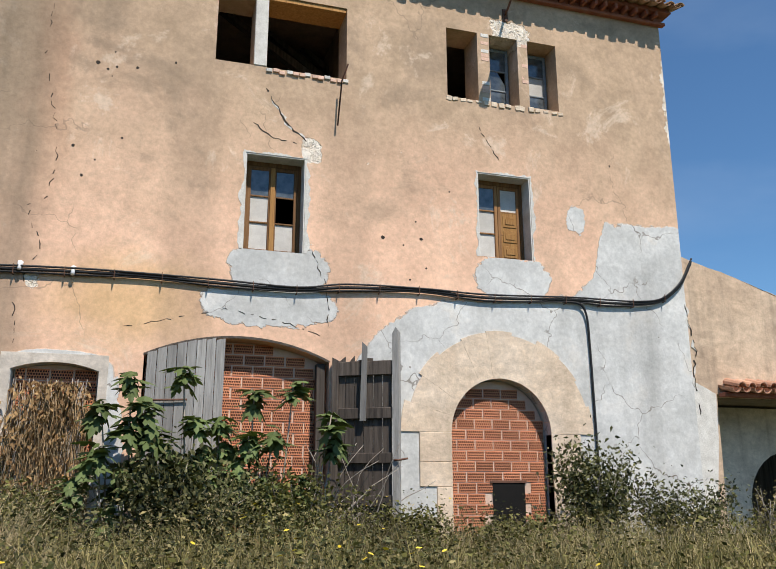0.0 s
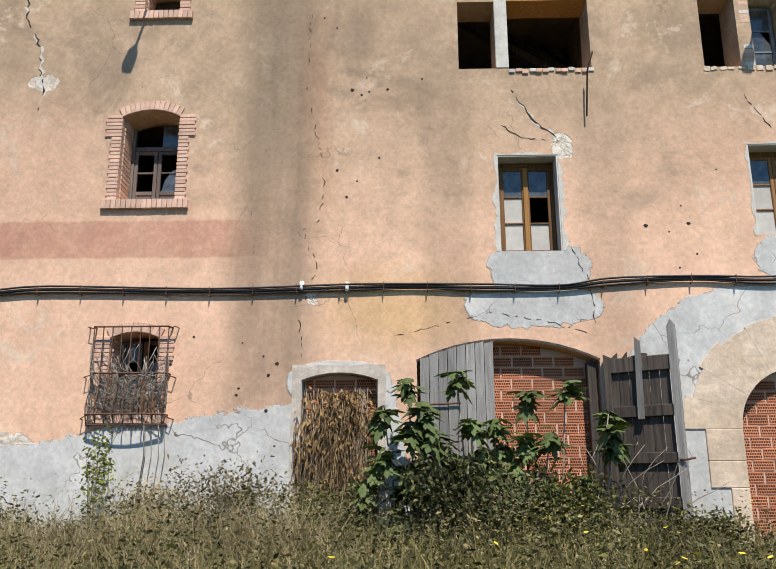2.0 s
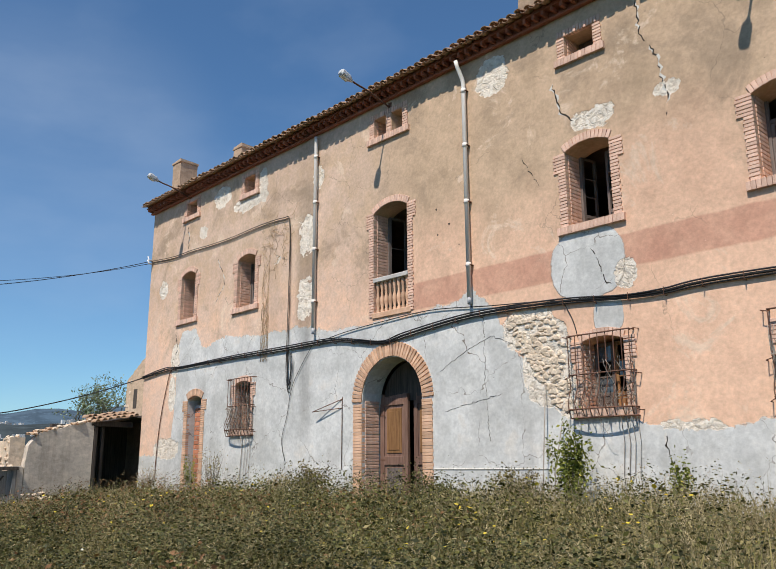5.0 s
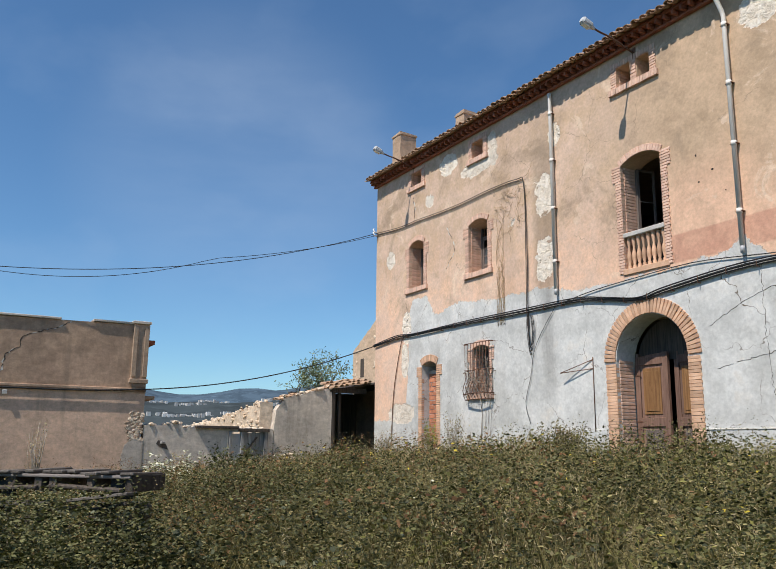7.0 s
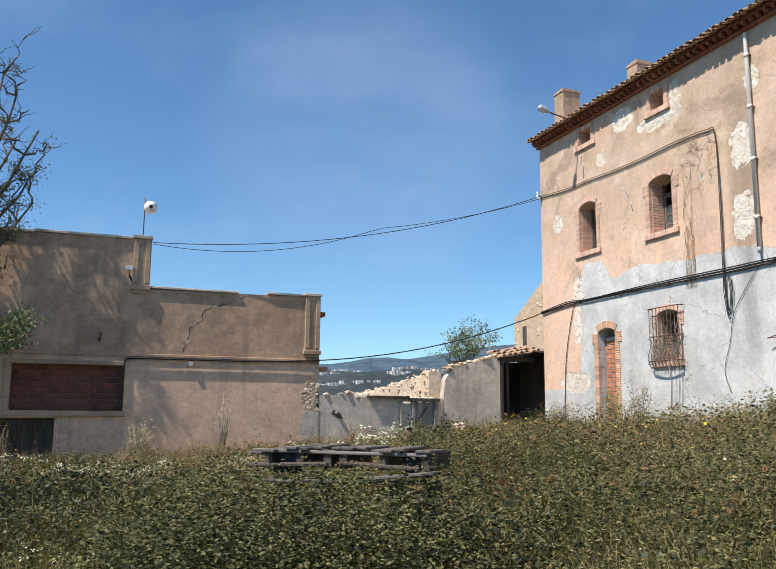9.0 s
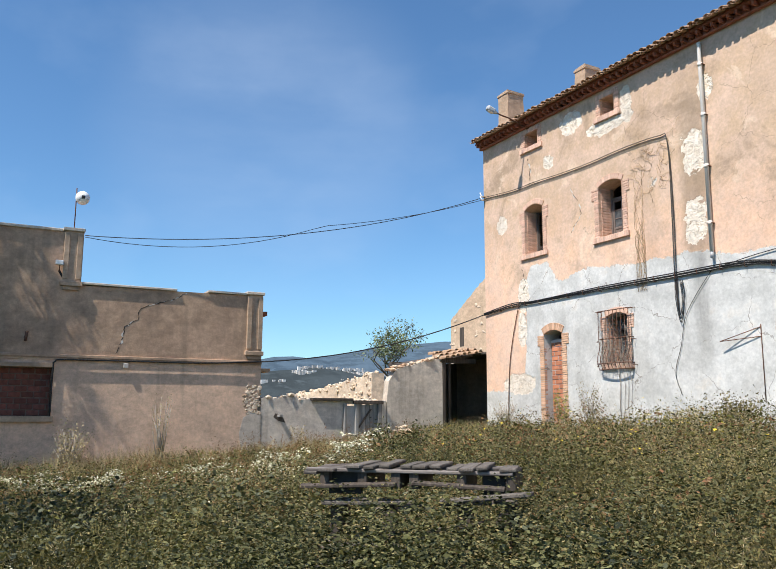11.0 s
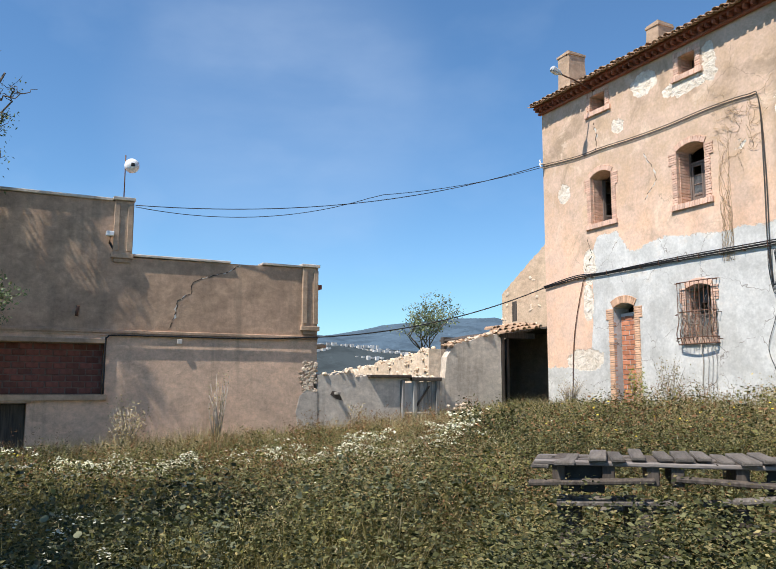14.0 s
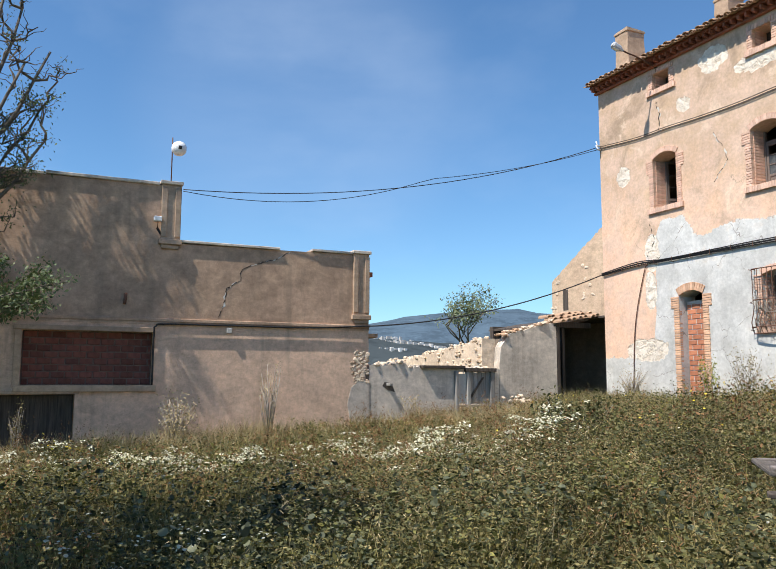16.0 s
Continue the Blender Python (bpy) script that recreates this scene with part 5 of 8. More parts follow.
# dark sheet across the opening stands for the shade inside it
part("door_board", box(-0.30, -0.26, -1.08, 1.02, -0.3, 0.95), M["dark_wood"], dd)
part("lintel", box(-0.02, 0.05, -1.1, 1.12, 0.97, 1.05, 0.008), M["trim"], dd)


# ---- the ruin and the lean-to between the two buildings ----
def jagged(pts, seed, amp=0.06, step=0.16):
    """A broken wall top: the run of points with small irregular teeth."""
    rj, o = random.Random(seed), []
    step, amp = step * 0.45, amp * 0.7
    for (a, b), (c, d) in zip(pts, pts[1:]):
        n = max(1, round(abs(c - a) / step))
        for k in range(n):
            o.append((a + (c - a) * k / n, b + (d - b) * k / n + rj.uniform(-amp, amp)))
    return o + [pts[-1]]


top = jagged([(7.64, 1.62), (6.2, 1.62), (5.1, 1.60), (4.55, 1.74), (4.05, 1.62), (3.72, 1.66)], 3)
rw = part("wall_ruin", on_west(pierced([(3.72, -0.4), (7.64, -0.4)] + top, [[(6.20, 0.42), (7.44, 0.42), (7.44, 1.52), (6.20, 1.52)]], 0.3)), M["grey_wall"])
tagged(rw, "broken low wall of grey cement with a ragged top", "wall", kind="structure")
top = jagged([(XW - 0.32, 2.46), (-25.6, 2.36), (-26.5, 2.25), (-28.0, 2.14), (-30.0, 1.95), (-33.0, 1.80), (-36.0, 1.66)], 9, 0.10, 0.22)
back_wall = part("wall_ruin_back", slab([(-36.0, -0.4), (XW - 0.32, -0.4)] + top, 7.30, 7.72), M["rubble"])
tagged(back_wall, "sunlit crumbling rubble wall behind the ruin", "wall", kind="structure")
rq = random.Random(21)
for k in range(220):
    u_ = rq.random() ** 1.6
    x_ = XW - 0.4 - 11.0 * u_
    z_ = float(np.interp(-x_, [24.9, 25.6, 26.5, 28.0, 30.0, 33.0, 36.0], [2.46, 2.36, 2.25, 2.14, 1.95, 1.80, 1.66]))
    s = rq.choice((0.07, 0.10, 0.14, 0.18))
    on_top = k % 2
    piece(back_wall, "stone", M["rubble"] if k % 4 else M["voussoir"], (x_, 7.30 if not on_top else rq.uniform(7.3, 7.7), z_ + (rq.uniform(-0.03, 0.09) if on_top else -rq.uniform(0.05, 0.75))),
          (s, s * 0.8 if on_top else 0.08, s * 0.65), rq.uniform(-0.5, 0.5), 0.02, jitter=0.03)
top = jagged([(9.62, 2.98), (9.0, 2.84), (8.3, 2.66), (7.95, 2.55), (7.72, 2.2), (7.66, 1.7)], 4, 0.03, 0.2)
tagged(part("wall_lean_to", on_west(slab([(7.66, -0.4), (9.62, -0.4)] + top, 0, 0.3)), M["grey_wall"]), "smooth grey cement wall of the lean-to with a sloping top", "wall", kind="structure")
rs = random.Random(2)
heap = root("rubble_heap", (XW + 0.5, 7.95, ground_height(XW, 7.95) + 0.1), "small heap of fallen pale masonry at the foot of the wall", "rubble")
for k in range(18):
    s = rs.choice((0.08, 0.11, 0.15))
    piece(heap, "stone", M["rubble"], (rs.uniform(-0.25, 0.25), rs.gauss(0, 0.22), 0.0 + rs.uniform(0, 0.25)), (s, s * 0.9, s * 0.7), rs.uniform(-0.6, 0.6), 0.02)
stones = root("broken_masonry", (XW, 3.45, 0.3), "exposed rubble stones at the broken corner of the shed wall", "masonry")
for k in range(110):
    s = rs.choice((0.07, 0.1, 0.14))
    z = rs.uniform(0.92, 1.72)
    piece(stones, "stone", M["rubble"] if k % 3 else M["trim"], (-0.015, rs.uniform(-0.24 + 0.3 * abs(z - 1.35), 0.22), z), (0.07, s, s * 0.75), rs.uniform(-0.4, 0.4), 0.02, axis="X")
patch = part("cement_patch", on_west(slab([(3.72, -0.3), (3.72, 1.22)] + jagged([(3.70, 1.24), (3.45, 1.30), (3.22, 1.12), (3.12, 0.7)], 12, 0.05) + jagged([(3.12, 0.7), (3.2, 0.2), (3.0, -0.3)], 13, 0.03), -0.012, 0.0)), M["grey_wall"], wl_, "grey cement coat on the broken lower corner")
for k in range(70):
    s = rs.choice((0.06, 0.09, 0.13, 0.17))
    y_ = rs.uniform(3.75, 7.4)
    top_ = 1.62 + 0.12 * math.exp(-((y_ - 4.55) / 0.3) ** 2)
    piece(rw, "stone", M["rubble"] if k % 3 else M["grey_wall"], (XW - rs.uniform(0.0, 0.28), y_, top_ + rs.uniform(-0.03, 0.04)), (s, s * 1.1, s * 0.7), rs.uniform(-0.6, 0.6), 0.02, jitter=0.02)
socket = root("broken_socket", (XW, 4.25, 1.12), "dark hole knocked into the ruined wall with a splintered timber end", "hole")
# flat dark patch on the wall stands for the shade in the hole
part("void", on_west(slab([(-0.16, 0.02), (0.0, -0.09), (0.2, -0.14), (0.12, 0.02), (0.02, 0.1), (-0.1, 0.12)], -0.008, 0.0)), M["dark_wood"], socket).location = (-XW, 0, 0)
part("timber_end", box(0.0, 0.22, -0.05, 0.05, 0.02, 0.09, 0.01), M["old_wood"], socket)
crest = root("wall_crest", (XW, 8.7, 2.6), "loose tiles and stones along the sloping top of the lean-to wall", "masonry")
for k in range(60):
    u_ = rs.random()
    s = rs.choice((0.08, 0.12, 0.16, 0.2))
    piece(crest, "stone", M["rubble"] if k % 3 else M["tile"], (-rs.uniform(0.02, 0.3), -0.95 + 1.9 * u_, -0.04 + 0.45 * u_ + rs.uniform(-0.03, 0.04)), (s, s * 1.2, s * 0.5), rs.uniform(-0.3, 0.3), 0.02, jitter=0.02)
# wooden window left in the ruin
ww = root("window_19", (XW, 6.82, 0.42), "weathered grey wooden shutter window left standing in the ruin", "window", kind="structure")
for ya, yb in ((-0.60, -0.52), (-0.24, -0.14), (0.50, 0.62)):
    part("post", box(-0.05, 0.10, ya, yb, -0.35, 1.12, 0.008), M["old_wood"], ww)
part("head", box(-0.08, 0.14, -0.30, 0.66, 1.10, 1.20, 0.008), M["dark_wood"], ww)
part("rail", box(0.0, 0.09, -0.52, 0.5, 0.16, 0.22, 0.006), M["old_wood"], ww)
for k in range(5):
    part("board", box(0.0, 0.03, -0.138 + k * 0.128, -0.018 + k * 0.128, 0.23, 1.10 - 0.02 * (k % 2), 0.003), M["old_wood"], ww)
for k in range(9):
    part("slat", box(0.02, 0.045, -0.5 + k * 0.115, -0.455 + k * 0.115, -0.32, 0.16, 0.003), M["old_wood"] if k % 2 else M["plank"], ww)
part("white_board", box(0.0, 0.03, -0.515, -0.245, 0.24, 1.04), M["curtain"], ww)
part("brace", slab([(-0.2, 0.35), (-0.14, 0.35), (0.3, 0.95), (0.24, 0.95)], -0.075, -0.045), M["dark_wood"], ww).matrix_basis = Matrix.Rotation(math.pi / 2, 4, "Z")
bm_ = root("fallen_beam", (XW + 0.05, 5.75, 1.60), "short old timber laid along the broken wall top", "beam")
part("timber", box(-0.3, 0.08, -0.55, 0.75, 0.0, 0.08, 0.01), M["dark_wood"], bm_)

# lean-to with its open front, posts and tiled edge
lean = root("lean_to", (XW, 10.2, 0.4), "dark open lean-to with a sagging tiled roof", "shed")
part("lintel", box(-0.15, 0.05, -0.60, 0.66, 2.42, 2.58, 0.01), M["dark_wood"], lean)
for yy in (-0.56, -0.28):
    part("post", box(-0.25 if yy > -0.5 else -0.1, -0.13 if yy > -0.5 else 0.02, yy, yy + 0.1, -0.1, 2.42, 0.01), M["dark_wood"], lean)
# back, side and end walls added to shut light out of the inside
part("back_wall", box(-3.4, -3.2, -0.68, 2.0, -0.3, 2.62), M["dark_wood"], lean)
part("side_wall", box(-3.2, -0.32, -0.82, -0.67, -0.3, 2.2), M["inner"], lean)
part("end_wall", box(-3.4, 0.71, 2.0, 2.15, -0.3, 2.75), M["inner"], lean)
b = bmesh.new()
q = [b.verts.new(p) for p in ((0.04, -0.66, 2.44), (0.04, 0.58, 2.66), (-3.5, 0.58, 2.7), (-3.5, -0.66, 2.48))]
w = [b.verts.new(v.co + Vector((0, 0, 0.06))) for v in q]
b.faces.new(q[::-1]), b.faces.new(w)
for i in range(4):
    b.faces.new((q[i], q[(i + 1) % 4], w[(i + 1) % 4], w[i]))
part("roof_board", b, M["dark_wood"], lean)
part("roof_board", box(-3.5, 0.70, 0.60, 2.15, 2.70, 2.76), M["dark_wood"], lean)
tl = mesh_of(tile_mesh(0.45, 0.09), "tile", M["tile"])
for k in range(7):
    for row in range(3):
        ob = new("tile", tl)
        ob.parent = lean
        yy = -0.62 + k * 0.195
        ob.location = (0.0 - 0.36 * row + rs.uniform(-0.05, 0.05), yy, 2.56 + 0.17 * (yy + 0.62) + 0.07 * row + rs.uniform(-0.015, 0.02))
        ob.rotation_euler = (0.0, radians(-11) + rs.uniform(-0.05, 0.05), radians(90) + rs.uniform(-0.12, 0.12))

# tall side wall beyond the corner, stepping down from the front
gb = part("wall_gable_west", slab([(-28.3, -0.3), (WEST - 0.01, -0.3), (WEST - 0.01, 7.0)] + jagged([(-24.0, 6.95), (-24.6, 6.7), (-25.75, 6.12), (-26.9, 5.5), (-28.3, 4.68)], 7, 0.05, 0.2), 12.3, 12.7), M["annex"])
tagged(gb, "pale crumbling gable wall stepping down behind the lean-to", "wall", kind="structure")
gw = root("window_20", (-27.55, 12.3, 4.0), "small dark vent in the crumbling gable wall", "window", kind="structure")
for k in range(90):
    gx, gz = rs.choice((1.1, 2.6, -0.6, 3.3)) + rs.gauss(0, 0.16), rs.uniform(-1.5, 2.6)
    if gx - 27.55 > WEST - 0.15 or gz + 4.0 > 6.95 + (gx - 27.55 + 24.0) * 0.528 - 0.12:
        continue
    piece(gw, "stone", M["rubble"], (gx, 0.0, gz), (rs.choice((0.1, 0.16, 0.22)), 0.04, rs.choice((0.08, 0.13))), rs.uniform(-0.5, 0.5), 0.015)
# flat dark panel on the wall stands for the vent's shaded inside
part("void", box(-0.14, 0.14, -0.006, 0.02, -0.35, 0.35), M["dark_wood"], gw)


# ---- the eastern annex with its tiled porch ----
ax = part("wall_annex", slab([(EAST + 0.002, BASE), (8.86, BASE), (8.92, 2.95), (16.0, 3.0), (16.0, 2.9)] + jagged([(16.0, 3.2), (11.2, 4.5), (10.4, 4.74), (9.4, 5.05), (8.9, 5.17), (EAST + 0.002, 5.3)], 6, 0.012, 0.3)[1:], 0.0, 0.5), M["annex"])
ax.location = (0, Y + 0.01, 0)
tagged(ax, "salmon-rendered annex wall with a sloping top", "wall", kind="structure")
pier = part("wall_pier", slab([(EAST + 0.003, BASE), (8.66, BASE), (8.72, 1.2), (8.86, 2.2), (8.90, 2.95), (8.7, 3.05), (EAST + 0.003, 3.15)], -0.005, 0.0), M["whitewash"])
pier.location = (0, Y + 0.009, 0)
tagged(pier, "pale grey cement coat on the porch pier", "wall", kind="structure")
tagged(part("wall_porch", pierced([(8.92, BASE), (16, BASE), (16, 2.9), (8.92, 2.9)], [opening(10.7, 12.6, BASE + 0.1, 1.2, 2.1)], 0.3), M["grey_wall"]), "shaded grey back wall of the porch with an arched opening", "wall", kind="structure").location = (0, Y + 1.5, 0)
tagged(part("wall_porch_side", box(8.55, 8.9, Y + 0.52, Y + 1.498, BASE, 2.9), M["grey_wall"]), "shaded side wall of the porch", "wall", kind="structure")
# dark sheet behind the arch stands for the unlit porch room
tagged(part("wall_porch_dark", box(10.0, 13.5, Y + 3.5, Y + 3.6, BASE, 2.9), M["dark_wood"]), "dark sheet standing for the shade inside the porch room", "wall", kind="structure")
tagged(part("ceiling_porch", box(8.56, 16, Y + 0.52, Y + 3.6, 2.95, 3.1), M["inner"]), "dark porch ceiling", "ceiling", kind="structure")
prf = root("porch_roof", (8.95, Y, 3.0), "short eave of rounded salmon clay tiles over the porch", "roof", kind="structure")
part("batten", box(0.0, 7.0, -0.16, 0.0, -0.10, -0.03, 0.008), M["eave_brick"], prf)
tn = mesh_of(tile_mesh(0.40, 0.095), "tile", M["tile_red"])
tn2 = mesh_of(tile_mesh(0.40, 0.095, True), "tile", M["tile_red"])
for k in range(32):
    for me, dx, dz in ((tn2, 0.0, 0.03), (tn, 0.105, 0.05)):
        ob = new("tile", me)
        ob.parent = prf
        ob.location = (0.1 + k * 0.21 + dx, 0.06 + rs.uniform(-0.02, 0.02), dz + 0.09 + 0.01 * rs.random())
        ob.rotation_euler = (radians(14), 0, rs.uniform(-0.03, 0.03))


# ---- cables, pipes and lamps on the front ----
def smooth(pts, n=6):
    """Points on a smooth run through the given ones."""
    p = [Vector(q) for q in pts]
    p = [2 * p[0] - p[1]] + p + [2 * p[-1] - p[-2]]
    o = []
    for a, b, c, d in zip(p, p[1:], p[2:], p[3:]):
        for k in range(n):
            t = k / n
            o.append(0.5 * ((2 * b) + (c - a) * t + (2 * a - 5 * b + 4 * c - d) * t * t + (3 * b - a - 3 * c + d) * t ** 3))
    return o + [p[-2]]


RUN = [(8.62, 5.21), (8.35, 4.78), (7.95, 4.48), (7.5, 4.39), (6.9, 4.36), (6.24, 4.37), (4.77, 4.30), (3.71, 4.34), (2.55, 4.30), (1.82, 4.22), (0.76, 4.23), (-0.24, 4.26), (-1.2, 4.25), (-3.1, 4.21), (-5.46, 4.26),
       (-6.3, 4.22), (-7.0, 4.24), (-8.2, 4.35), (-10.2, 4.40), (-12.0, 4.25), (-12.7, 4.16), (-13.6, 4.30), (-14.5, 4.42), (-16.3, 4.43), (-18.7, 4.45), (-21.3, 4.43), (-22.4, 4.46), (-23.86, 4.33)]
bundle = root("power_cable", (0, Y, 0), "thick black bundled power cable slung along the rendered front", "cable")
for dy, dz, r in ((-0.05, 0.0, 0.024), (-0.075, 0.035, 0.015), (-0.045, -0.035, 0.015)):
    part("strand", tube(smooth([(x, dy, z + dz * (1 + 0.3 * math.sin(x * 3))) for x, z in RUN]), r, 6), M["cable"], bundle)
k = 0
x = 8.0
run = sorted(RUN)
while x > -23.5:
    z = np.interp(x, [p[0] for p in run], [p[1] for p in run])
    b = bmesh.new()
    fill(b, x - 0.007, x + 0.007, -0.085, 0.0, z - 0.075, z - 0.06)
    fill(b, x - 0.005, x + 0.005, -0.095, -0.085, z - 0.07, z + 0.06)
    part("cable_hook", b, M["iron"], bundle)
    x -= 0.62
for x, z in ((-1.2, 4.25), (-1.85, 4.27)):
    part("insulator", tube([(x, -0.02, z + 0.06), (x, -0.05, z + 0.02), (x, -0.09, z - 0.05)], 0.04, 8, 0.6), M["white"], bundle, "white porcelain insulator")
drop = root("drop_cable", (0, Y, 0), "single black cable dropping down the grey cement wall", "cable")
part("strand", tube(smooth([(6.1, -0.05, 4.33), (6.4, -0.05, 4.31), (6.52, -0.04, 4.12), (6.55, -0.03, 3.64), (6.56, -0.03, 2.6), (6.57, -0.03, 0.9)]), 0.018, 6), M["cable"], drop)
up = root("upper_cable", (0, Y, 0), "pair of grey-black cables sagging between the upper windows", "cable")
for dz in (0.0, 0.05):
    part("strand", tube(smooth([(WEST, -0.04, 8.09 + dz), (-22.3, -0.04, 7.94 + dz), (-21.2, -0.04, 7.92 + dz), (-20.0, -0.04, 7.86 + dz), (-18.85, -0.04, 7.84 + dz), (-17.65, -0.04, 7.87 + dz), (-16.5, -0.04, 7.82 + dz), (-16.22, -0.04, 7.62 + dz), (-16.2 + dz, -0.04, 6.0), (-16.22 + dz, -0.04, 4.45), (-16.15, -0.05, 3.6)]), 0.011, 5), M["dark_wood"], up)
loop = root("hanging_cable", (-16.1, Y, 4.4), "loops of loose black cable hanging on the wall", "cable")
for k, (a, dd_) in enumerate(((0.06, 1.0), (0.10, 1.08), (0.03, 0.9))):
    part("strand", tube(smooth([(-a, -0.05, 0.05), (-a - 0.02, -0.05, -0.5), (0.0, -0.05, -dd_), (a + 0.04, -0.05, -0.55), (a, -0.05, -0.1)]), 0.009, 5), M["cable"], loop)
part("strand", tube(smooth([(0.9, -0.03, 0.0), (0.4, -0.03, -0.55), (0.1, -0.03, -1.0), (-0.05, -0.03, -1.6), (-0.25, -0.03, -2.2), (-0.1, -0.03, -2.7)]), 0.007, 5), M["cable"], loop)
thin = root("thin_cable", (0, Y, 0), "thin slack grey cable pinned beside the balcony", "cable")
part("strand", tube(smooth([(-15.0, -0.03, 4.43), (-14.0, -0.03, 4.55), (-12.8, -0.03, 4.62), (-11.3, -0.03, 4.66), (-9.8, -0.03, 4.52), (-8.6, -0.03, 4.42), (-8.2, -0.03, 4.36)]), 0.010, 5), M["cable"], thin)
part("strand", tube(smooth([(-22.05, -0.03, 4.40), (-22.2, -0.03, 4.2), (-22.6, -0.03, 2.8), (-22.75, -0.03, 1.0)]), 0.014, 5), M["iron"], thin)
part("strand", tube(smooth([(-8.15, -0.02, 4.35), (-7.98, -0.02, 4.0), (-7.9, -0.02, 3.7)]), 0.008, 5), M["cable"], thin)


def sag(a, b, drop_, n=24):
    a, b = Vector(a), Vector(b)
    return [a.lerp(b, k / n) - Vector((0, 0, 4 * drop_ * (k / n) * (1 - k / n))) for k in range(n + 1)]


span = root("overhead_wire", (WEST, Y, 8.1), "two thin black overhead wires slung between the buildings", "wire")
o = Vector((WEST, Y, 8.1))
part("wire", tube([p - o for p in sag((WEST, Y - 0.1, 8.12), (XW + 0.12, -1.13, 5.72), 0.55)], 0.011, 5), M["cable"], span)
part("wire", tube([p - o for p in sag((WEST, Y - 0.1, 8.05), (XW + 0.12, 5.6, 6.75), 0.12) + sag((XW + 0.12, 5.4, 6.7), (XW + 0.12, -1.13, 5.68), 0.42)[1:]], 0.009, 5), M["cable"], span)
for dz in (-0.05, 0.06):
    part("insulator", tube([(0.05, -0.02, dz), (0.05, -0.14, dz), (0.05, -0.16, dz + 0.12)], 0.03, 6), M["white"], span, "small white porcelain insulator")
span2 = root("overhead_cable", (WEST, Y, 4.33), "black overhead cable sagging from the corner to the low shed", "cable")
o = Vector((WEST, Y, 4.33))
part("strand", tube([p - o for p in sag((WEST, Y - 0.05, 4.33), (XW + 0.09, 3.7, 2.66), 0.30)], 0.017, 5), M["cable"], span2)
shed_cable = root("shed_cable", (XW, 0, 2.62), "green-black cable fixed along the string course of the shed", "cable")
part("strand", tube(smooth([(0.09, 3.7, 0.04), (0.07, 2.0, -0.05), (0.07, 0.0, -0.06), (0.07, -1.4, -0.07), (0.07, -1.62, -0.12), (0.05, -1.66, -0.3), (0.05, -1.66, -1.5)]), 0.022, 6), M["cable"], shed_cable)
part("junction_box", box(0.04, 0.10, 0.0, 0.12, -0.24, -0.12, 0.008), M["curtain"], shed_cable, "small white junction box")


def drainpipe(x, z0, z1, elbow):
    d = root("drainpipe", (x, Y, z0), "tall white-grey zinc drainpipe fixed to the front", "drainpipe", "drainpipes on the front")
    h = z1 - z0
    pts = [(0, -0.08, 0), (0, -0.08, h - 0.1), (0, -0.09, h)]
    if elbow:
        pts = [(0, -0.08, 0), (0, -0.08, h - 0.35), (-0.01, -0.10, h - 0.25), (-0.04, -0.2, h - 0.02), (-0.05, -0.24, h + 0.12)]
    part("pipe", tube(pts, 0.045, 10), M["zinc"], d)
    for z in (0.6, 1.9, 3.1, 4.3):
        if z < h - 0.4:
            part("collar", tube([(0, -0.08, z), (0, -0.08, z + 0.09)], 0.054, 10), M["zinc"], d)
            part("clamp", box(-0.07, 0.07, -0.10, 0.0, z + 0.03, z + 0.05, 0.003), M["iron"], d)
    part("foot", tube([(0, -0.08, -0.14), (0, -0.08, 0.02)], 0.04, 8), M["lampgrey"], d)


drainpipe(-10.23, 4.75, 9.62, True)
drainpipe(-15.12, 4.78, 9.66, False)


def wall_lamp(x, z, reach=1.08, rise=0.33, dx=-0.1):
    l = root("street_lamp", (x, Y, z), "grey wall-mounted street lamp on a thin rising arm", "lamp", "street lamps under the eave")
    part("plate", box(-0.05, 0.05, -0.02, 0.0, -0.12, 0.12, 0.004), M["iron"], l)
    part("arm", tube(smooth([(0, -0.02, 0.0), (dx * 0.5, -reach * 0.55, rise * 0.62), (dx * 0.85, -reach * 0.85, rise * 0.85), (dx, -reach, rise)]), 0.021, 6), M["iron"], l)
    b = bmesh.new()
    rows = []
    for y, w, h in ((0.05, 0.04, 0.04), (-0.06, 0.075, 0.07), (-0.12, 0.125, 0.11), (-0.40, 0.14, 0.12), (-0.46, 0.09, 0.08)):
        rows.append([b.verts.new((w * sx, y, h * sz)) for sx, sz in ((-1, -0.55), (-0.75, -1), (0.75, -1), (1, -0.55), (1, 0.45), (0.6, 1), (-0.6, 1), (-1, 0.45))])
    for q, r in zip(rows, rows[1:]):
        for k in range(8):
            b.faces.new((q[k], q[(k + 1) % 8], r[(k + 1) % 8], r[k]))
    b.faces.new(rows[0][::-1]), b.faces.new(rows[-1])
    hd = part("lamp_head", b, M["lampgrey"], l)
    hd.location, hd.rotation_euler, hd.scale = (dx, -reach, rise), (radians(-22), 0, radians(-6)), (0.64, 0.72, 0.64)
    gl = part("lens", box(-0.10, 0.10, -0.38, -0.13, -0.135, -0.115, 0.006), M["white"], hd, "clouded white lamp lens")


for x, z in ((-12.5, 9.56), (-21.5, 9.72), (-4.2, 9.55), (5.32, 9.38)):
    wall_lamp(x, z)

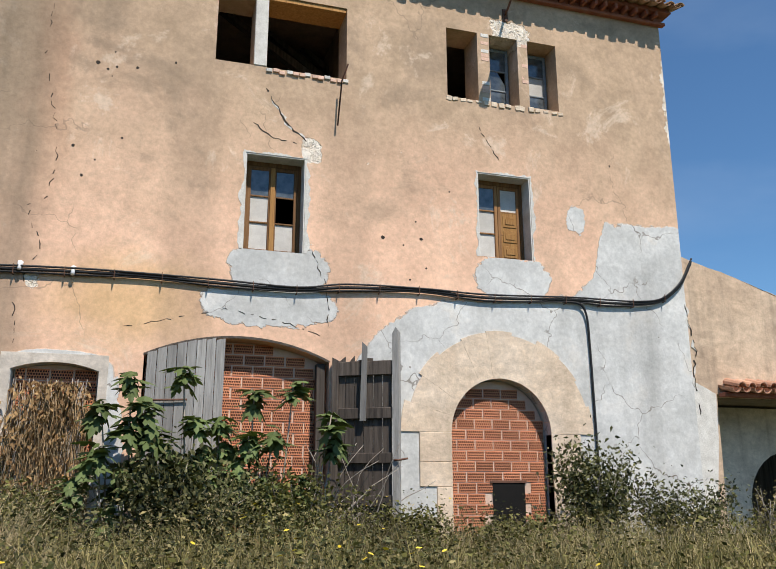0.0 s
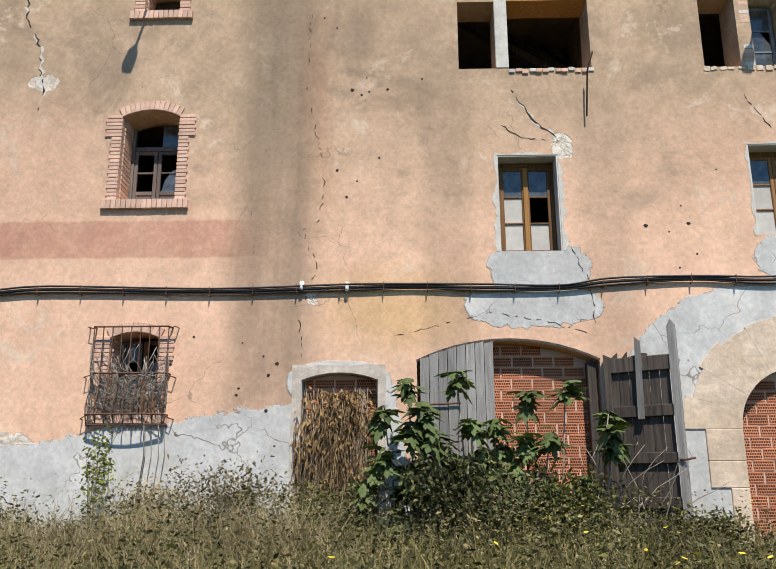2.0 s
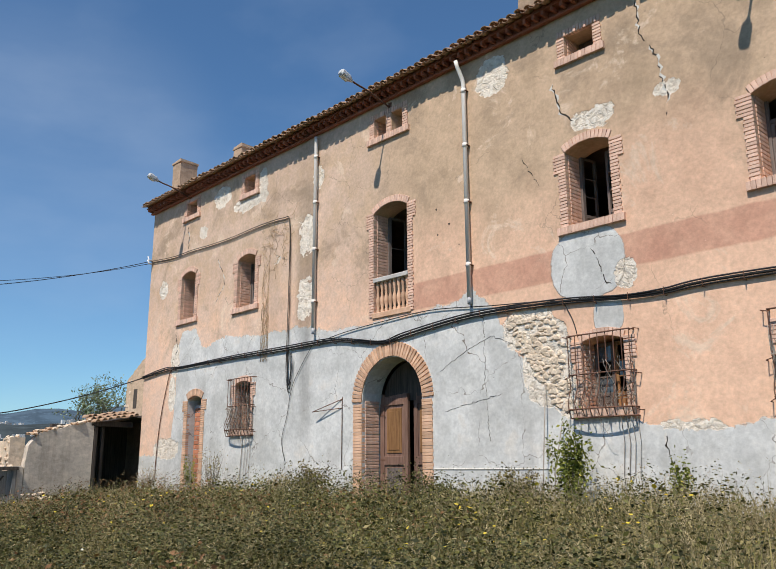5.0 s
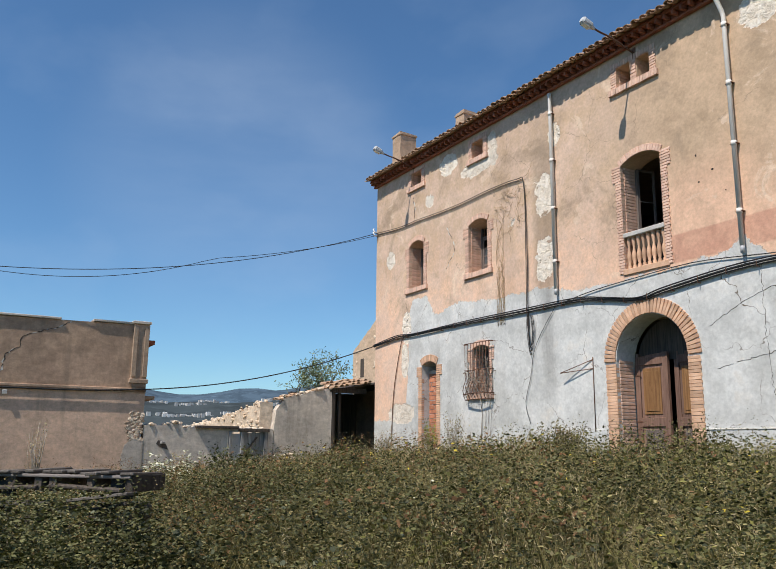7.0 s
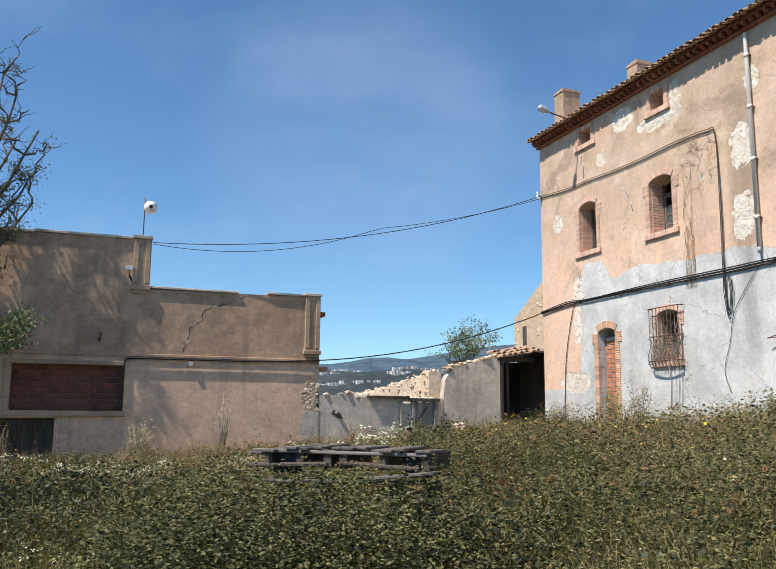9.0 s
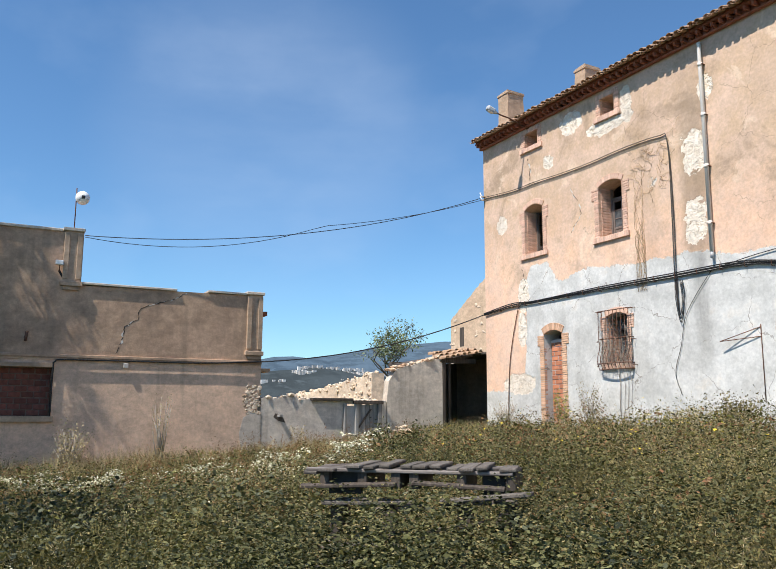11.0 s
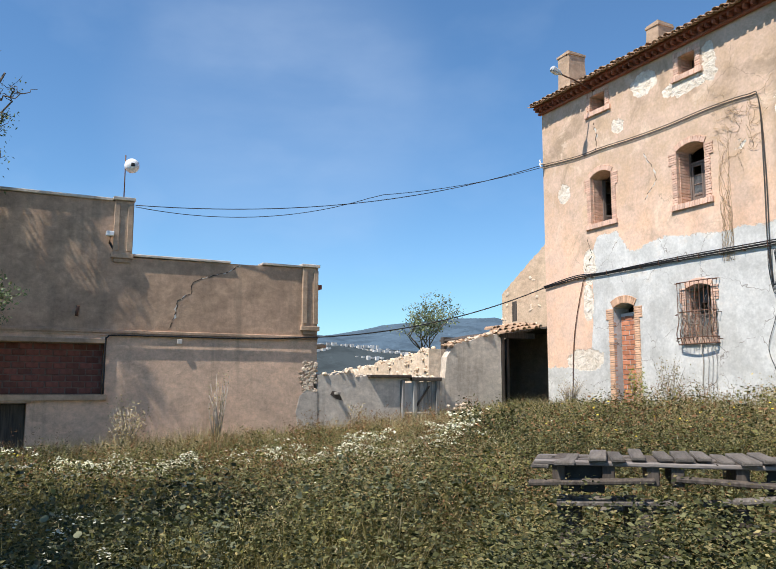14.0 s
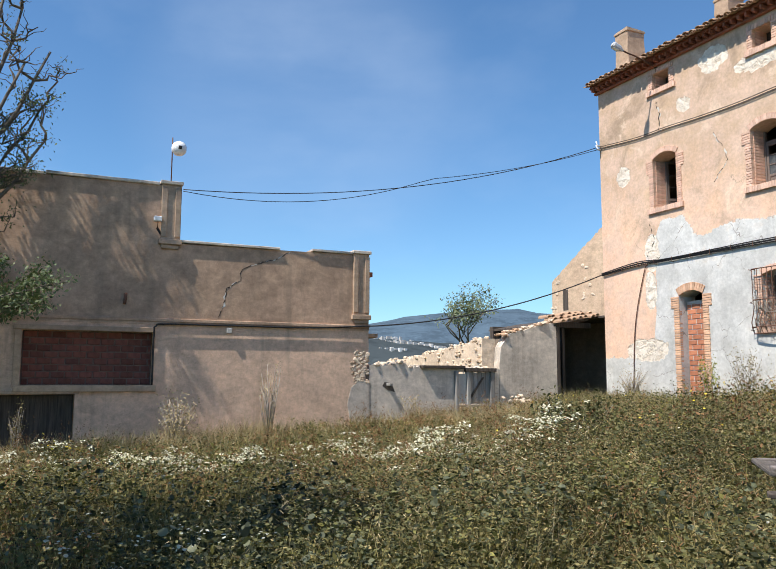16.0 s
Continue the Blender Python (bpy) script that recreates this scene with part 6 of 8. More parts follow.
globe = root("globe_lamp", (XW - 0.1, -1.38, 5.88), "white ball on a thin mast above the parapet", "lamp")
part("mast", tube([(0, 0, 0), (0, 0, 1.12)], 0.014, 6), M["iron"], globe)
b = bmesh.new()
bmesh.ops.create_icosphere(b, subdivisions=3, radius=0.18, matrix=Matrix.Translation((0.04, 0.15, 0.86)))
for f in b.faces:
    f.smooth = True
part("globe", b, M["white"], globe)
b = bmesh.new()
fill(b, 0.18, 0.225, 0.10, 0.2, 0.80, 0.90, 0.02)
part("socket", b, M["cable"], globe)
part("bracket", tube([(0, 0, 0.80), (0.03, 0.1, 0.84)], 0.014, 5), M["iron"], globe)
fl = root("floodlight", (XW, -1.68, 4.9), "small white floodlight on a bracket", "lamp")
part("lamp_head", box(0.08, 0.22, -0.10, 0.08, 0.0, 0.12, 0.015), M["white"], fl)
part("bracket", tube([(0.0, 0.0, -0.15), (0.1, 0.0, -0.12), (0.14, 0.0, 0.0)], 0.015, 5), M["iron"], fl)
part("cable_tail", tube(smooth([(0.02, 0, -0.12), (0.02, 0.12, -0.3), (0.02, 0.35, -0.5)]), 0.03, 5), M["cable"], fl)
vent = root("wall_vent", (XW, -2.3, 3.1), "short slanting iron peg in the shed wall", "peg")
part("peg", tube([(0.0, 0.0, 0.12), (0.06, -0.03, -0.12)], 0.035, 6), M["iron"], vent)

rod = root("iron_rod", (2.42, Y - 0.05, 7.15), "bent rusty iron rod hanging below the top opening", "rod")
part("rod", tube([(0.03, -0.3, 0.62), (-0.02, -0.1, 0.42), (-0.06, -0.03, -0.3)], 0.014, 5), M["iron"], rod)
brace = root("iron_brace", (-14.1, Y, 2.8), "thin triangular iron bracket beside the arched door", "bracket")
part("arm", tube([(-0.9, -0.15, 0.0), (0.0, 0.0, 0.25)], 0.010, 5), M["iron"], brace)
part("arm", tube([(-0.9, -0.15, 0.0), (0.0, 0.0, 0.05)], 0.010, 5), M["iron"], brace)
part("upright", tube([(0.0, -0.02, 0.3), (0.0, -0.02, -1.3)], 0.010, 5), M["iron"], brace)


# ---- cracks in the render ----
# colour of the shade inside cracks and pits
void = simple("crack_shadow", (0.03, 0.024, 0.018), (0.06, 0.045, 0.034), 12, vary=0.1)


def crack(pts, width, seed, y=Y - 0.004, gap=0.25):
    """A thin ragged fissure, its shade laid on as a dark strip, with a chipped pale lip."""
    rc = random.Random(seed)
    fine = []
    for (a, b), (c, d) in zip(pts, pts[1:]):
        n = max(2, int(math.hypot(c - a, d - b) / 0.06))
        for k in range(n):
            t = k / n
            fine.append((a + (c - a) * t + rc.uniform(-0.025, 0.025), b + (d - b) * t + rc.uniform(-0.015, 0.015)))
    fine.append(pts[-1])
    b = bmesh.new()
    prev = None
    for k, (x, z) in enumerate(fine):
        q = fine[min(k + 1, len(fine) - 1)]
        p = fine[max(k - 1, 0)]
        dx, dz = q[0] - p[0], q[1] - p[1]
        l = math.hypot(dx, dz) or 1
        w = width * rc.uniform(0.15, 1.0) * (0.2 if k in (0, len(fine) - 1) else 1)
        a_, b_ = b.verts.new((x - dz / l * w, 0, z + dx / l * w)), b.verts.new((x + dz / l * w, 0, z - dx / l * w))
        if prev and rc.random() > gap:
            b.faces.new((prev[0], prev[1], b_, a_))
        prev = (a_, b_)
    r = bmesh.ops.extrude_face_region(b, geom=b.faces[:])
    bmesh.ops.translate(b, vec=(0, 0.01, 0), verts=[v for v in r["geom"] if isinstance(v, bmesh.types.BMVert)])
    bmesh.ops.recalc_face_normals(b, faces=b.faces[:])
    ob = part("crack", b, void, wall_south)
    ob.location = (0, y - Y, 0)
    if width >= 0.012:
        lip = bmesh.new()
        for k in range(0, len(fine) - 3, 3):
            if rc.random() < 0.5:
                run_ = fine[k:k + 4]
                side_ = rc.choice((-1, 1))
                wd = [0.004] + [rc.uniform(1.0, 3.2) * width + 0.012 for _ in run_[1:-1]] + [0.004]
                slab([(p, q) for p, q in run_] + [(p + side_ * e_, q + rc.uniform(-0.01, 0.01)) for (p, q), e_ in list(zip(run_, wd))[::-1]], -0.0025, 0.003, lip)
        if lip.verts:
            part("chipped_lip", lip, M["whitewash"], ob, "pale chipped plaster along the crack").location = (0, Y - y, 0)
        else:
            lip.free()
    return ob


crack([(-6.38, 9.55), (-6.33, 8.74), (-6.08, 8.21), (-6.03, 7.83), (-5.93, 7.45), (-5.99, 7.1)], 0.017, 1)
crack([(-8.14, 8.45), (-8.0, 7.89), (-7.73, 7.6)], 0.016, 2)
crack([(1.27, 7.35), (1.55, 6.85), (1.95, 6.5)], 0.016, 3)
crack([(1.1, 6.75), (1.4, 6.55), (1.75, 6.5)], 0.010, 13)
crack([(-1.8, 8.9), (-1.83, 8.26), (-1.85, 7.46), (-1.57, 6.09), (-1.55, 5.69), (-1.63, 5.29), (-1.85, 5.12), (-1.64, 4.55), (-1.88, 3.93), (-1.84, 3.21)], 0.007, 4, gap=0.6)
crack([(-6.47, 2.05), (-6.45, 1.6)], 0.016, 5)
crack([(4.75, 7.2), (5.1, 6.65)], 0.010, 6)
crack([(-7.55, 5.2), (-7.4, 4.95), (-7.32, 4.55), (-7.05, 4.5)], 0.013, 7)
crack([(-0.5, 3.55), (0.1, 3.7), (0.8, 3.88), (1.6, 3.75), (2.3, 3.55)], 0.006, 8, gap=0.5)
crack([(-8.9, 7.25), (-8.75, 6.95), (-8.6, 6.7), (-8.5, 6.5)], 0.010, 9)
crack([(8.44, 4.45), (8.5, 4.05), (8.58, 3.65), (8.5, 3.3), (8.55, 2.6)], 0.014, 10)
crack([(-11.1, 3.4), (-10.5, 3.7), (-9.8, 3.95), (-9.3, 3.75)], 0.0045, 11, gap=0.03)
crack([(-11.0, 2.6), (-10.2, 2.75), (-9.6, 2.85)], 0.005, 12, gap=0.03)
crack([(-9.95, 4.4), (-9.97, 3.2), (-9.9, 2.0)], 0.0045, 14, gap=0.03)
crack([(2.0, 4.85), (2.25, 4.3), (2.3, 3.7)], 0.010, 15)
crack([(-19.7, 7.4), (-19.4, 6.9), (-19.3, 6.6), (-19.8, 6.1)], 0.012, 16)
crack([(-21.6, 8.85), (-21.45, 8.4), (-21.5, 7.95)], 0.02, 17)
crack([(-21.95, 5.5), (-21.8, 5.0), (-22.1, 4.6)], 0.02, 18)
wc = [(1.55, 4.45), (1.25, 4.25), (0.75, 4.1), (0.35, 3.95), (0.3, 3.65), (0.0, 3.45), (-0.05, 3.1), (-0.2, 2.75)]
c_ = crack(wc, 0.015, 19)
c_.parent = wl_
c_.matrix_basis = Matrix.Translation((XW + 0.004, 0, 0)) @ Matrix.Rotation(math.pi / 2, 4, "Z")
# low plinth east of the arched door, with its pale upper edge
part("plinth", box(-11.28, -8.62, -0.022, 0.0, BASE, 1.50, 0.006), M["facade"], wall_south)
part("plinth_edge", box(-11.3, -8.6, -0.035, 0.0, 1.502, 1.53, 0.008), M["whitewash"], wall_south, "thin pale edge of the plinth")
part("plinth", box(-15.6, -13.78, -0.022, 0.0, BASE, 1.55, 0.006), M["facade"], wall_south)
for x_, lean_, top_ in ((-8.62, 0.03, 2.95), (-8.42, 0.14, 2.3)):
    cane = root("cane", (x_, Y - 0.25, 0.6), "thin dry cane standing against the wall", "cane", "canes against the wall")
    part("stalk", tube([(0, 0, -0.1), (lean_ * 0.4, 0.05, 0.9), (lean_, 0.2, top_ - 0.6)], 0.014, 5, 0.6), M["dry_vine"], cane)
# rows of small shot-like holes, dark discs for the shade in them
rh = random.Random(8)
for k in range(34):
    x, z = rh.choice(((-2.6, 3.2), (-2.4, 2.9), (-1.3, 6.4), (-0.7, 7.3), (-1.5, 7.9), (3.6, 5.2), (7.3, 6.6), (-3.4, 3.3), (-10.9, 6.2)))
    x, z = x + rh.gauss(0, 0.35), z + rh.gauss(0, 0.4)
    if any(inside((x, z), h_) for h_ in holes):
        continue
    s = rh.uniform(0.012, 0.03)
    part("pit", slab([(x + s * math.cos(t) * rh.uniform(0.7, 1.3), z + s * math.sin(t) * rh.uniform(0.7, 1.2)) for t in (0, 1, 2, 3, 4, 5)], -0.004, 0.004), void, wall_south)


# ---- exposed rubble in the worn patch beside the barred window ----
rr = random.Random(11)
worn = [(-9.45, 4.25), (-8.9, 4.2), (-8.45, 4.15), (-8.2, 3.6), (-8.12, 2.45), (-8.45, 2.6), (-8.75, 3.0), (-9.05, 3.5), (-9.3, 3.9)]
cnt = 0
while cnt < 240:
    x, z = rr.uniform(-9.5, -8.05), rr.uniform(2.4, 4.3)
    if not inside((x, z), worn):
        continue
    piece(wall_south, "stone", M["rubble"], (x, 0.0, z), (rr.choice((0.07, 0.10, 0.13, 0.17)), 0.05, rr.choice((0.06, 0.08, 0.11))), rr.uniform(-0.4, 0.4), 0.012, jitter=0.006)
    cnt += 1


# ---- the wooden gate leaves ----
gl = root("gate_leaf", (-0.18, Y - 0.05, 0.6), "weathered silver-grey plank gate leaf, closed against the gateway", "gate", "leaves of the old gate")
n = 8
for k in range(n):
    x0_, x1_ = k * 1.02 / n + 0.004, (k + 1) * 1.02 / n - 0.004
    zt = 2.60 + 0.25 * math.sin(min(1, (k + 0.8) / n) * math.pi / 2)
    part("board", slab([(x0_, -0.1), (x1_, -0.1), (x1_, zt + 0.01 + rr.uniform(-0.01, 0.01)), (x0_, zt - 0.02)], rr.uniform(-0.004, 0.004), 0.035), M["old_wood"], gl)
for z in (0.5, 1.95):
    part("ledge", box(0.0, 1.0, 0.036, 0.08, z, z + 0.14, 0.006), M["old_wood"], gl)
part("bolt_bar", tube([(0.05, -0.04, 1.98), (0.55, -0.04, 2.0)], 0.014, 5), M["iron"], gl, "rusty sliding bolt")
gr = root("gate_leaf", (2.36, Y - 0.06, 0.6), "dark rotten plank gate leaf, swung open and leaning outwards", "gate", "leaves of the old gate")
gr.rotation_euler = (0, 0, radians(-32))
for k in range(6):
    x0_ = 0.05 + k * 0.135
    part("board", slab([(x0_, -0.2), (x0_ + 0.125, -0.2), (x0_ + 0.125, 2.62 + rr.uniform(-0.25, 0.05)), (x0_, 2.6 + rr.uniform(-0.15, 0.05))], 0.0, 0.03), M["dark_wood"], gr)
for z, hgt in ((0.18, 0.11), (0.62, 0.14), (1.18, 0.14), (1.78, 0.15), (2.38, 0.20)):
    part("ledge", box(0.0, 0.92, -0.05, -0.002, z, z + hgt, 0.008), M["dark_wood"], gr)
part("stile", slab([(0.88, -0.25), (0.97, -0.25), (0.97, 2.98), (0.93, 3.04), (0.88, 2.95)], -0.07, 0.05), M["old_wood"], gr, "silver-grey weathered outer stile")
part("stile", slab([(0.0, -0.25), (0.09, -0.25), (0.09, 2.6), (0.0, 2.65)], -0.06, 0.04), M["dark_wood"], gr)
part("board", slab([(0.42, 1.75), (0.50, 1.75), (0.52, 2.78), (0.45, 2.85)], -0.09, -0.052), M["old_wood"], gr)
part("latch", tube([(0.90, -0.08, 1.22), (0.98, -0.10, 1.22), (1.10, -0.1, 1.24)], 0.014, 5), M["iron"], gr)


# ---- the rotting timber stack in the meadow ----
TX, TY, TZ = -8.40, -0.64, 0.96
st = root("timber_stack", (TX, TY, ground_height(TX, TY)), "collapsing stack of grey weathered pallets overgrown by weeds", "pallet stack")
st.rotation_euler, st.scale = (0, 0, radians(-42)), (0.85, 0.74, 1.0)
g0 = ground_height(TX, TY)
top = TZ - g0
yy = -0.92
while yy < 1.0:
    wd = rr.choice((0.10, 0.13, 0.15, 0.19))
    p = part("deck_board", box(-0.38 + rr.uniform(-0.05, 0.06), 0.25 + rr.uniform(-0.06, 0.06), 0, wd, -0.024, 0.0, 0.006), M["plank"], st)
    p.location, p.rotation_euler = (0, yy, top + rr.uniform(-0.012, 0.01) - (0.03 if yy < -0.7 else 0)), (rr.uniform(-0.03, 0.03), rr.uniform(-0.02, 0.02), rr.uniform(-0.06, 0.06))
    yy += wd + rr.choice((0.02, 0.03, 0.05, 0.09))
for xx in (-0.30, -0.06, 0.19):
    p = part("stringer", box(xx - 0.05, xx + 0.05, -0.9, 1.0, -0.05, -0.026, 0.005), M["plank_y"], st)
    p.location, p.rotation_euler = (0, 0, top), (rr.uniform(-0.015, 0.015), 0, 0)
for yy in (-0.72, -0.36, -0.05, 0.12, 0.55, 0.98):
    p = part("bearer", box(-0.36, 0.22, -0.045, 0.045, -0.15, -0.026, 0.006), M["dark_wood"], st)
    p.location = (0, yy, top)
# black panels fill in the shade below the deck
for yy, w in ((-0.55, 0.32), (0.85, 0.26)):
    part("crate_side", box(0.10, 0.14, yy - w / 2, yy + w / 2, top - 0.2, top - 0.03, 0.004), M["cable"], st, "black panel standing for the shade under the boards")
for y0, y1, x0_, dz, tilt, yaw in ((-0.75, 0.1, 0.15, -0.23, 0.02, 0.05), (-0.7, -0.1, -0.1, -0.25, 0.0, -0.03), (0.45, 1.25, 0.22, -0.24, 0.09, -0.2), (0.3, 1.0, -0.05, -0.26, 0.03, 0.05)):
    p = part("lower_board", box(x0_ - 0.07, x0_ + 0.07, y0, y1, -0.024, 0.0, 0.005), M["plank"], st)
    p.location, p.rotation_euler = (0, 0, top + dz), (tilt, 0, yaw)
for yy, xx, hh in ((-0.7, -0.22, 0.26), (-0.62, 0.1, 0.28), (-0.2, -0.1, 0.24), (-0.12, 0.14, 0.30), (0.5, -0.2, 0.26), (0.56, 0.08, 0.27), (0.95, -0.1, 0.25), (0.9, 0.12, 0.3)):
    part("block", box(xx - 0.07, xx + 0.07, yy - 0.06, yy + 0.06, -0.05, top - hh, 0.012), M["dark_wood"], st)
for k in range(9):
    p = part("broken_board", box(-0.055, 0.055, -rr.uniform(0.2, 0.42), rr.uniform(0.15, 0.42), -0.011, 0.011, 0.004), M["plank"] if k % 3 == 0 else M["dark_wood"], st, "broken half-rotten board")
    p.location = (rr.uniform(-0.25, 0.22), rr.uniform(-0.6, 0.8), top - 0.32 - 0.075 * k * rr.uniform(0.8, 1.1))
    p.rotation_euler = (rr.uniform(-0.16, 0.16), rr.uniform(-0.3, 0.3), rr.uniform(-0.5, 0.5))
for y0, y1, x0_, dz, yaw, lift in ((-0.95, -0.05, 0.29, -0.075, 0.04, 0.03), (0.12, 0.95, 0.29, -0.06, -0.05, -0.03)):
    p = part("edge_board", box(x0_ - 0.03, x0_ + 0.03, y0, y1, -0.012, 0.012, 0.005), M["dark_wood"], st)
    p.location, p.rotation_euler = (-0.06, 0, top + dz), (lift, 0.15, yaw)
for y0, y1, x0_, dz, tilt, yaw in ((-1.0, -0.35, 0.4, -0.46, 0.12, 0.3), (-0.7, 0.15, 0.32, -0.47, 0.03, -0.1)):
    p = part("loose_board", box(x0_ - 0.07, x0_ + 0.07, y0, y1, -0.024, 0.0, 0.005), M["plank"], st)
    p.location, p.rotation_euler = (0, 0, top + dz), (tilt, 0.1, yaw)


# ---- plants ----
rng = np.random.default_rng(7)


def leaf_mat(name, dark, light, vary=0.45, gloss=0.5):
    n = Nodes(name)
    r = n.island()
    col = n.mix(r, dark, light)
    col = n.mix(1.0, col, n.ramp(n.noise(0.9, 4, 0.6, n.world()), [(0.3, 0.5), (0.7, 1.3)]), "MULTIPLY")
    n.done(col, gloss + 0.1, spec=0.2)
    tr = n.add("ShaderNodeBsdfTranslucent")
    n.put(n.mix(1.0, col, (0.9, 1.0, 0.45), "MULTIPLY"), tr.inputs["Color"])
    ms = n.add("ShaderNodeMixShader")
    ms.inputs[0].default_value = 0.14
    n.link(n.b.outputs[0], ms.inputs[1])
    n.link(tr.outputs[0], ms.inputs[2])
    n.link(ms.outputs[0], n.out.inputs[0])
    return n.m


L = {
    "green": leaf_mat("weed_leaf", (0.018, 0.024, 0.006), (0.225, 0.21, 0.062)),
    "olive": leaf_mat("olive_weed_leaf", (0.07, 0.056, 0.024), (0.36, 0.295, 0.13)),
    "dark": leaf_mat("bush_leaf", (0.014, 0.021, 0.009), (0.185, 0.18, 0.073)),
    "broad": leaf_mat("mallow_leaf", (0.035, 0.044, 0.026), (0.20, 0.21, 0.125)),
    "lime": leaf_mat("yellow_green_leaf", (0.09, 0.12, 0.02), (0.33, 0.34, 0.07)),
    "fig": leaf_mat("fig_leaf", (0.04, 0.07, 0.022), (0.17, 0.215, 0.075)),
    "grass": leaf_mat("meadow_grass", (0.08, 0.074, 0.026), (0.38, 0.32, 0.13)),
    "dry": leaf_mat("dry_grass", (0.30, 0.24, 0.13), (0.56, 0.46, 0.28), gloss=0.8),
    "brown": leaf_mat("withered_leaf", (0.22, 0.12, 0.055), (0.52, 0.34, 0.16), gloss=0.8),
    "rust": leaf_mat("rusty_dock", (0.20, 0.10, 0.05), (0.30, 0.17, 0.085), gloss=0.8),
    "white": leaf_mat("daisy_petal", (0.60, 0.58, 0.44), (0.78, 0.76, 0.60), gloss=0.8),
    "yellow": leaf_mat("yellow_petal", (0.62, 0.45, 0.03), (0.78, 0.62, 0.08), gloss=0.8),
    "pale_tree": leaf_mat("pale_tree_leaf", (0.14, 0.17, 0.08), (0.32, 0.36, 0.21)),
    "tree": leaf_mat("tree_leaf", (0.07, 0.10, 0.04), (0.19, 0.23, 0.11)),
}
DIAMOND = np.array(((0, 0), (0.42, 0.24), (1, 0), (0.42, -0.24)))
SLIM = np.array(((0, 0.05), (0.5, 0.045), (1, 0.0), (0.5, -0.045), (0, -0.05)))
ROUND = np.array(((0, 0), (0.2, 0.42), (0.62, 0.5), (1, 0.18), (1, -0.18), (0.62, -0.5), (0.2, -0.42)))
DISC = np.array([(0.5 + 0.5 * math.cos(a), 0.5 * math.sin(a)) for a in np.arange(6) * math.pi / 3])


def unit(v):
    return v / np.maximum(np.linalg.norm(v, axis=1, keepdims=True), 1e-6)


def leaves(name, pos, way, size, shape, mat, flat=0.0, parent=None):
    """Many flat leaves in one mesh: each lies along its way, from its foot."""
    n, k = len(pos), len(shape)
    way = unit(way)
    side = unit(np.cross(way, unit(rng.normal(size=(n, 3)) * (1 - flat) + np.array((0, 0, 1.0)) * (flat + 0.15))))
    sz = np.asarray(size).reshape(-1, 1, 1)
    vs = pos[:, None, :] + sz * (shape[None, :, :1] * way[:, None, :] + shape[None, :, 1:] * side[:, None, :])
    bend = (shape[:, 0] ** 2)[None, :, None] * sz * np.array((0, 0, -0.18))
    vs = (vs + bend).reshape(-1, 3)
    me = bpy.data.meshes.new(name)
    me.vertices.add(n * k)
    me.vertices.foreach_set("co", vs.astype(np.float32).ravel())
    me.loops.add(n * k)
    me.loops.foreach_set("vertex_index", np.arange(n * k, dtype=np.int32))
    me.polygons.add(n)
    me.polygons.foreach_set("loop_start", np.arange(0, n * k, k, dtype=np.int32))
    me.update(calc_edges=True)
    me.materials.append(mat)
    ob = new(name, me)
    ob.parent = parent
    return ob


def bumps(x, y, s, seed):
    """Cheap smooth noise between 0 and 1 over many places."""
    r = np.random.default_rng(seed)
    v = 0
    for k in range(7):
        a, ph = r.uniform(0, 2 * math.pi), r.uniform(0, 2 * math.pi)
        f = s * r.uniform(0.6, 1.9)
        v = v + np.sin(f * (x * math.cos(a) + y * math.sin(a)) + ph)
    return 0.5 + 0.5 * np.tanh(v / 2.6)


GX, GY = np.arange(-26, 14, 0.4), np.arange(-10, 12, 0.4)
GZ = np.array([[ground_height(x, y) for x in GX] for y in GY])


def ground_at(x, y):
    fx, fy = np.clip((x + 26) / 0.4, 0, len(GX) - 1.01), np.clip((y + 10) / 0.4, 0, len(GY) - 1.01)
    i, j = fx.astype(int), fy.astype(int)
    u, v = fx - i, fy - j
    return GZ[j, i] * (1 - u) * (1 - v) + GZ[j, i + 1] * u * (1 - v) + GZ[j + 1, i] * (1 - u) * v + GZ[j + 1, i + 1] * u * v


TRACK = ((-0.1, 0.0), (-0.5, 0.1), (-0.6, -0.5), (-1.85, -1.75), (-3.5, -3.2), (-4.9, -3.95), (-6.3, -4.45))


def low_cap(x, y):
    """Weeds stay lower close to the trodden line."""
    d = np.full(len(x), 99.0)
    for (ax, ay), (bx, by) in zip(TRACK, TRACK[1:]):
        t = np.clip(((x - ax) * (bx - ax) + (y - ay) * (by - ay)) / ((bx - ax) ** 2 + (by - ay) ** 2), 0, 1)
        d = np.minimum(d, np.hypot(x - ax - t * (bx - ax), y - ay - t * (by - ay)))
    return np.clip(0.3 + 0.13 * d, 0.3, 0.95)


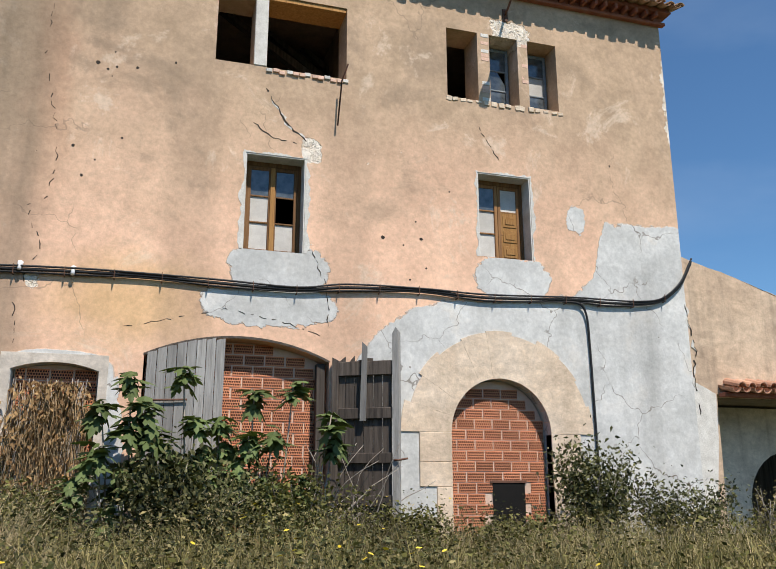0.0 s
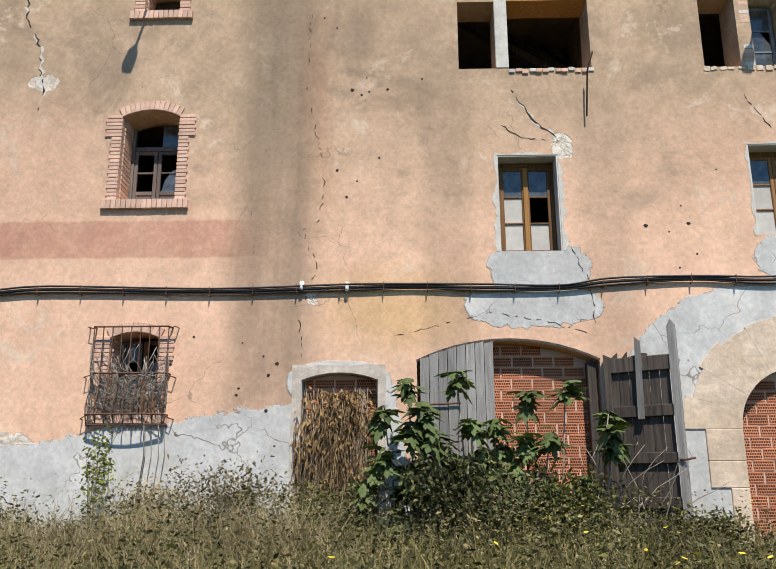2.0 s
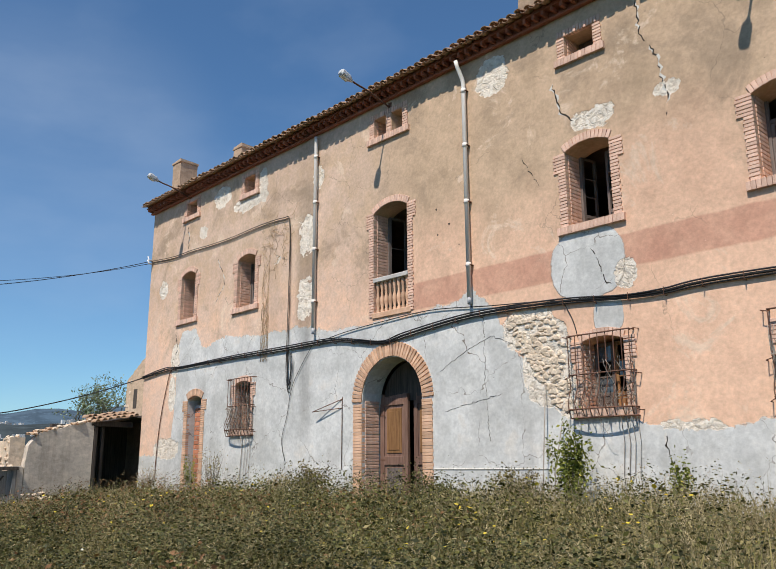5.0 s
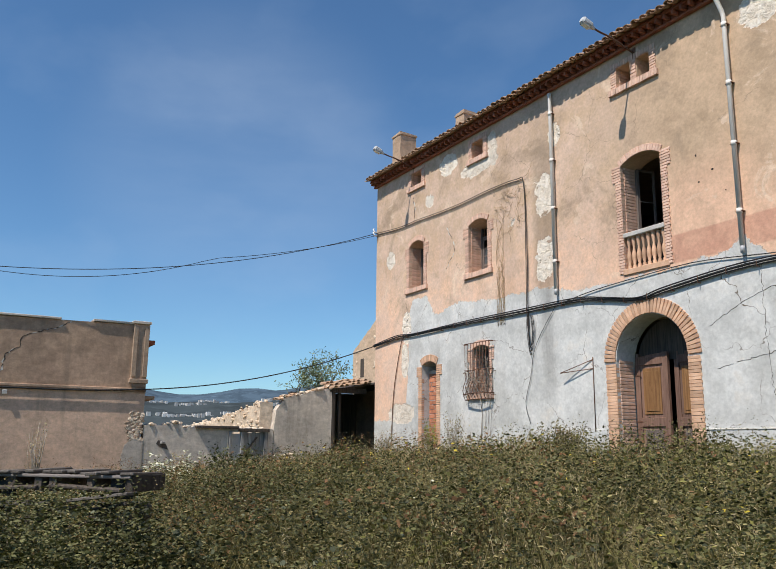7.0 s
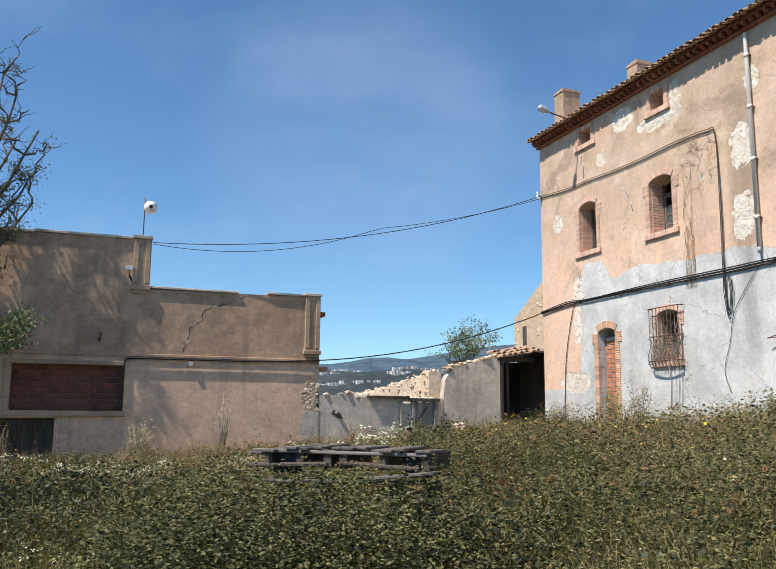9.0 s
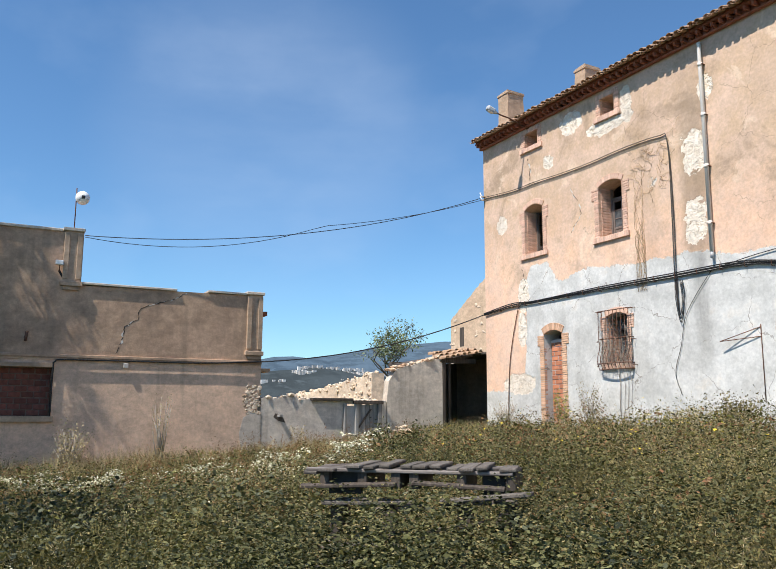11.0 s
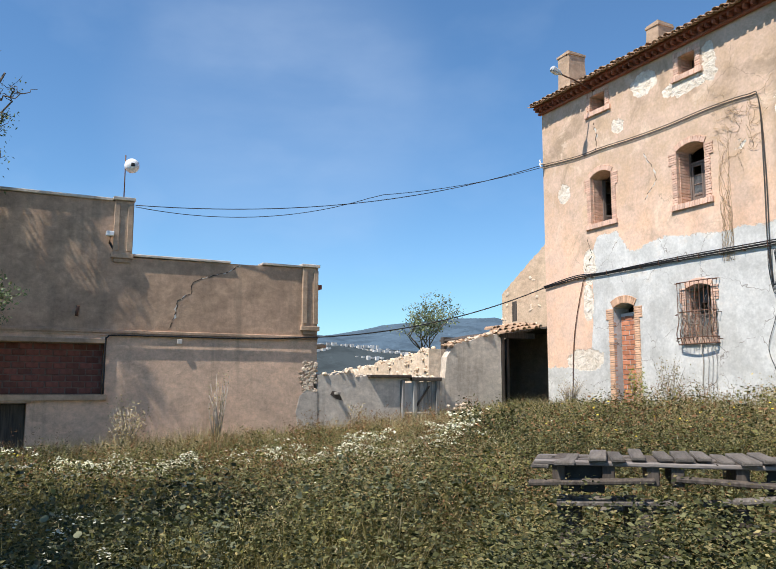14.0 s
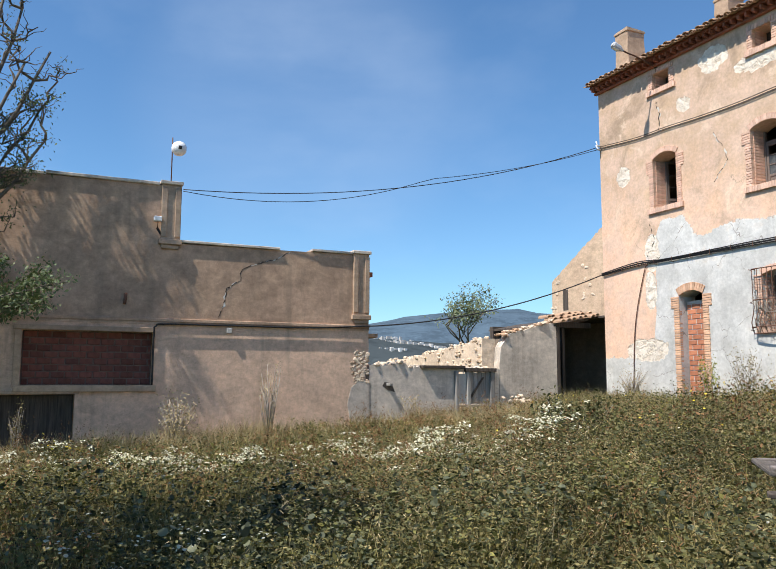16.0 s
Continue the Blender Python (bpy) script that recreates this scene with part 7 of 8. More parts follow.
def scatter(n, x0, x1, y0, y1, keep=None, gap=0.45):
    x, y = rng.uniform(x0, x1, n), rng.uniform(y0, y1, n)
    ok = (y < Y - 0.12) & (x > XW + 0.12)
    u, v = (x - TX) * 0.743 - (y - TY) * 0.669, (x - TX) * 0.669 + (y - TY) * 0.743
    ok &= ~((np.abs(u) < 0.26) & (v > -0.62) & (v < 0.75) & (rng.uniform(size=n) < 0.85))
    for (ax, ay), (bx, by) in zip(TRACK, TRACK[1:]):
        t = np.clip(((x - ax) * (bx - ax) + (y - ay) * (by - ay)) / ((bx - ax) ** 2 + (by - ay) ** 2), 0, 1)
        ok &= np.hypot(x - ax - t * (bx - ax), y - ay - t * (by - ay)) > gap
    if keep is not None:
        ok &= rng.uniform(size=n) < keep(x, y)
    return x[ok], y[ok]


def tall(x, y):
    """How high the weeds stand."""
    clump = np.clip((bumps(x, y, 3.0, 4) - 0.3) / 0.45, 0, 1)
    h = 0.16 + 0.40 * bumps(x, y, 1.1, 3) + 0.34 * clump + 0.26 * clump * np.clip((bumps(x, y, 7.5, 5) - 0.35) / 0.3, 0, 1)
    near = np.clip((y + 6.0) / 2.0, 0.35, 1.0)
    far = 0.38 + 0.62 * np.clip((x + 18.5) / 5.0, 0, 1)
    return h * near * far * (0.7 + 0.3 * np.clip((Y - y) / 4, 0, 1))


def meadow(name, n, area, mat, shape, size, label, keep=None, low=0.15, rise=0.4, up=1.0, power=0.6, flat=0.3):
    x, y = scatter(n, *area, keep)
    h = np.minimum(tall(x, y) * up, low_cap(x, y) * rng.uniform(0.75, 1.0, len(x)))
    z = ground_at(x, y) + h * (low + (1 - low) * rng.uniform(size=len(x)) ** power)
    way = rng.normal(size=(len(x), 3))
    way[:, 2] = np.abs(way[:, 2]) * rise * 1.6 + rise * 0.4
    ob = leaves(name, np.stack((x, y, z), 1), way, rng.uniform(*size, len(x)), shape, mat, flat)
    return tagged(ob, label, "weeds", kind="stuff")


YARD = (-24.4, 9.5, -5.8, 10.7)
NEAR = (-15.0, -3.0, -5.2, 4.0)
off_line = lambda x, y: np.clip((np.hypot(x + 4.3, y + 3.0) - 5.0) / 3.0, 0.06, 1.0)
green_spot = lambda x, y: 0.25 + 0.75 * (bumps(x, y, 0.7, 11) > 0.42)
dry_spot = lambda x, y: 0.15 + 0.85 * (bumps(x, y, 0.55, 12) > 0.55)
meadow("weeds", 130000, YARD, L["green"], DIAMOND, (0.035, 0.085), "dense green leafy weeds over the yard", lambda x, y: green_spot(x, y) * off_line(x, y))
meadow("weeds", 75000, NEAR, L["green"], DIAMOND, (0.02, 0.052), "dense green leafy weeds beside the trodden line", green_spot)
meadow("weeds", 90000, YARD, L["olive"], DIAMOND, (0.03, 0.07), "olive and yellowing weeds among the grass", lambda x, y: 0.7 * off_line(x, y))
meadow("weeds", 50000, NEAR, L["olive"], DIAMOND, (0.014, 0.036), "olive and yellowing weeds close by", dry_spot)
meadow("weeds", 5000, (-16.5, -6.0, -5.5, 1.5), L["broad"], ROUND, (0.022, 0.05), "broad pale-green mallow leaves", lambda x, y: (bumps(x, y, 0.9, 21) > 0.58) * 1.0, 0.5, 0.5, 0.95, 0.5, 0.6)
meadow("weeds", 70000, (-17, 2, -3.5, 9.5), L["dark"], DIAMOND, (0.02, 0.055), "tall leafy weed clumps rising from the meadow", lambda x, y: (bumps(x, y, 2.2, 61) > 0.66) * 1.0, 0.4, 0.5, 1.5, 0.8)
meadow("weeds", 40000, (-17, 2, -3.5, 9.5), L["olive"], DIAMOND, (0.02, 0.045), "tall seeding weeds rising from the meadow", lambda x, y: (bumps(x, y, 2.6, 62) > 0.66) * 1.0, 0.4, 0.7, 1.6, 0.8)
meadow("weeds", 15000, (-20, -6, 1.5, 7.0), L["rust"], DIAMOND, (0.04, 0.09), "rust-brown dock and withered herbs", lambda x, y: (bumps(x, y, 0.6, 31) > 0.6) * 1.0)


def blades(name, n, area, mat, hgt, width, label, keep=None, lean=0.35):
    x, y = scatter(n, *area, keep)
    k = len(x)
    z = ground_at(x, y)
    way = rng.normal(size=(k, 3)) * lean
    way[:, 2] = 1
    ln = np.minimum(rng.uniform(*hgt, k) * (0.55 + 0.6 * tall(x, y) / 0.7), low_cap(x, y) * rng.uniform(0.8, 1.2, k))
    s = SLIM.copy()
    s[:, 1] *= width
    ob = leaves(name, np.stack((x, y, z), 1), way, ln, s, mat)
    return tagged(ob, label, "grass", kind="stuff")


blades("grass", 95000, YARD, L["grass"], (0.3, 0.75), 0.16, "tall green meadow grass")
blades("grass", 90000, NEAR, L["grass"], (0.35, 0.85), 0.10, "tall green meadow grass beside the trodden line")
blades("dry_grass", 95000, YARD, L["dry"], (0.4, 0.95), 0.065, "straw-coloured dry grass stalks", dry_spot, 0.45)
blades("dry_grass", 14000, (-9.5, -1.2, 8.3, 10.6), L["dry"], (0.6, 1.15), 0.10, "straw-coloured tall dry grass along the wall foot", dry_spot, 0.5)
blades("dry_grass", 12000, (-24.3, -21.5, -5, 7), L["dry"], (0.6, 1.1), 0.08, "straw-coloured dry grass by the shed", dry_spot, 0.45)


def flowers(name, n, area, mat, size, label, keep, up=1.05):
    x, y = scatter(n, *area, keep)
    z = ground_at(x, y) + np.minimum(tall(x, y) * up, low_cap(x, y)) * rng.uniform(0.8, 1.05, len(x))
    way = rng.normal(size=(len(x), 3))
    way[:, 2] *= 0.25
    ob = leaves(name, np.stack((x, y, z), 1), way, rng.uniform(*size, len(x)), DISC, mat, 0.8)
    return tagged(ob, label, "flowers", kind="stuff")


DRIFT = ((-20.6, -5.2), (-19.2, -3.2), (-18.2, -0.6), (-17.2, 0.9), (-16.0, 1.5), (-14.6, 1.6))


def daisy_line(x, y):
    """The winding drift of white umbels."""
    d = np.full(len(x), 99.0)
    for (ax, ay), (bx, by) in zip(DRIFT, DRIFT[1:]):
        t = np.clip(((x - ax) * (bx - ax) + (y - ay) * (by - ay)) / ((bx - ax) ** 2 + (by - ay) ** 2), 0, 1)
        d = np.minimum(d, np.hypot(x - ax - t * (bx - ax), y - ay - t * (by - ay)))
    return np.exp(-(d / 0.7) ** 2) * (0.06 + 0.88 * (bumps(x, y, 2.2, 41) > 0.45))


def umbels(n, per, area, size, label, keep, up=1.1):
    """Flat white flower heads, each a tuft of many small florets."""
    x, y = scatter(n, *area, keep)
    k = len(x)
    z = ground_at(x, y) + np.minimum(tall(x, y) * up, low_cap(x, y)) * rng.uniform(0.75, 1.1, k) + 0.06
    x, y, z = (np.repeat(v, per) for v in (x, y, z))
    off = rng.normal(size=(len(x), 3)) * np.array((0.035, 0.035, 0.012))
    way = rng.normal(size=(len(x), 3))
    way[:, 2] *= 0.3
    ob = leaves("daisies", np.stack((x, y, z), 1) + off, way, rng.uniform(*size, len(x)), DISC, L["white"], 0.8)
    return tagged(ob, label, "flowers", kind="stuff")


umbels(22000, 9, (-22.5, -13.5, -5.8, 3.4), (0.022, 0.042), "drift of white umbel flowers in the weeds", daisy_line)
umbels(130, 10, (-13.5, -9.0, -5.2, -2.5), (0.012, 0.022), "few white umbel flowers in the shaded weeds", lambda x, y: (bumps(x, y, 1.4, 43) > 0.6) * 1.0)
flowers("daisies", 260, (-16, -6, -5, 8), L["white"], (0.016, 0.03), "few scattered white daisies", None)
flowers("yellow_flowers", 3200, (-24, 9, 3, 10.6), L["yellow"], (0.025, 0.045), "scattered small yellow flowers", lambda x, y: (bumps(x, y, 0.9, 51) > 0.6) * 1.0)
flowers("yellow_flowers", 500, (-23, -20.5, -4.2, -2.6), L["yellow"], (0.04, 0.07), "clump of orange-yellow flowers by the shed", lambda x, y: np.exp(-((y + 3.6) / 0.35) ** 2 - ((x + 22) / 0.5) ** 2), 1.3)


def bush(at, radius, height, n, mat, leaf, label, name="bush", stems=14, shape=DIAMOND, sparse=0.0, stem_mat="dry_vine", rough=0.45):
    """A low shrub: bare stems and a ragged cloud of leaves round them."""
    x, y = at
    g = float(ground_at(np.array([x]), np.array([y]))[0])
    t = root(name, (x, y, g), label, "bush")
    b = bmesh.new()
    rb = random.Random(int(abs(x * 100 + y * 10)))
    tips = []
    for k in range(stems):
        a, l = rb.uniform(0, 2 * math.pi), rb.uniform(0.55, 1.0)
        e = Vector((math.cos(a) * radius * rb.uniform(0.2, 0.95), math.sin(a) * radius * 0.45 * rb.uniform(0.2, 0.95), height * l))
        m_ = e * 0.5 + Vector((rb.uniform(-.1, .1), rb.uniform(-.06, .06), 0.08 * height))
        add_tube(b, [Vector((rb.uniform(-.1, .1), rb.uniform(-.06, .06), -0.05)), m_, e], 0.011, 4, 0.3)
        tips += [(m_, e)]
    part("stem", b, M[stem_mat], t)["kind"] = "stuff"
    u = rng.uniform(size=n)
    ti = rng.integers(0, len(tips), n)
    A, B = np.array([list(p[0]) for p in tips]), np.array([list(p[1]) for p in tips])
    core = A[ti] * 0.55
    pos = core + (B[ti] - core) * (u[:, None] ** (0.8 if not sparse else 0.5)) + rng.normal(size=(n, 3)) * np.array((radius, radius * 0.5, height)) * rough * 0.28
    pos[:, 2] = np.maximum(pos[:, 2], 0.02)
    pos[:, 1] = np.minimum(pos[:, 1], Y - 0.06 - y)
    way = rng.normal(size=(n, 3)) + np.array((0, 0, 0.25))
    ob = leaves("foliage", pos, way, rng.uniform(leaf * 0.6, leaf * 1.3, n), shape, mat, 0.25, t)
    ob["kind"] = "stuff"
    return t


def plants(name, n, per, area, mat, shape, size, label, keep=None, up=1.0, spread=0.09, low=0.2, power=0.8, rise=0.4, gap=0.45, hgt=None):
    """Single weeds: leaves set along the leaning stems of many small plants."""
    x, y = scatter(n, *area, keep, gap)
    k = len(x)
    h = rng.uniform(*hgt, k) if hgt else np.minimum(tall(x, y) * up * rng.uniform(0.4, 1.5, k), low_cap(x, y) * rng.uniform(0.7, 1.1, k))
    lean = rng.normal(size=(k, 2)) * 0.22
    x, y, h, lean = (np.repeat(a, per, 0) for a in (x, y, h, lean))
    s = low + (1 - low) * rng.uniform(size=len(x)) ** power
    a = rng.uniform(0, 2 * math.pi, len(x))
    r = spread * rng.uniform(0.1, 1.0, len(x)) * (1.15 - 0.75 * s)
    pos = np.stack((x + lean[:, 0] * h * s + r * np.cos(a), y + lean[:, 1] * h * s + r * np.sin(a), ground_at(x, y) + h * s), 1)
    pos[:, 1] = np.minimum(pos[:, 1], Y - 0.08)
    way = np.stack((np.cos(a), np.sin(a), rng.uniform(-0.2, 1.0, len(x)) * rise * 2), 1)
    ob = leaves(name, pos, way, rng.uniform(*size, len(x)) * (1.2 - 0.5 * s), shape, mat, 0.35)
    return tagged(ob, label, "weeds", kind="stuff")


FAN = (-14.5, -3.2, -5.0, 4.5)
leafy = lambda x, y: 0.2 + 0.8 * (bumps(x, y, 1.3, 71) > 0.45)
plants("weeds", 17000, 26, FAN, L["dark"], DIAMOND, (0.024, 0.062), "single leafy dark-green weeds standing in the meadow", leafy, 1.3, 0.08)
plants("weeds", 6500, 22, FAN, L["olive"], SLIM * np.array((1, 2.2)), (0.02, 0.05), "single olive weeds standing in the meadow", dry_spot, 1.35, 0.06, 0.3)
plants("weeds", 8000, 18, (-23, 4, -4, 10.4), L["dark"], DIAMOND, (0.03, 0.065), "leafy dark-green weeds in the far yard", lambda x, y: leafy(x, y) * off_line(x, y), 1.3, 0.12)
plants("weeds", 750, 14, (-14, -7.2, -5.2, 0.6), L["broad"], ROUND, (0.03, 0.08), "broad-leaved mallows with drooping pale-green leaves", lambda x, y: (bumps(x, y, 1.1, 21) > 0.55) * 1.0, 1.1, 0.13, 0.4, 0.6, 0.2)
seedy = lambda x, y: np.clip(0.12 + 0.88 * (bumps(x, y, 0.7, 72) > 0.5) * (0.35 + 0.65 * (y > -1.0)), 0, 1)
plants("seed_heads", 8000, 12, (-16, 1, -4.5, 9.5), L["dry"], SLIM * np.array((1, 1.3)), (0.025, 0.06), "tan dry grass seed heads above the weeds", seedy, 1.5, 0.03, 0.6, 0.7, 1.2)
plants("seed_heads", 3500, 14, (-24.2, -14, -5, 8), L["rust"], SLIM * np.array((1, 1.8)), (0.04, 0.09), "brown withered seed stalks near the shed", seedy, 1.7, 0.05, 0.4, 0.7, 1.0)
plants("seed_heads", 2600, 16, (-15, -7.5, -5, 1.5), L["rust"], SLIM * np.array((1, 1.8)), (0.025, 0.06), "brown withered stalks among the near weeds", lambda x, y: (bumps(x, y, 1.0, 73) > 0.55) * 1.0, 1.6, 0.05, 0.3, 0.7, 1.0)
before_stack = lambda x, y: np.exp(-(((x + 7.7) / 1.1) ** 2 + ((y + 0.8) / 1.1) ** 2) ** 2) * ((x + 8.4) * 0.743 - (y + 0.64) * 0.669 > 0.12)
plants("weeds", 4600, 24, (-9.4, -6.3, -2.4, 0.9), L["dark"], DIAMOND, (0.025, 0.06), "leafy weeds crowding round the timber stack", before_stack, spread=0.12, low=0.2, power=0.55, hgt=(0.7, 1.16))
plants("weeds", 1500, 24, (-8.8, -6.9, -2.6, -1.0), L["dark"], DIAMOND, (0.024, 0.058), "leafy weeds rising on the south side of the timber stack", lambda x, y: np.exp(-(((x + 7.85) / 0.65) ** 2 + ((y + 1.75) / 0.6) ** 2) ** 2), spread=0.1, low=0.2, power=0.6, hgt=(0.55, 1.0))
plants("weeds", 1200, 20, (-9.4, -6.7, -2.4, 0.8), L["olive"], DIAMOND, (0.018, 0.04), "half-dry weeds crowding round the timber stack", before_stack, spread=0.08, low=0.3, power=0.6, hgt=(0.75, 1.22))


def turf(name, n, area, mat, hgt, width, label, gap):
    x, y = scatter(n, *area, None, gap)
    way = rng.normal(size=(len(x), 3)) * 0.55
    way[:, 2] = 1
    s = SLIM.copy()
    s[:, 1] *= width
    ob = leaves(name, np.stack((x, y, ground_at(x, y)), 1), way, rng.uniform(*hgt, len(x)), s, mat)
    return tagged(ob, label, "grass", kind="stuff")


turf("short_grass", 26000, (-7.5, 1.2, -5.6, 1.2), L["grass"], (0.06, 0.2), 0.4, "short trodden grass along the walked line", 0.0)
turf("short_grass", 26000, (-24, 9, -9.8, -5.2), L["grass"], (0.12, 0.35), 0.4, "short meadow grass on the south side of the yard", 0.3)

bush((5.95, 9.9), 1.0, 1.45, 5200, L["dark"], 0.075, "dense dark-green shrub against the grey wall", stems=22)
bush((7.35, 9.9), 1.0, 1.0, 3600, L["dark"], 0.07, "dark-green shrub at the foot of the grey wall")
bush((4.6, 9.8), 0.9, 0.55, 2200, L["green"], 0.07, "low leafy weeds before the walled-up portal")
bush((3.2, 9.9), 0.8, 0.6, 2000, L["green"], 0.07, "low leafy weeds below the open gate leaf")
bush((8.95, 9.9), 0.45, 0.95, 500, L["olive"], 0.05, "thin grey-green weed beside the porch", sparse=1)
bush((9.9, 10.4), 0.6, 1.0, 600, L["olive"], 0.05, "thin grey-green weed inside the porch", sparse=1)
bush((0.3, 9.75), 1.3, 1.1, 6500, L["dark"], 0.09, "dark leafy undergrowth below the fig shoots")
bush((1.6, 9.75), 0.9, 0.95, 3600, L["green"], 0.075, "leafy undergrowth before the gateway")
bush((-1.4, 9.9), 0.8, 0.7, 2600, L["green"], 0.07, "leafy weeds before the low doorway")
bush((-2.7, 10.0), 0.9, 1.0, 2200, L["olive"], 0.06, "half-dry bushy weeds along the wall foot", sparse=1, stems=40)
bush((-3.6, 10.1), 0.5, 0.8, 1300, L["dry"], 0.06, "dry bushy weeds along the wall foot", sparse=1, stems=40)
bush((-4.38, 10.25), 0.24, 1.5, 620, L["lime"], 0.065, "tall leafy weed below the barred window", stems=6, sparse=1)
bush((-6.0, 10.2), 0.25, 0.95, 420, L["lime"], 0.065, "leafy green shoot against the grey plinth", stems=6, sparse=1)
bush((-7.8, 10.2), 0.42, 1.35, 2600, L["lime"], 0.07, "yellow-green shrub below the barred window")
bush((-8.9, 10.2), 0.5, 0.75, 1000, L["olive"], 0.06, "straggling half-dry shrub at the wall foot", sparse=1, stems=30)
bush((-10.6, 10.2), 0.7, 0.55, 1400, L["green"], 0.06, "low green weeds beside the arched door")
bush((-14.3, 10.0), 0.9, 0.85, 2200, L["olive"], 0.06, "tan bushy weeds beside the arched door", sparse=1, stems=40)
bush((-15.6, 10.1), 0.6, 0.65, 1200, L["dry"], 0.05, "dry bushy weeds along the wall foot", sparse=1, stems=40)
bush((-18.7, 10.3), 0.6, 1.25, 420, L["olive"], 0.05, "bare-stemmed shrub below the barred window", sparse=1, stems=26)
bush((-19.6, 10.2), 0.4, 1.0, 500, L["lime"], 0.055, "green shrub beside the walled-up side door", sparse=1, stems=14)
bush((-22.3, 10.3), 0.7, 0.95, 260, L["dry"], 0.05, "leafless dry brushwood at the house corner", sparse=1, stems=50)
bush((-23.9, 0.9), 0.6, 1.75, 240, L["dry"], 0.05, "tall leafless dry stalks against the shed", sparse=1, stems=26)
bush((-23.8, -1.2), 1.1, 1.15, 900, L["dry"], 0.06, "dry brushwood against the shed wall", sparse=1, stems=60)
bush((-23.9, -4.4), 0.5, 1.0, 320, L["olive"], 0.05, "grey weed beside the low shed opening", sparse=1, stems=14)
bush((-24.0, 4.6), 0.6, 0.8, 300, L["dry"], 0.05, "dry weeds before the ruined wall", sparse=1, stems=26)
bush((-12.2, 3.6), 0.7, 0.55, 2200, L["green"], 0.07, "leafy green weed clump in the meadow")
bush((-16.0, 3.4), 0.9, 0.9, 2600, L["dark"], 0.07, "dark leafy weed clump in the meadow")


# ---- dry creeper in the low doorway ----
cr = root("dry_creeper", (-1.35, Y, 0.7), "withered brown creeper hanging over the walled-up doorway", "creeper")
n = 3200
u = rng.uniform(size=n)
px = rng.normal(0, 0.24, n) + 0.1 * np.sin(u * 9)
pz = 0.35 + 1.75 * u
pos = np.stack((np.clip(px * (0.9 + 0.5 * (1 - u)), -0.52, 0.55), rng.uniform(-0.12, 0.16, n), pz), 1)
way = rng.normal(size=(n, 3)) * 0.6 + np.array((0, -0.2, -0.9))
leaves("foliage", pos, way, rng.uniform(0.04, 0.11, n), DIAMOND, L["brown"], 0.1, cr)["kind"] = "stuff"
b = bmesh.new()
rv = random.Random(3)
for k in range(150):
    x, z = rv.uniform(-0.45, 0.45), rv.uniform(1.4, 2.15)
    add_tube(b, [(x, 0.05, z), (x + rv.uniform(-.12, .12), rv.uniform(-.1, .05), z * 0.6), (x + rv.uniform(-.2, .2), rv.uniform(-.12, .05), rv.uniform(-0.1, 0.5))], 0.006, 3)
part("stem", b, M["dry_vine"], cr)["kind"] = "stuff"
b = bmesh.new()
for k in range(420):
    x, z = max(-0.5, min(0.5, rv.gauss(0.02, 0.26))), rv.uniform(1.0, 2.12)
    dr = rv.uniform(0.3, 1.1)
    add_tube(b, [(x, rv.uniform(-0.02, 0.1), z), (x + rv.uniform(-.07, .07), rv.uniform(-.16, 0.0), z - dr * 0.5), (x + rv.uniform(-.13, .1), rv.uniform(-.16, 0.02), max(0.0, z - dr))], 0.0045, 3)
part("strand", b, M["straw"], cr, "straw-coloured hanging strands")["kind"] = "stuff"

# dry creeper on the western wall
cw = root("dry_creeper", (-17.25, Y, 4.5), "leafless dry creeper clinging to the western wall", "creeper")
b = bmesh.new()
for k in range(15):
    p = Vector((rv.uniform(-0.16, 0.16), -0.02, -0.3))
    pts = [p.copy()]
    for s in range(rv.randint(8, 22)):
        p = p + Vector((rv.uniform(-0.09, 0.09) + (0.06 if s > 16 else 0), rv.uniform(-0.01, 0.01), rv.uniform(0.05, 0.22)))
        p.x, p.y = max(-0.14, min(0.16, p.x)), max(-0.03, min(-0.01, p.y))
        pts.append(p.copy())
    add_tube(b, pts, 0.004, 3)
for k in range(45):
    p = Vector((rv.uniform(-0.1, 1.1), -0.03, rv.choice((2.3, 2.8, 3.0, 3.2)) + rv.uniform(-0.2, 0.2)))
    pts = [p.copy()]
    d_ = rv.uniform(0, 6.28)
    for s in range(rv.randint(4, 8)):
        d_ += rv.uniform(-0.8, 0.8)
        p = p + Vector((0.075 * math.cos(d_), rv.uniform(-0.02, 0.02), 0.075 * math.sin(d_) + 0.01))
        p.y = max(-0.09, min(-0.01, p.y))
        pts.append(p.copy())
    add_tube(b, pts, 0.004, 3)
part("stem", b, M["straw"], cw)["kind"] = "stuff"


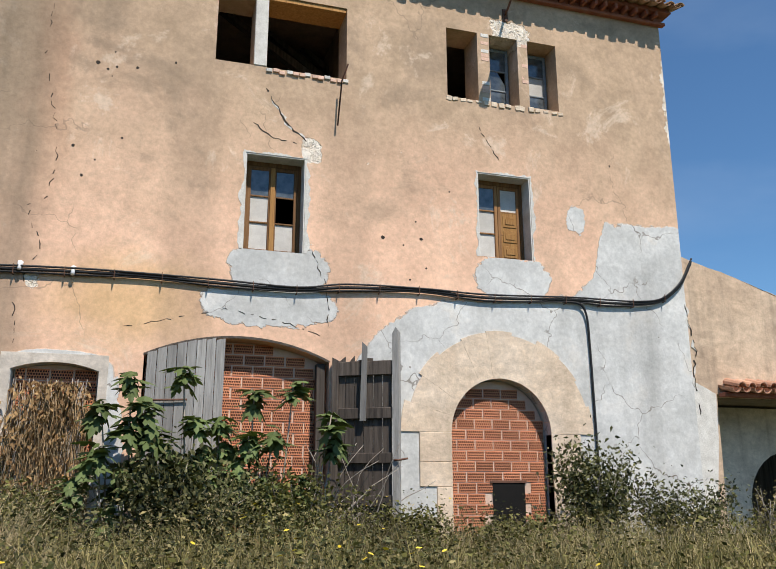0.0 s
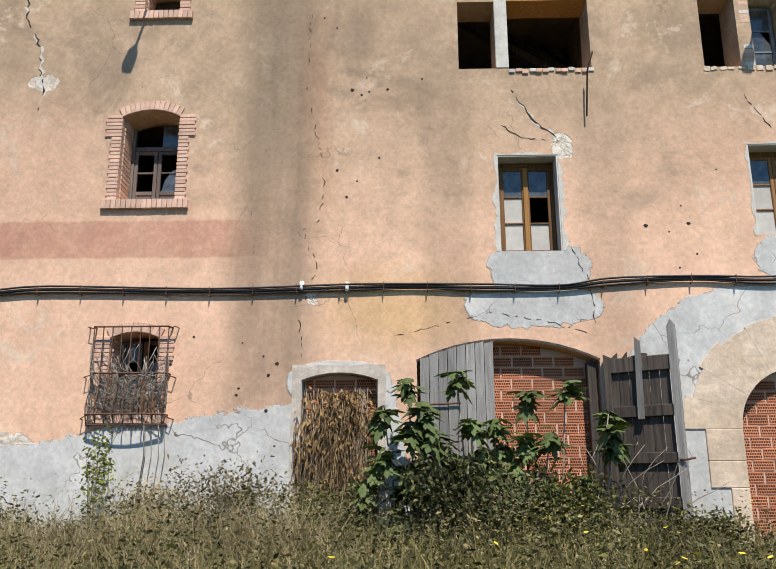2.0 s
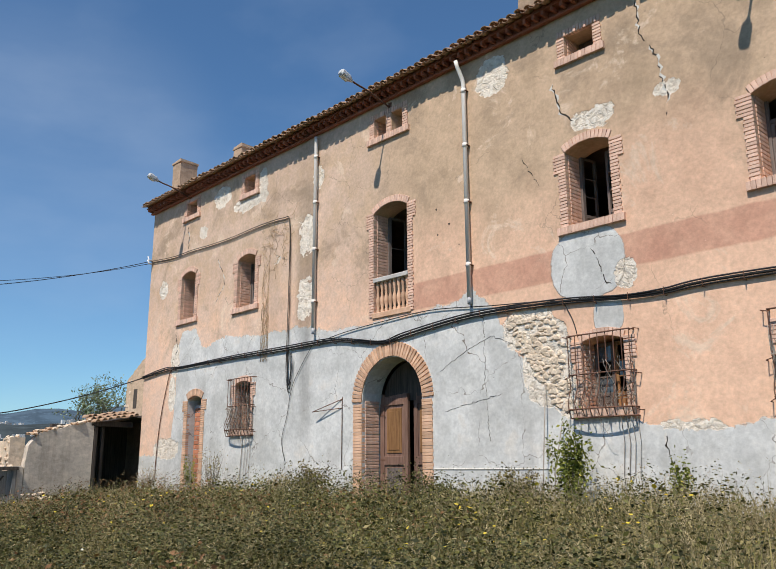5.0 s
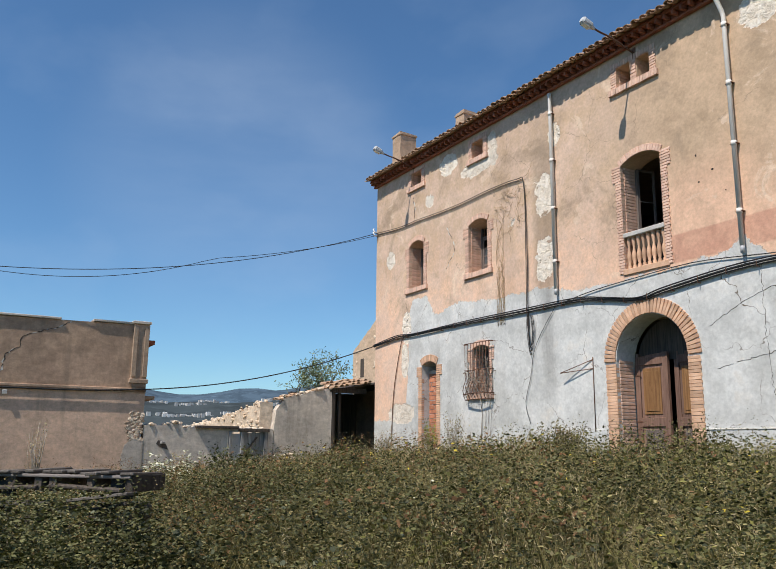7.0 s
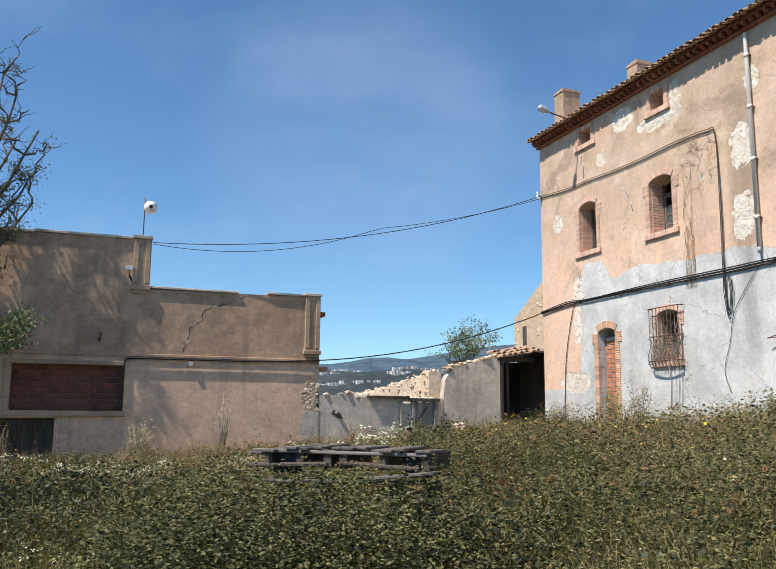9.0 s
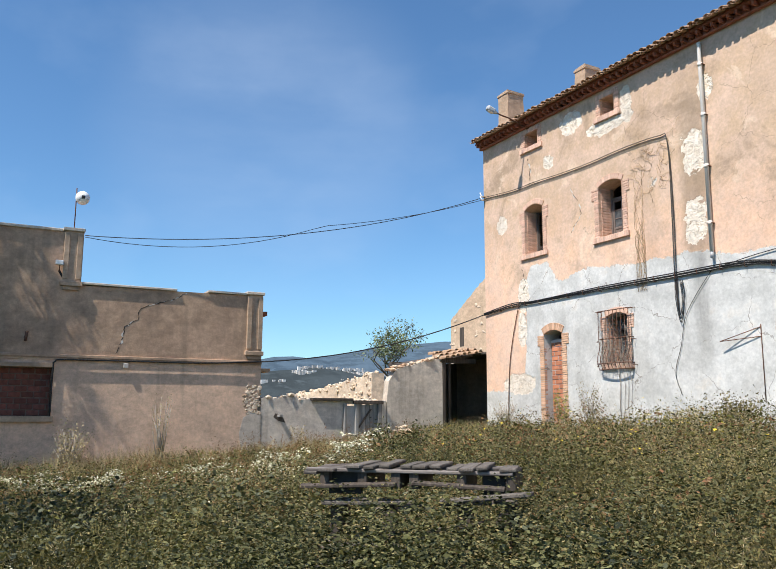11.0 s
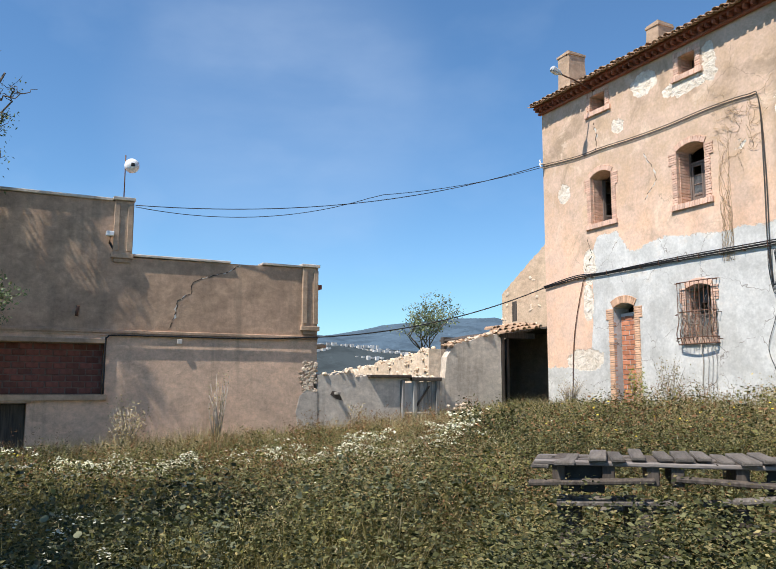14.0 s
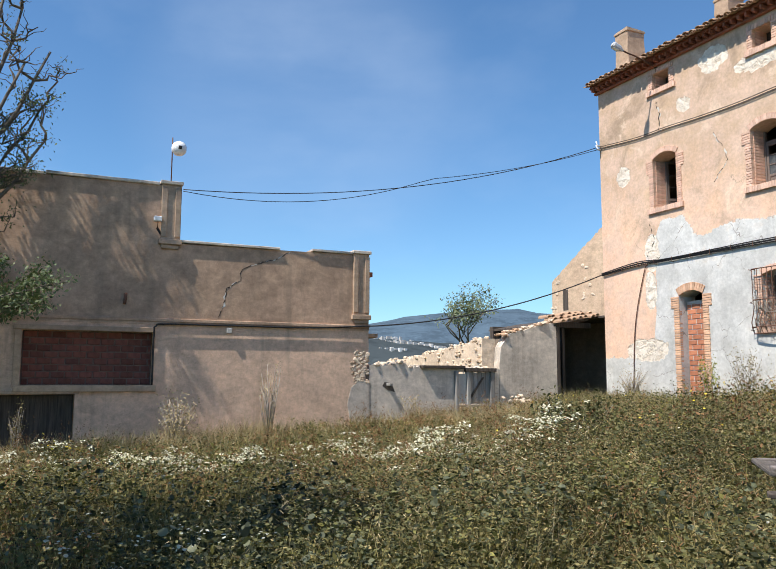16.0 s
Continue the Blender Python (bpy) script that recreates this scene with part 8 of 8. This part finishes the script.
# ---- fig shoots before the gateway ----
def fig_leaf():
    """A lobed leaf with a raised midrib, drooping at the tip."""
    pts = [(0, 0), (0.03, 0.16), (0.02, 0.28), (0.20, 0.36), (0.26, 0.20), (0.30, 0.13), (0.46, 0.30), (0.66, 0.28), (0.54, 0.12), (0.78, 0.12), (1.0, 0.0)]
    up = pts + [(x, -y) for x, y in pts[-2:0:-1]]
    b = bmesh.new()
    mid = [b.verts.new((x, 0, 0.04 * x - 0.28 * x * x)) for x in (0.0, 0.3, 0.6, 1.0)]
    rim = {}
    for sgn in (1, -1):
        ring_ = [b.verts.new((x, sgn * y, 0.04 * x - 0.28 * x * x - 0.25 * y)) for x, y in pts[1:-1]]
        seq = [mid[0]] + ring_ + [mid[3]]
        near_ = [0, 0, 0, 1, 1, 1, 2, 2, 2, 3, 3]
        for i in range(len(seq) - 1):
            ids = {seq[i], seq[i + 1], mid[near_[i]]}
            if len(ids) == 3:
                f = (seq[i], seq[i + 1], mid[near_[i]])
                b.faces.new(f if sgn > 0 else f[::-1])
        for i in (2, 5, 8):
            f = (mid[near_[i]], seq[i + 1], mid[near_[i] + 1])
            if len(set(f)) == 3:
                b.faces.new(f if sgn > 0 else f[::-1])
    return mesh_of(b, "leaf", L["fig"])


FIG = fig_leaf()
fig = root("fig_tree", (0.7, 10.1, 0.65), "young fig tree with large lobed leaves before the gateway", "tree")
rf_ = random.Random(6)
for x, z in ((-0.35, 2.83), (0.27, 2.88), (-0.67, 2.48), (-0.33, 2.25), (0.12, 2.02), (0.76, 2.34), (1.19, 2.66), (1.70, 2.78), (1.43, 2.17), (2.14, 2.37), (0.97, 1.79), (0.38, 1.61), (-0.42, 1.49), (-0.92, 1.55),
             (0.05, 1.5), (0.6, 1.95), (-0.1, 1.85), (1.3, 1.55), (-0.65, 1.95), (0.75, 1.4), (2.2, 2.05), (0.45, 2.3), (-0.15, 2.5), (1.1, 2.1), (0.2, 1.3), (-0.5, 1.2), (0.9, 1.25), (1.5, 1.35), (-0.25, 1.6), (0.5, 1.75), (1.75, 1.6),
             (-0.75, 1.75), (-0.05, 2.15), (0.3, 1.85), (0.65, 1.65), (-0.95, 1.3), (-0.35, 1.75), (1.0, 1.5), (0.0, 1.2), (1.25, 1.2), (0.55, 1.15), (-0.7, 1.0), (0.85, 2.0)):
    y = -0.05 + rf_.uniform(-0.25, 0.2)
    tip = Vector((x - 0.7, y, z - 0.65))
    foot = Vector(((x - 0.7) * 0.86 + rf_.uniform(-0.08, 0.08), rf_.uniform(-0.1, 0.1), 0.0))
    part("stem", tube([foot, foot.lerp(tip, 0.55) + Vector((rf_.uniform(-.08, .08), 0.05, -0.05)), tip], 0.016, 5, 0.5), M["dry_vine"], fig)
    for k in range(rf_.randint(17, 23)):
        ob = new("leaf", FIG)
        ob.parent = fig
        a = 2.4 * k + rf_.uniform(-0.3, 0.3)
        ob.location = tip + Vector((0.03 * math.cos(a), 0.03 * math.sin(a), rf_.uniform(-0.20, 0.05)))
        s = rf_.uniform(0.19, 0.33)
        ob.scale = (s, s, s)
        ob.rotation_euler = (rf_.uniform(-0.35, 0.35), rf_.uniform(-0.35, 0.95), a)
dead = root("dead_branches", (2.35, Y - 0.5, 0.7), "bare grey dead branches before the open gate leaf", "branches")
b = bmesh.new()
for k in range(16):
    p = Vector((rf_.uniform(-0.3, 0.3), rf_.uniform(-0.15, 0.1), 0))
    d = Vector((rf_.uniform(-0.5, 0.8), rf_.uniform(-0.2, 0.1), 1)).normalized()
    pts = [p]
    for s in range(6):
        d = (d + Vector((rf_.uniform(-.35, .4), rf_.uniform(-.12, .12), rf_.uniform(-.25, .15)))).normalized()
        pts.append(pts[-1] + d * 0.24)
    add_tube(b, pts, 0.012, 4, 0.3)
part("branch", b, M["dry_vine"], dead)["kind"] = "stuff"


# ---- trees ----
def tree(at, height, spread, seed, leaf_n, leaf, label, mat, lean=(0, 0), trunk=0.16, depth=5, pull=(0, 0, 0)):
    x, y = at
    t = root("tree", (x, y, ground_height(x, y) - 0.1), label, "tree")
    rb = random.Random(seed)
    b = bmesh.new()
    tips = []

    def grow(p, d, l, r, k):
        pts = [p]
        for s in range(4):
            d = (d + Vector((rb.uniform(-.22, .22), rb.uniform(-.22, .22), rb.uniform(-.06, .14))) + Vector(pull)).normalized()
            pts.append(pts[-1] + d * l / 4)
        add_tube(b, pts, r, 6 if k > 2 else 4, 0.6)
        if k <= 2:
            tips.extend(pts[1:])
        if k == 0:
            return
        for s in range(rb.choice((2, 3, 3))):
            a = rb.uniform(0, 2 * math.pi)
            nd = (d * 0.75 + Vector((math.cos(a) * spread, math.sin(a) * spread, rb.uniform(-0.1, 0.35)))).normalized()
            grow(pts[rb.choice((2, 3, 4))], nd, l * rb.uniform(0.6, 0.82), r * 0.58, k - 1)
    grow(Vector((0, 0, 0)), Vector((lean[0], lean[1], 1)).normalized(), height * 0.36, trunk, depth)
    part("trunk", b, M["bark"], t)
    tp = np.array([list(p) for p in tips])
    i = rng.integers(0, len(tp), leaf_n)
    pos = tp[i] + rng.normal(size=(leaf_n, 3)) * 0.11
    leaves("crown", pos, rng.normal(size=(leaf_n, 3)), rng.uniform(leaf * 0.6, leaf * 1.3, leaf_n), DIAMOND, mat, 0.2, t)["kind"] = "stuff"
    return t


M["bark"] = simple("grey_bark", (0.10, 0.08, 0.065), (0.21, 0.175, 0.14), 9, 0.9, 0.01, vary=0.2)


def fan_tree(at, fork, reach, seed, leaf_n, leaf, label, mat):
    """A tree whose limbs fan out from a low fork along the wall: reach gives each limb's end as (y, z, distance from the shed wall)."""
    g = ground_height(*at)
    t = root("tree", (at[0], at[1], g - 0.1), label, "tree")
    o, rb, b, tips = Vector((at[0], at[1], g - 0.1)), random.Random(seed), bmesh.new(), []
    top_ = Vector((at[0], at[1] + 0.15, fork)) - o
    add_tube(b, [Vector((0, 0, 0)), top_ * 0.5 + Vector((0.05, -0.06, 0)), top_], 0.17, 8, 0.8)

    def bough(p, q, r, wild, n_=7):
        pts = []
        for k in range(n_ + 1):
            u = k / n_
            bow = math.sin(u * math.pi)
            pts.append(p.lerp(q, u) + Vector((rb.gauss(0, wild * 0.35), rb.gauss(0, wild), rb.gauss(0, wild * 0.6))) * bow)
        add_tube(b, pts, r, 6 if r > 0.03 else 4, 0.3)
        return pts
    for y_, z_, d_ in reach:
        end = Vector((XW + d_, y_ - 0.35, z_)) - o
        limb = bough(top_, end, 0.08, 0.16, 9)
        for k in range(9):
            p = limb[rb.randint(3, 9)]
            q = p + Vector((rb.uniform(-0.15, 0.3), rb.uniform(-0.7, 0.8), rb.uniform(0.0, 1.1)))
            q.x = max(q.x, XW + 0.12 - o.x)
            side = bough(p, q, 0.032, 0.08, 5)
            for m_ in range(6):
                p2 = side[rb.randint(1, 5)]
                q2 = p2 + Vector((rb.uniform(-0.1, 0.2), rb.uniform(-0.4, 0.42), rb.uniform(-0.15, 0.5)))
                q2.x = max(q2.x, XW + 0.1 - o.x)
                tw = bough(p2, q2, 0.014, 0.04, 4)
                if q2.z + o.z < 7.7 or m_ == 0:
                    tips.extend(tw[1:])
    part("trunk", b, M["bark"], t)
    tp = np.array([list(p) for p in tips])
    pos = tp[rng.integers(0, len(tp), leaf_n)] + rng.normal(size=(leaf_n, 3)) * np.array((0.05, 0.09, 0.09))
    leaves("crown", pos, rng.normal(size=(leaf_n, 3)), rng.uniform(leaf * 0.6, leaf * 1.3, leaf_n), DIAMOND, mat, 0.2, t)["kind"] = "stuff"
    return t


fan_tree((-24.03, -6.75), 2.5, ((-3.8, 8.3, 0.7), (-3.95, 7.0, 0.6), (-3.8, 6.3, 0.85), (-4.4, 9.2, 0.6), (-4.7, 9.6, 0.9), (-4.3, 7.8, 1.0), (-5.4, 8.7, 0.7), (-4.9, 6.6, 0.45), (-6.4, 9.2, 0.8), (-7.4, 8.2, 0.7), (-4.6, 8.4, 0.35),
                               (-4.5, 5.5, 0.5), (-5.9, 7.6, 0.8), (-6.9, 7.4, 0.5)), 4, 15000, 0.065, "half-bare tree with fanning dark branches beside the shed", L["tree"])
tree((-23.6, -6.6), 5.6, 0.7, 12, 7000, 0.09, "small leafy tree standing close to the shed wall", L["tree"], (0.0, 0.15), 0.11, 4, pull=(0.0, 0.06, -0.02))
# tree added out of view, only to cast shade on the near weeds
tree((-10.5, -8.0), 9.8, 0.8, 15, 32000, 0.13, "unseen leafy tree, added so that its crown shades the weeds", L["tree"], (0.0, 0.0), 0.2, 5)
tree((-44.3, 19.0), 8.4, 0.85, 9, 2000, 0.15, "sparse pale-green tree beyond the ruin", L["pale_tree"], (0.0, 0.0), 0.10, 5)
bush((-7.75, -1.15), 0.85, 0.72, 3000, L["green"], 0.05, "leafy weeds growing through the timber stack", stems=20)
bush((-7.6, -0.1), 0.6, 0.5, 900, L["olive"], 0.05, "half-dry weeds beside the timber stack", stems=20, sparse=1)
bush((-8.9, -1.4), 0.5, 0.5, 900, L["green"], 0.05, "leafy weeds beside the timber stack", stems=16)
bush((-7.3, -0.55), 0.6, 0.66, 1600, L["olive"], 0.05, "half-dry weeds before the timber stack", stems=24, sparse=1)
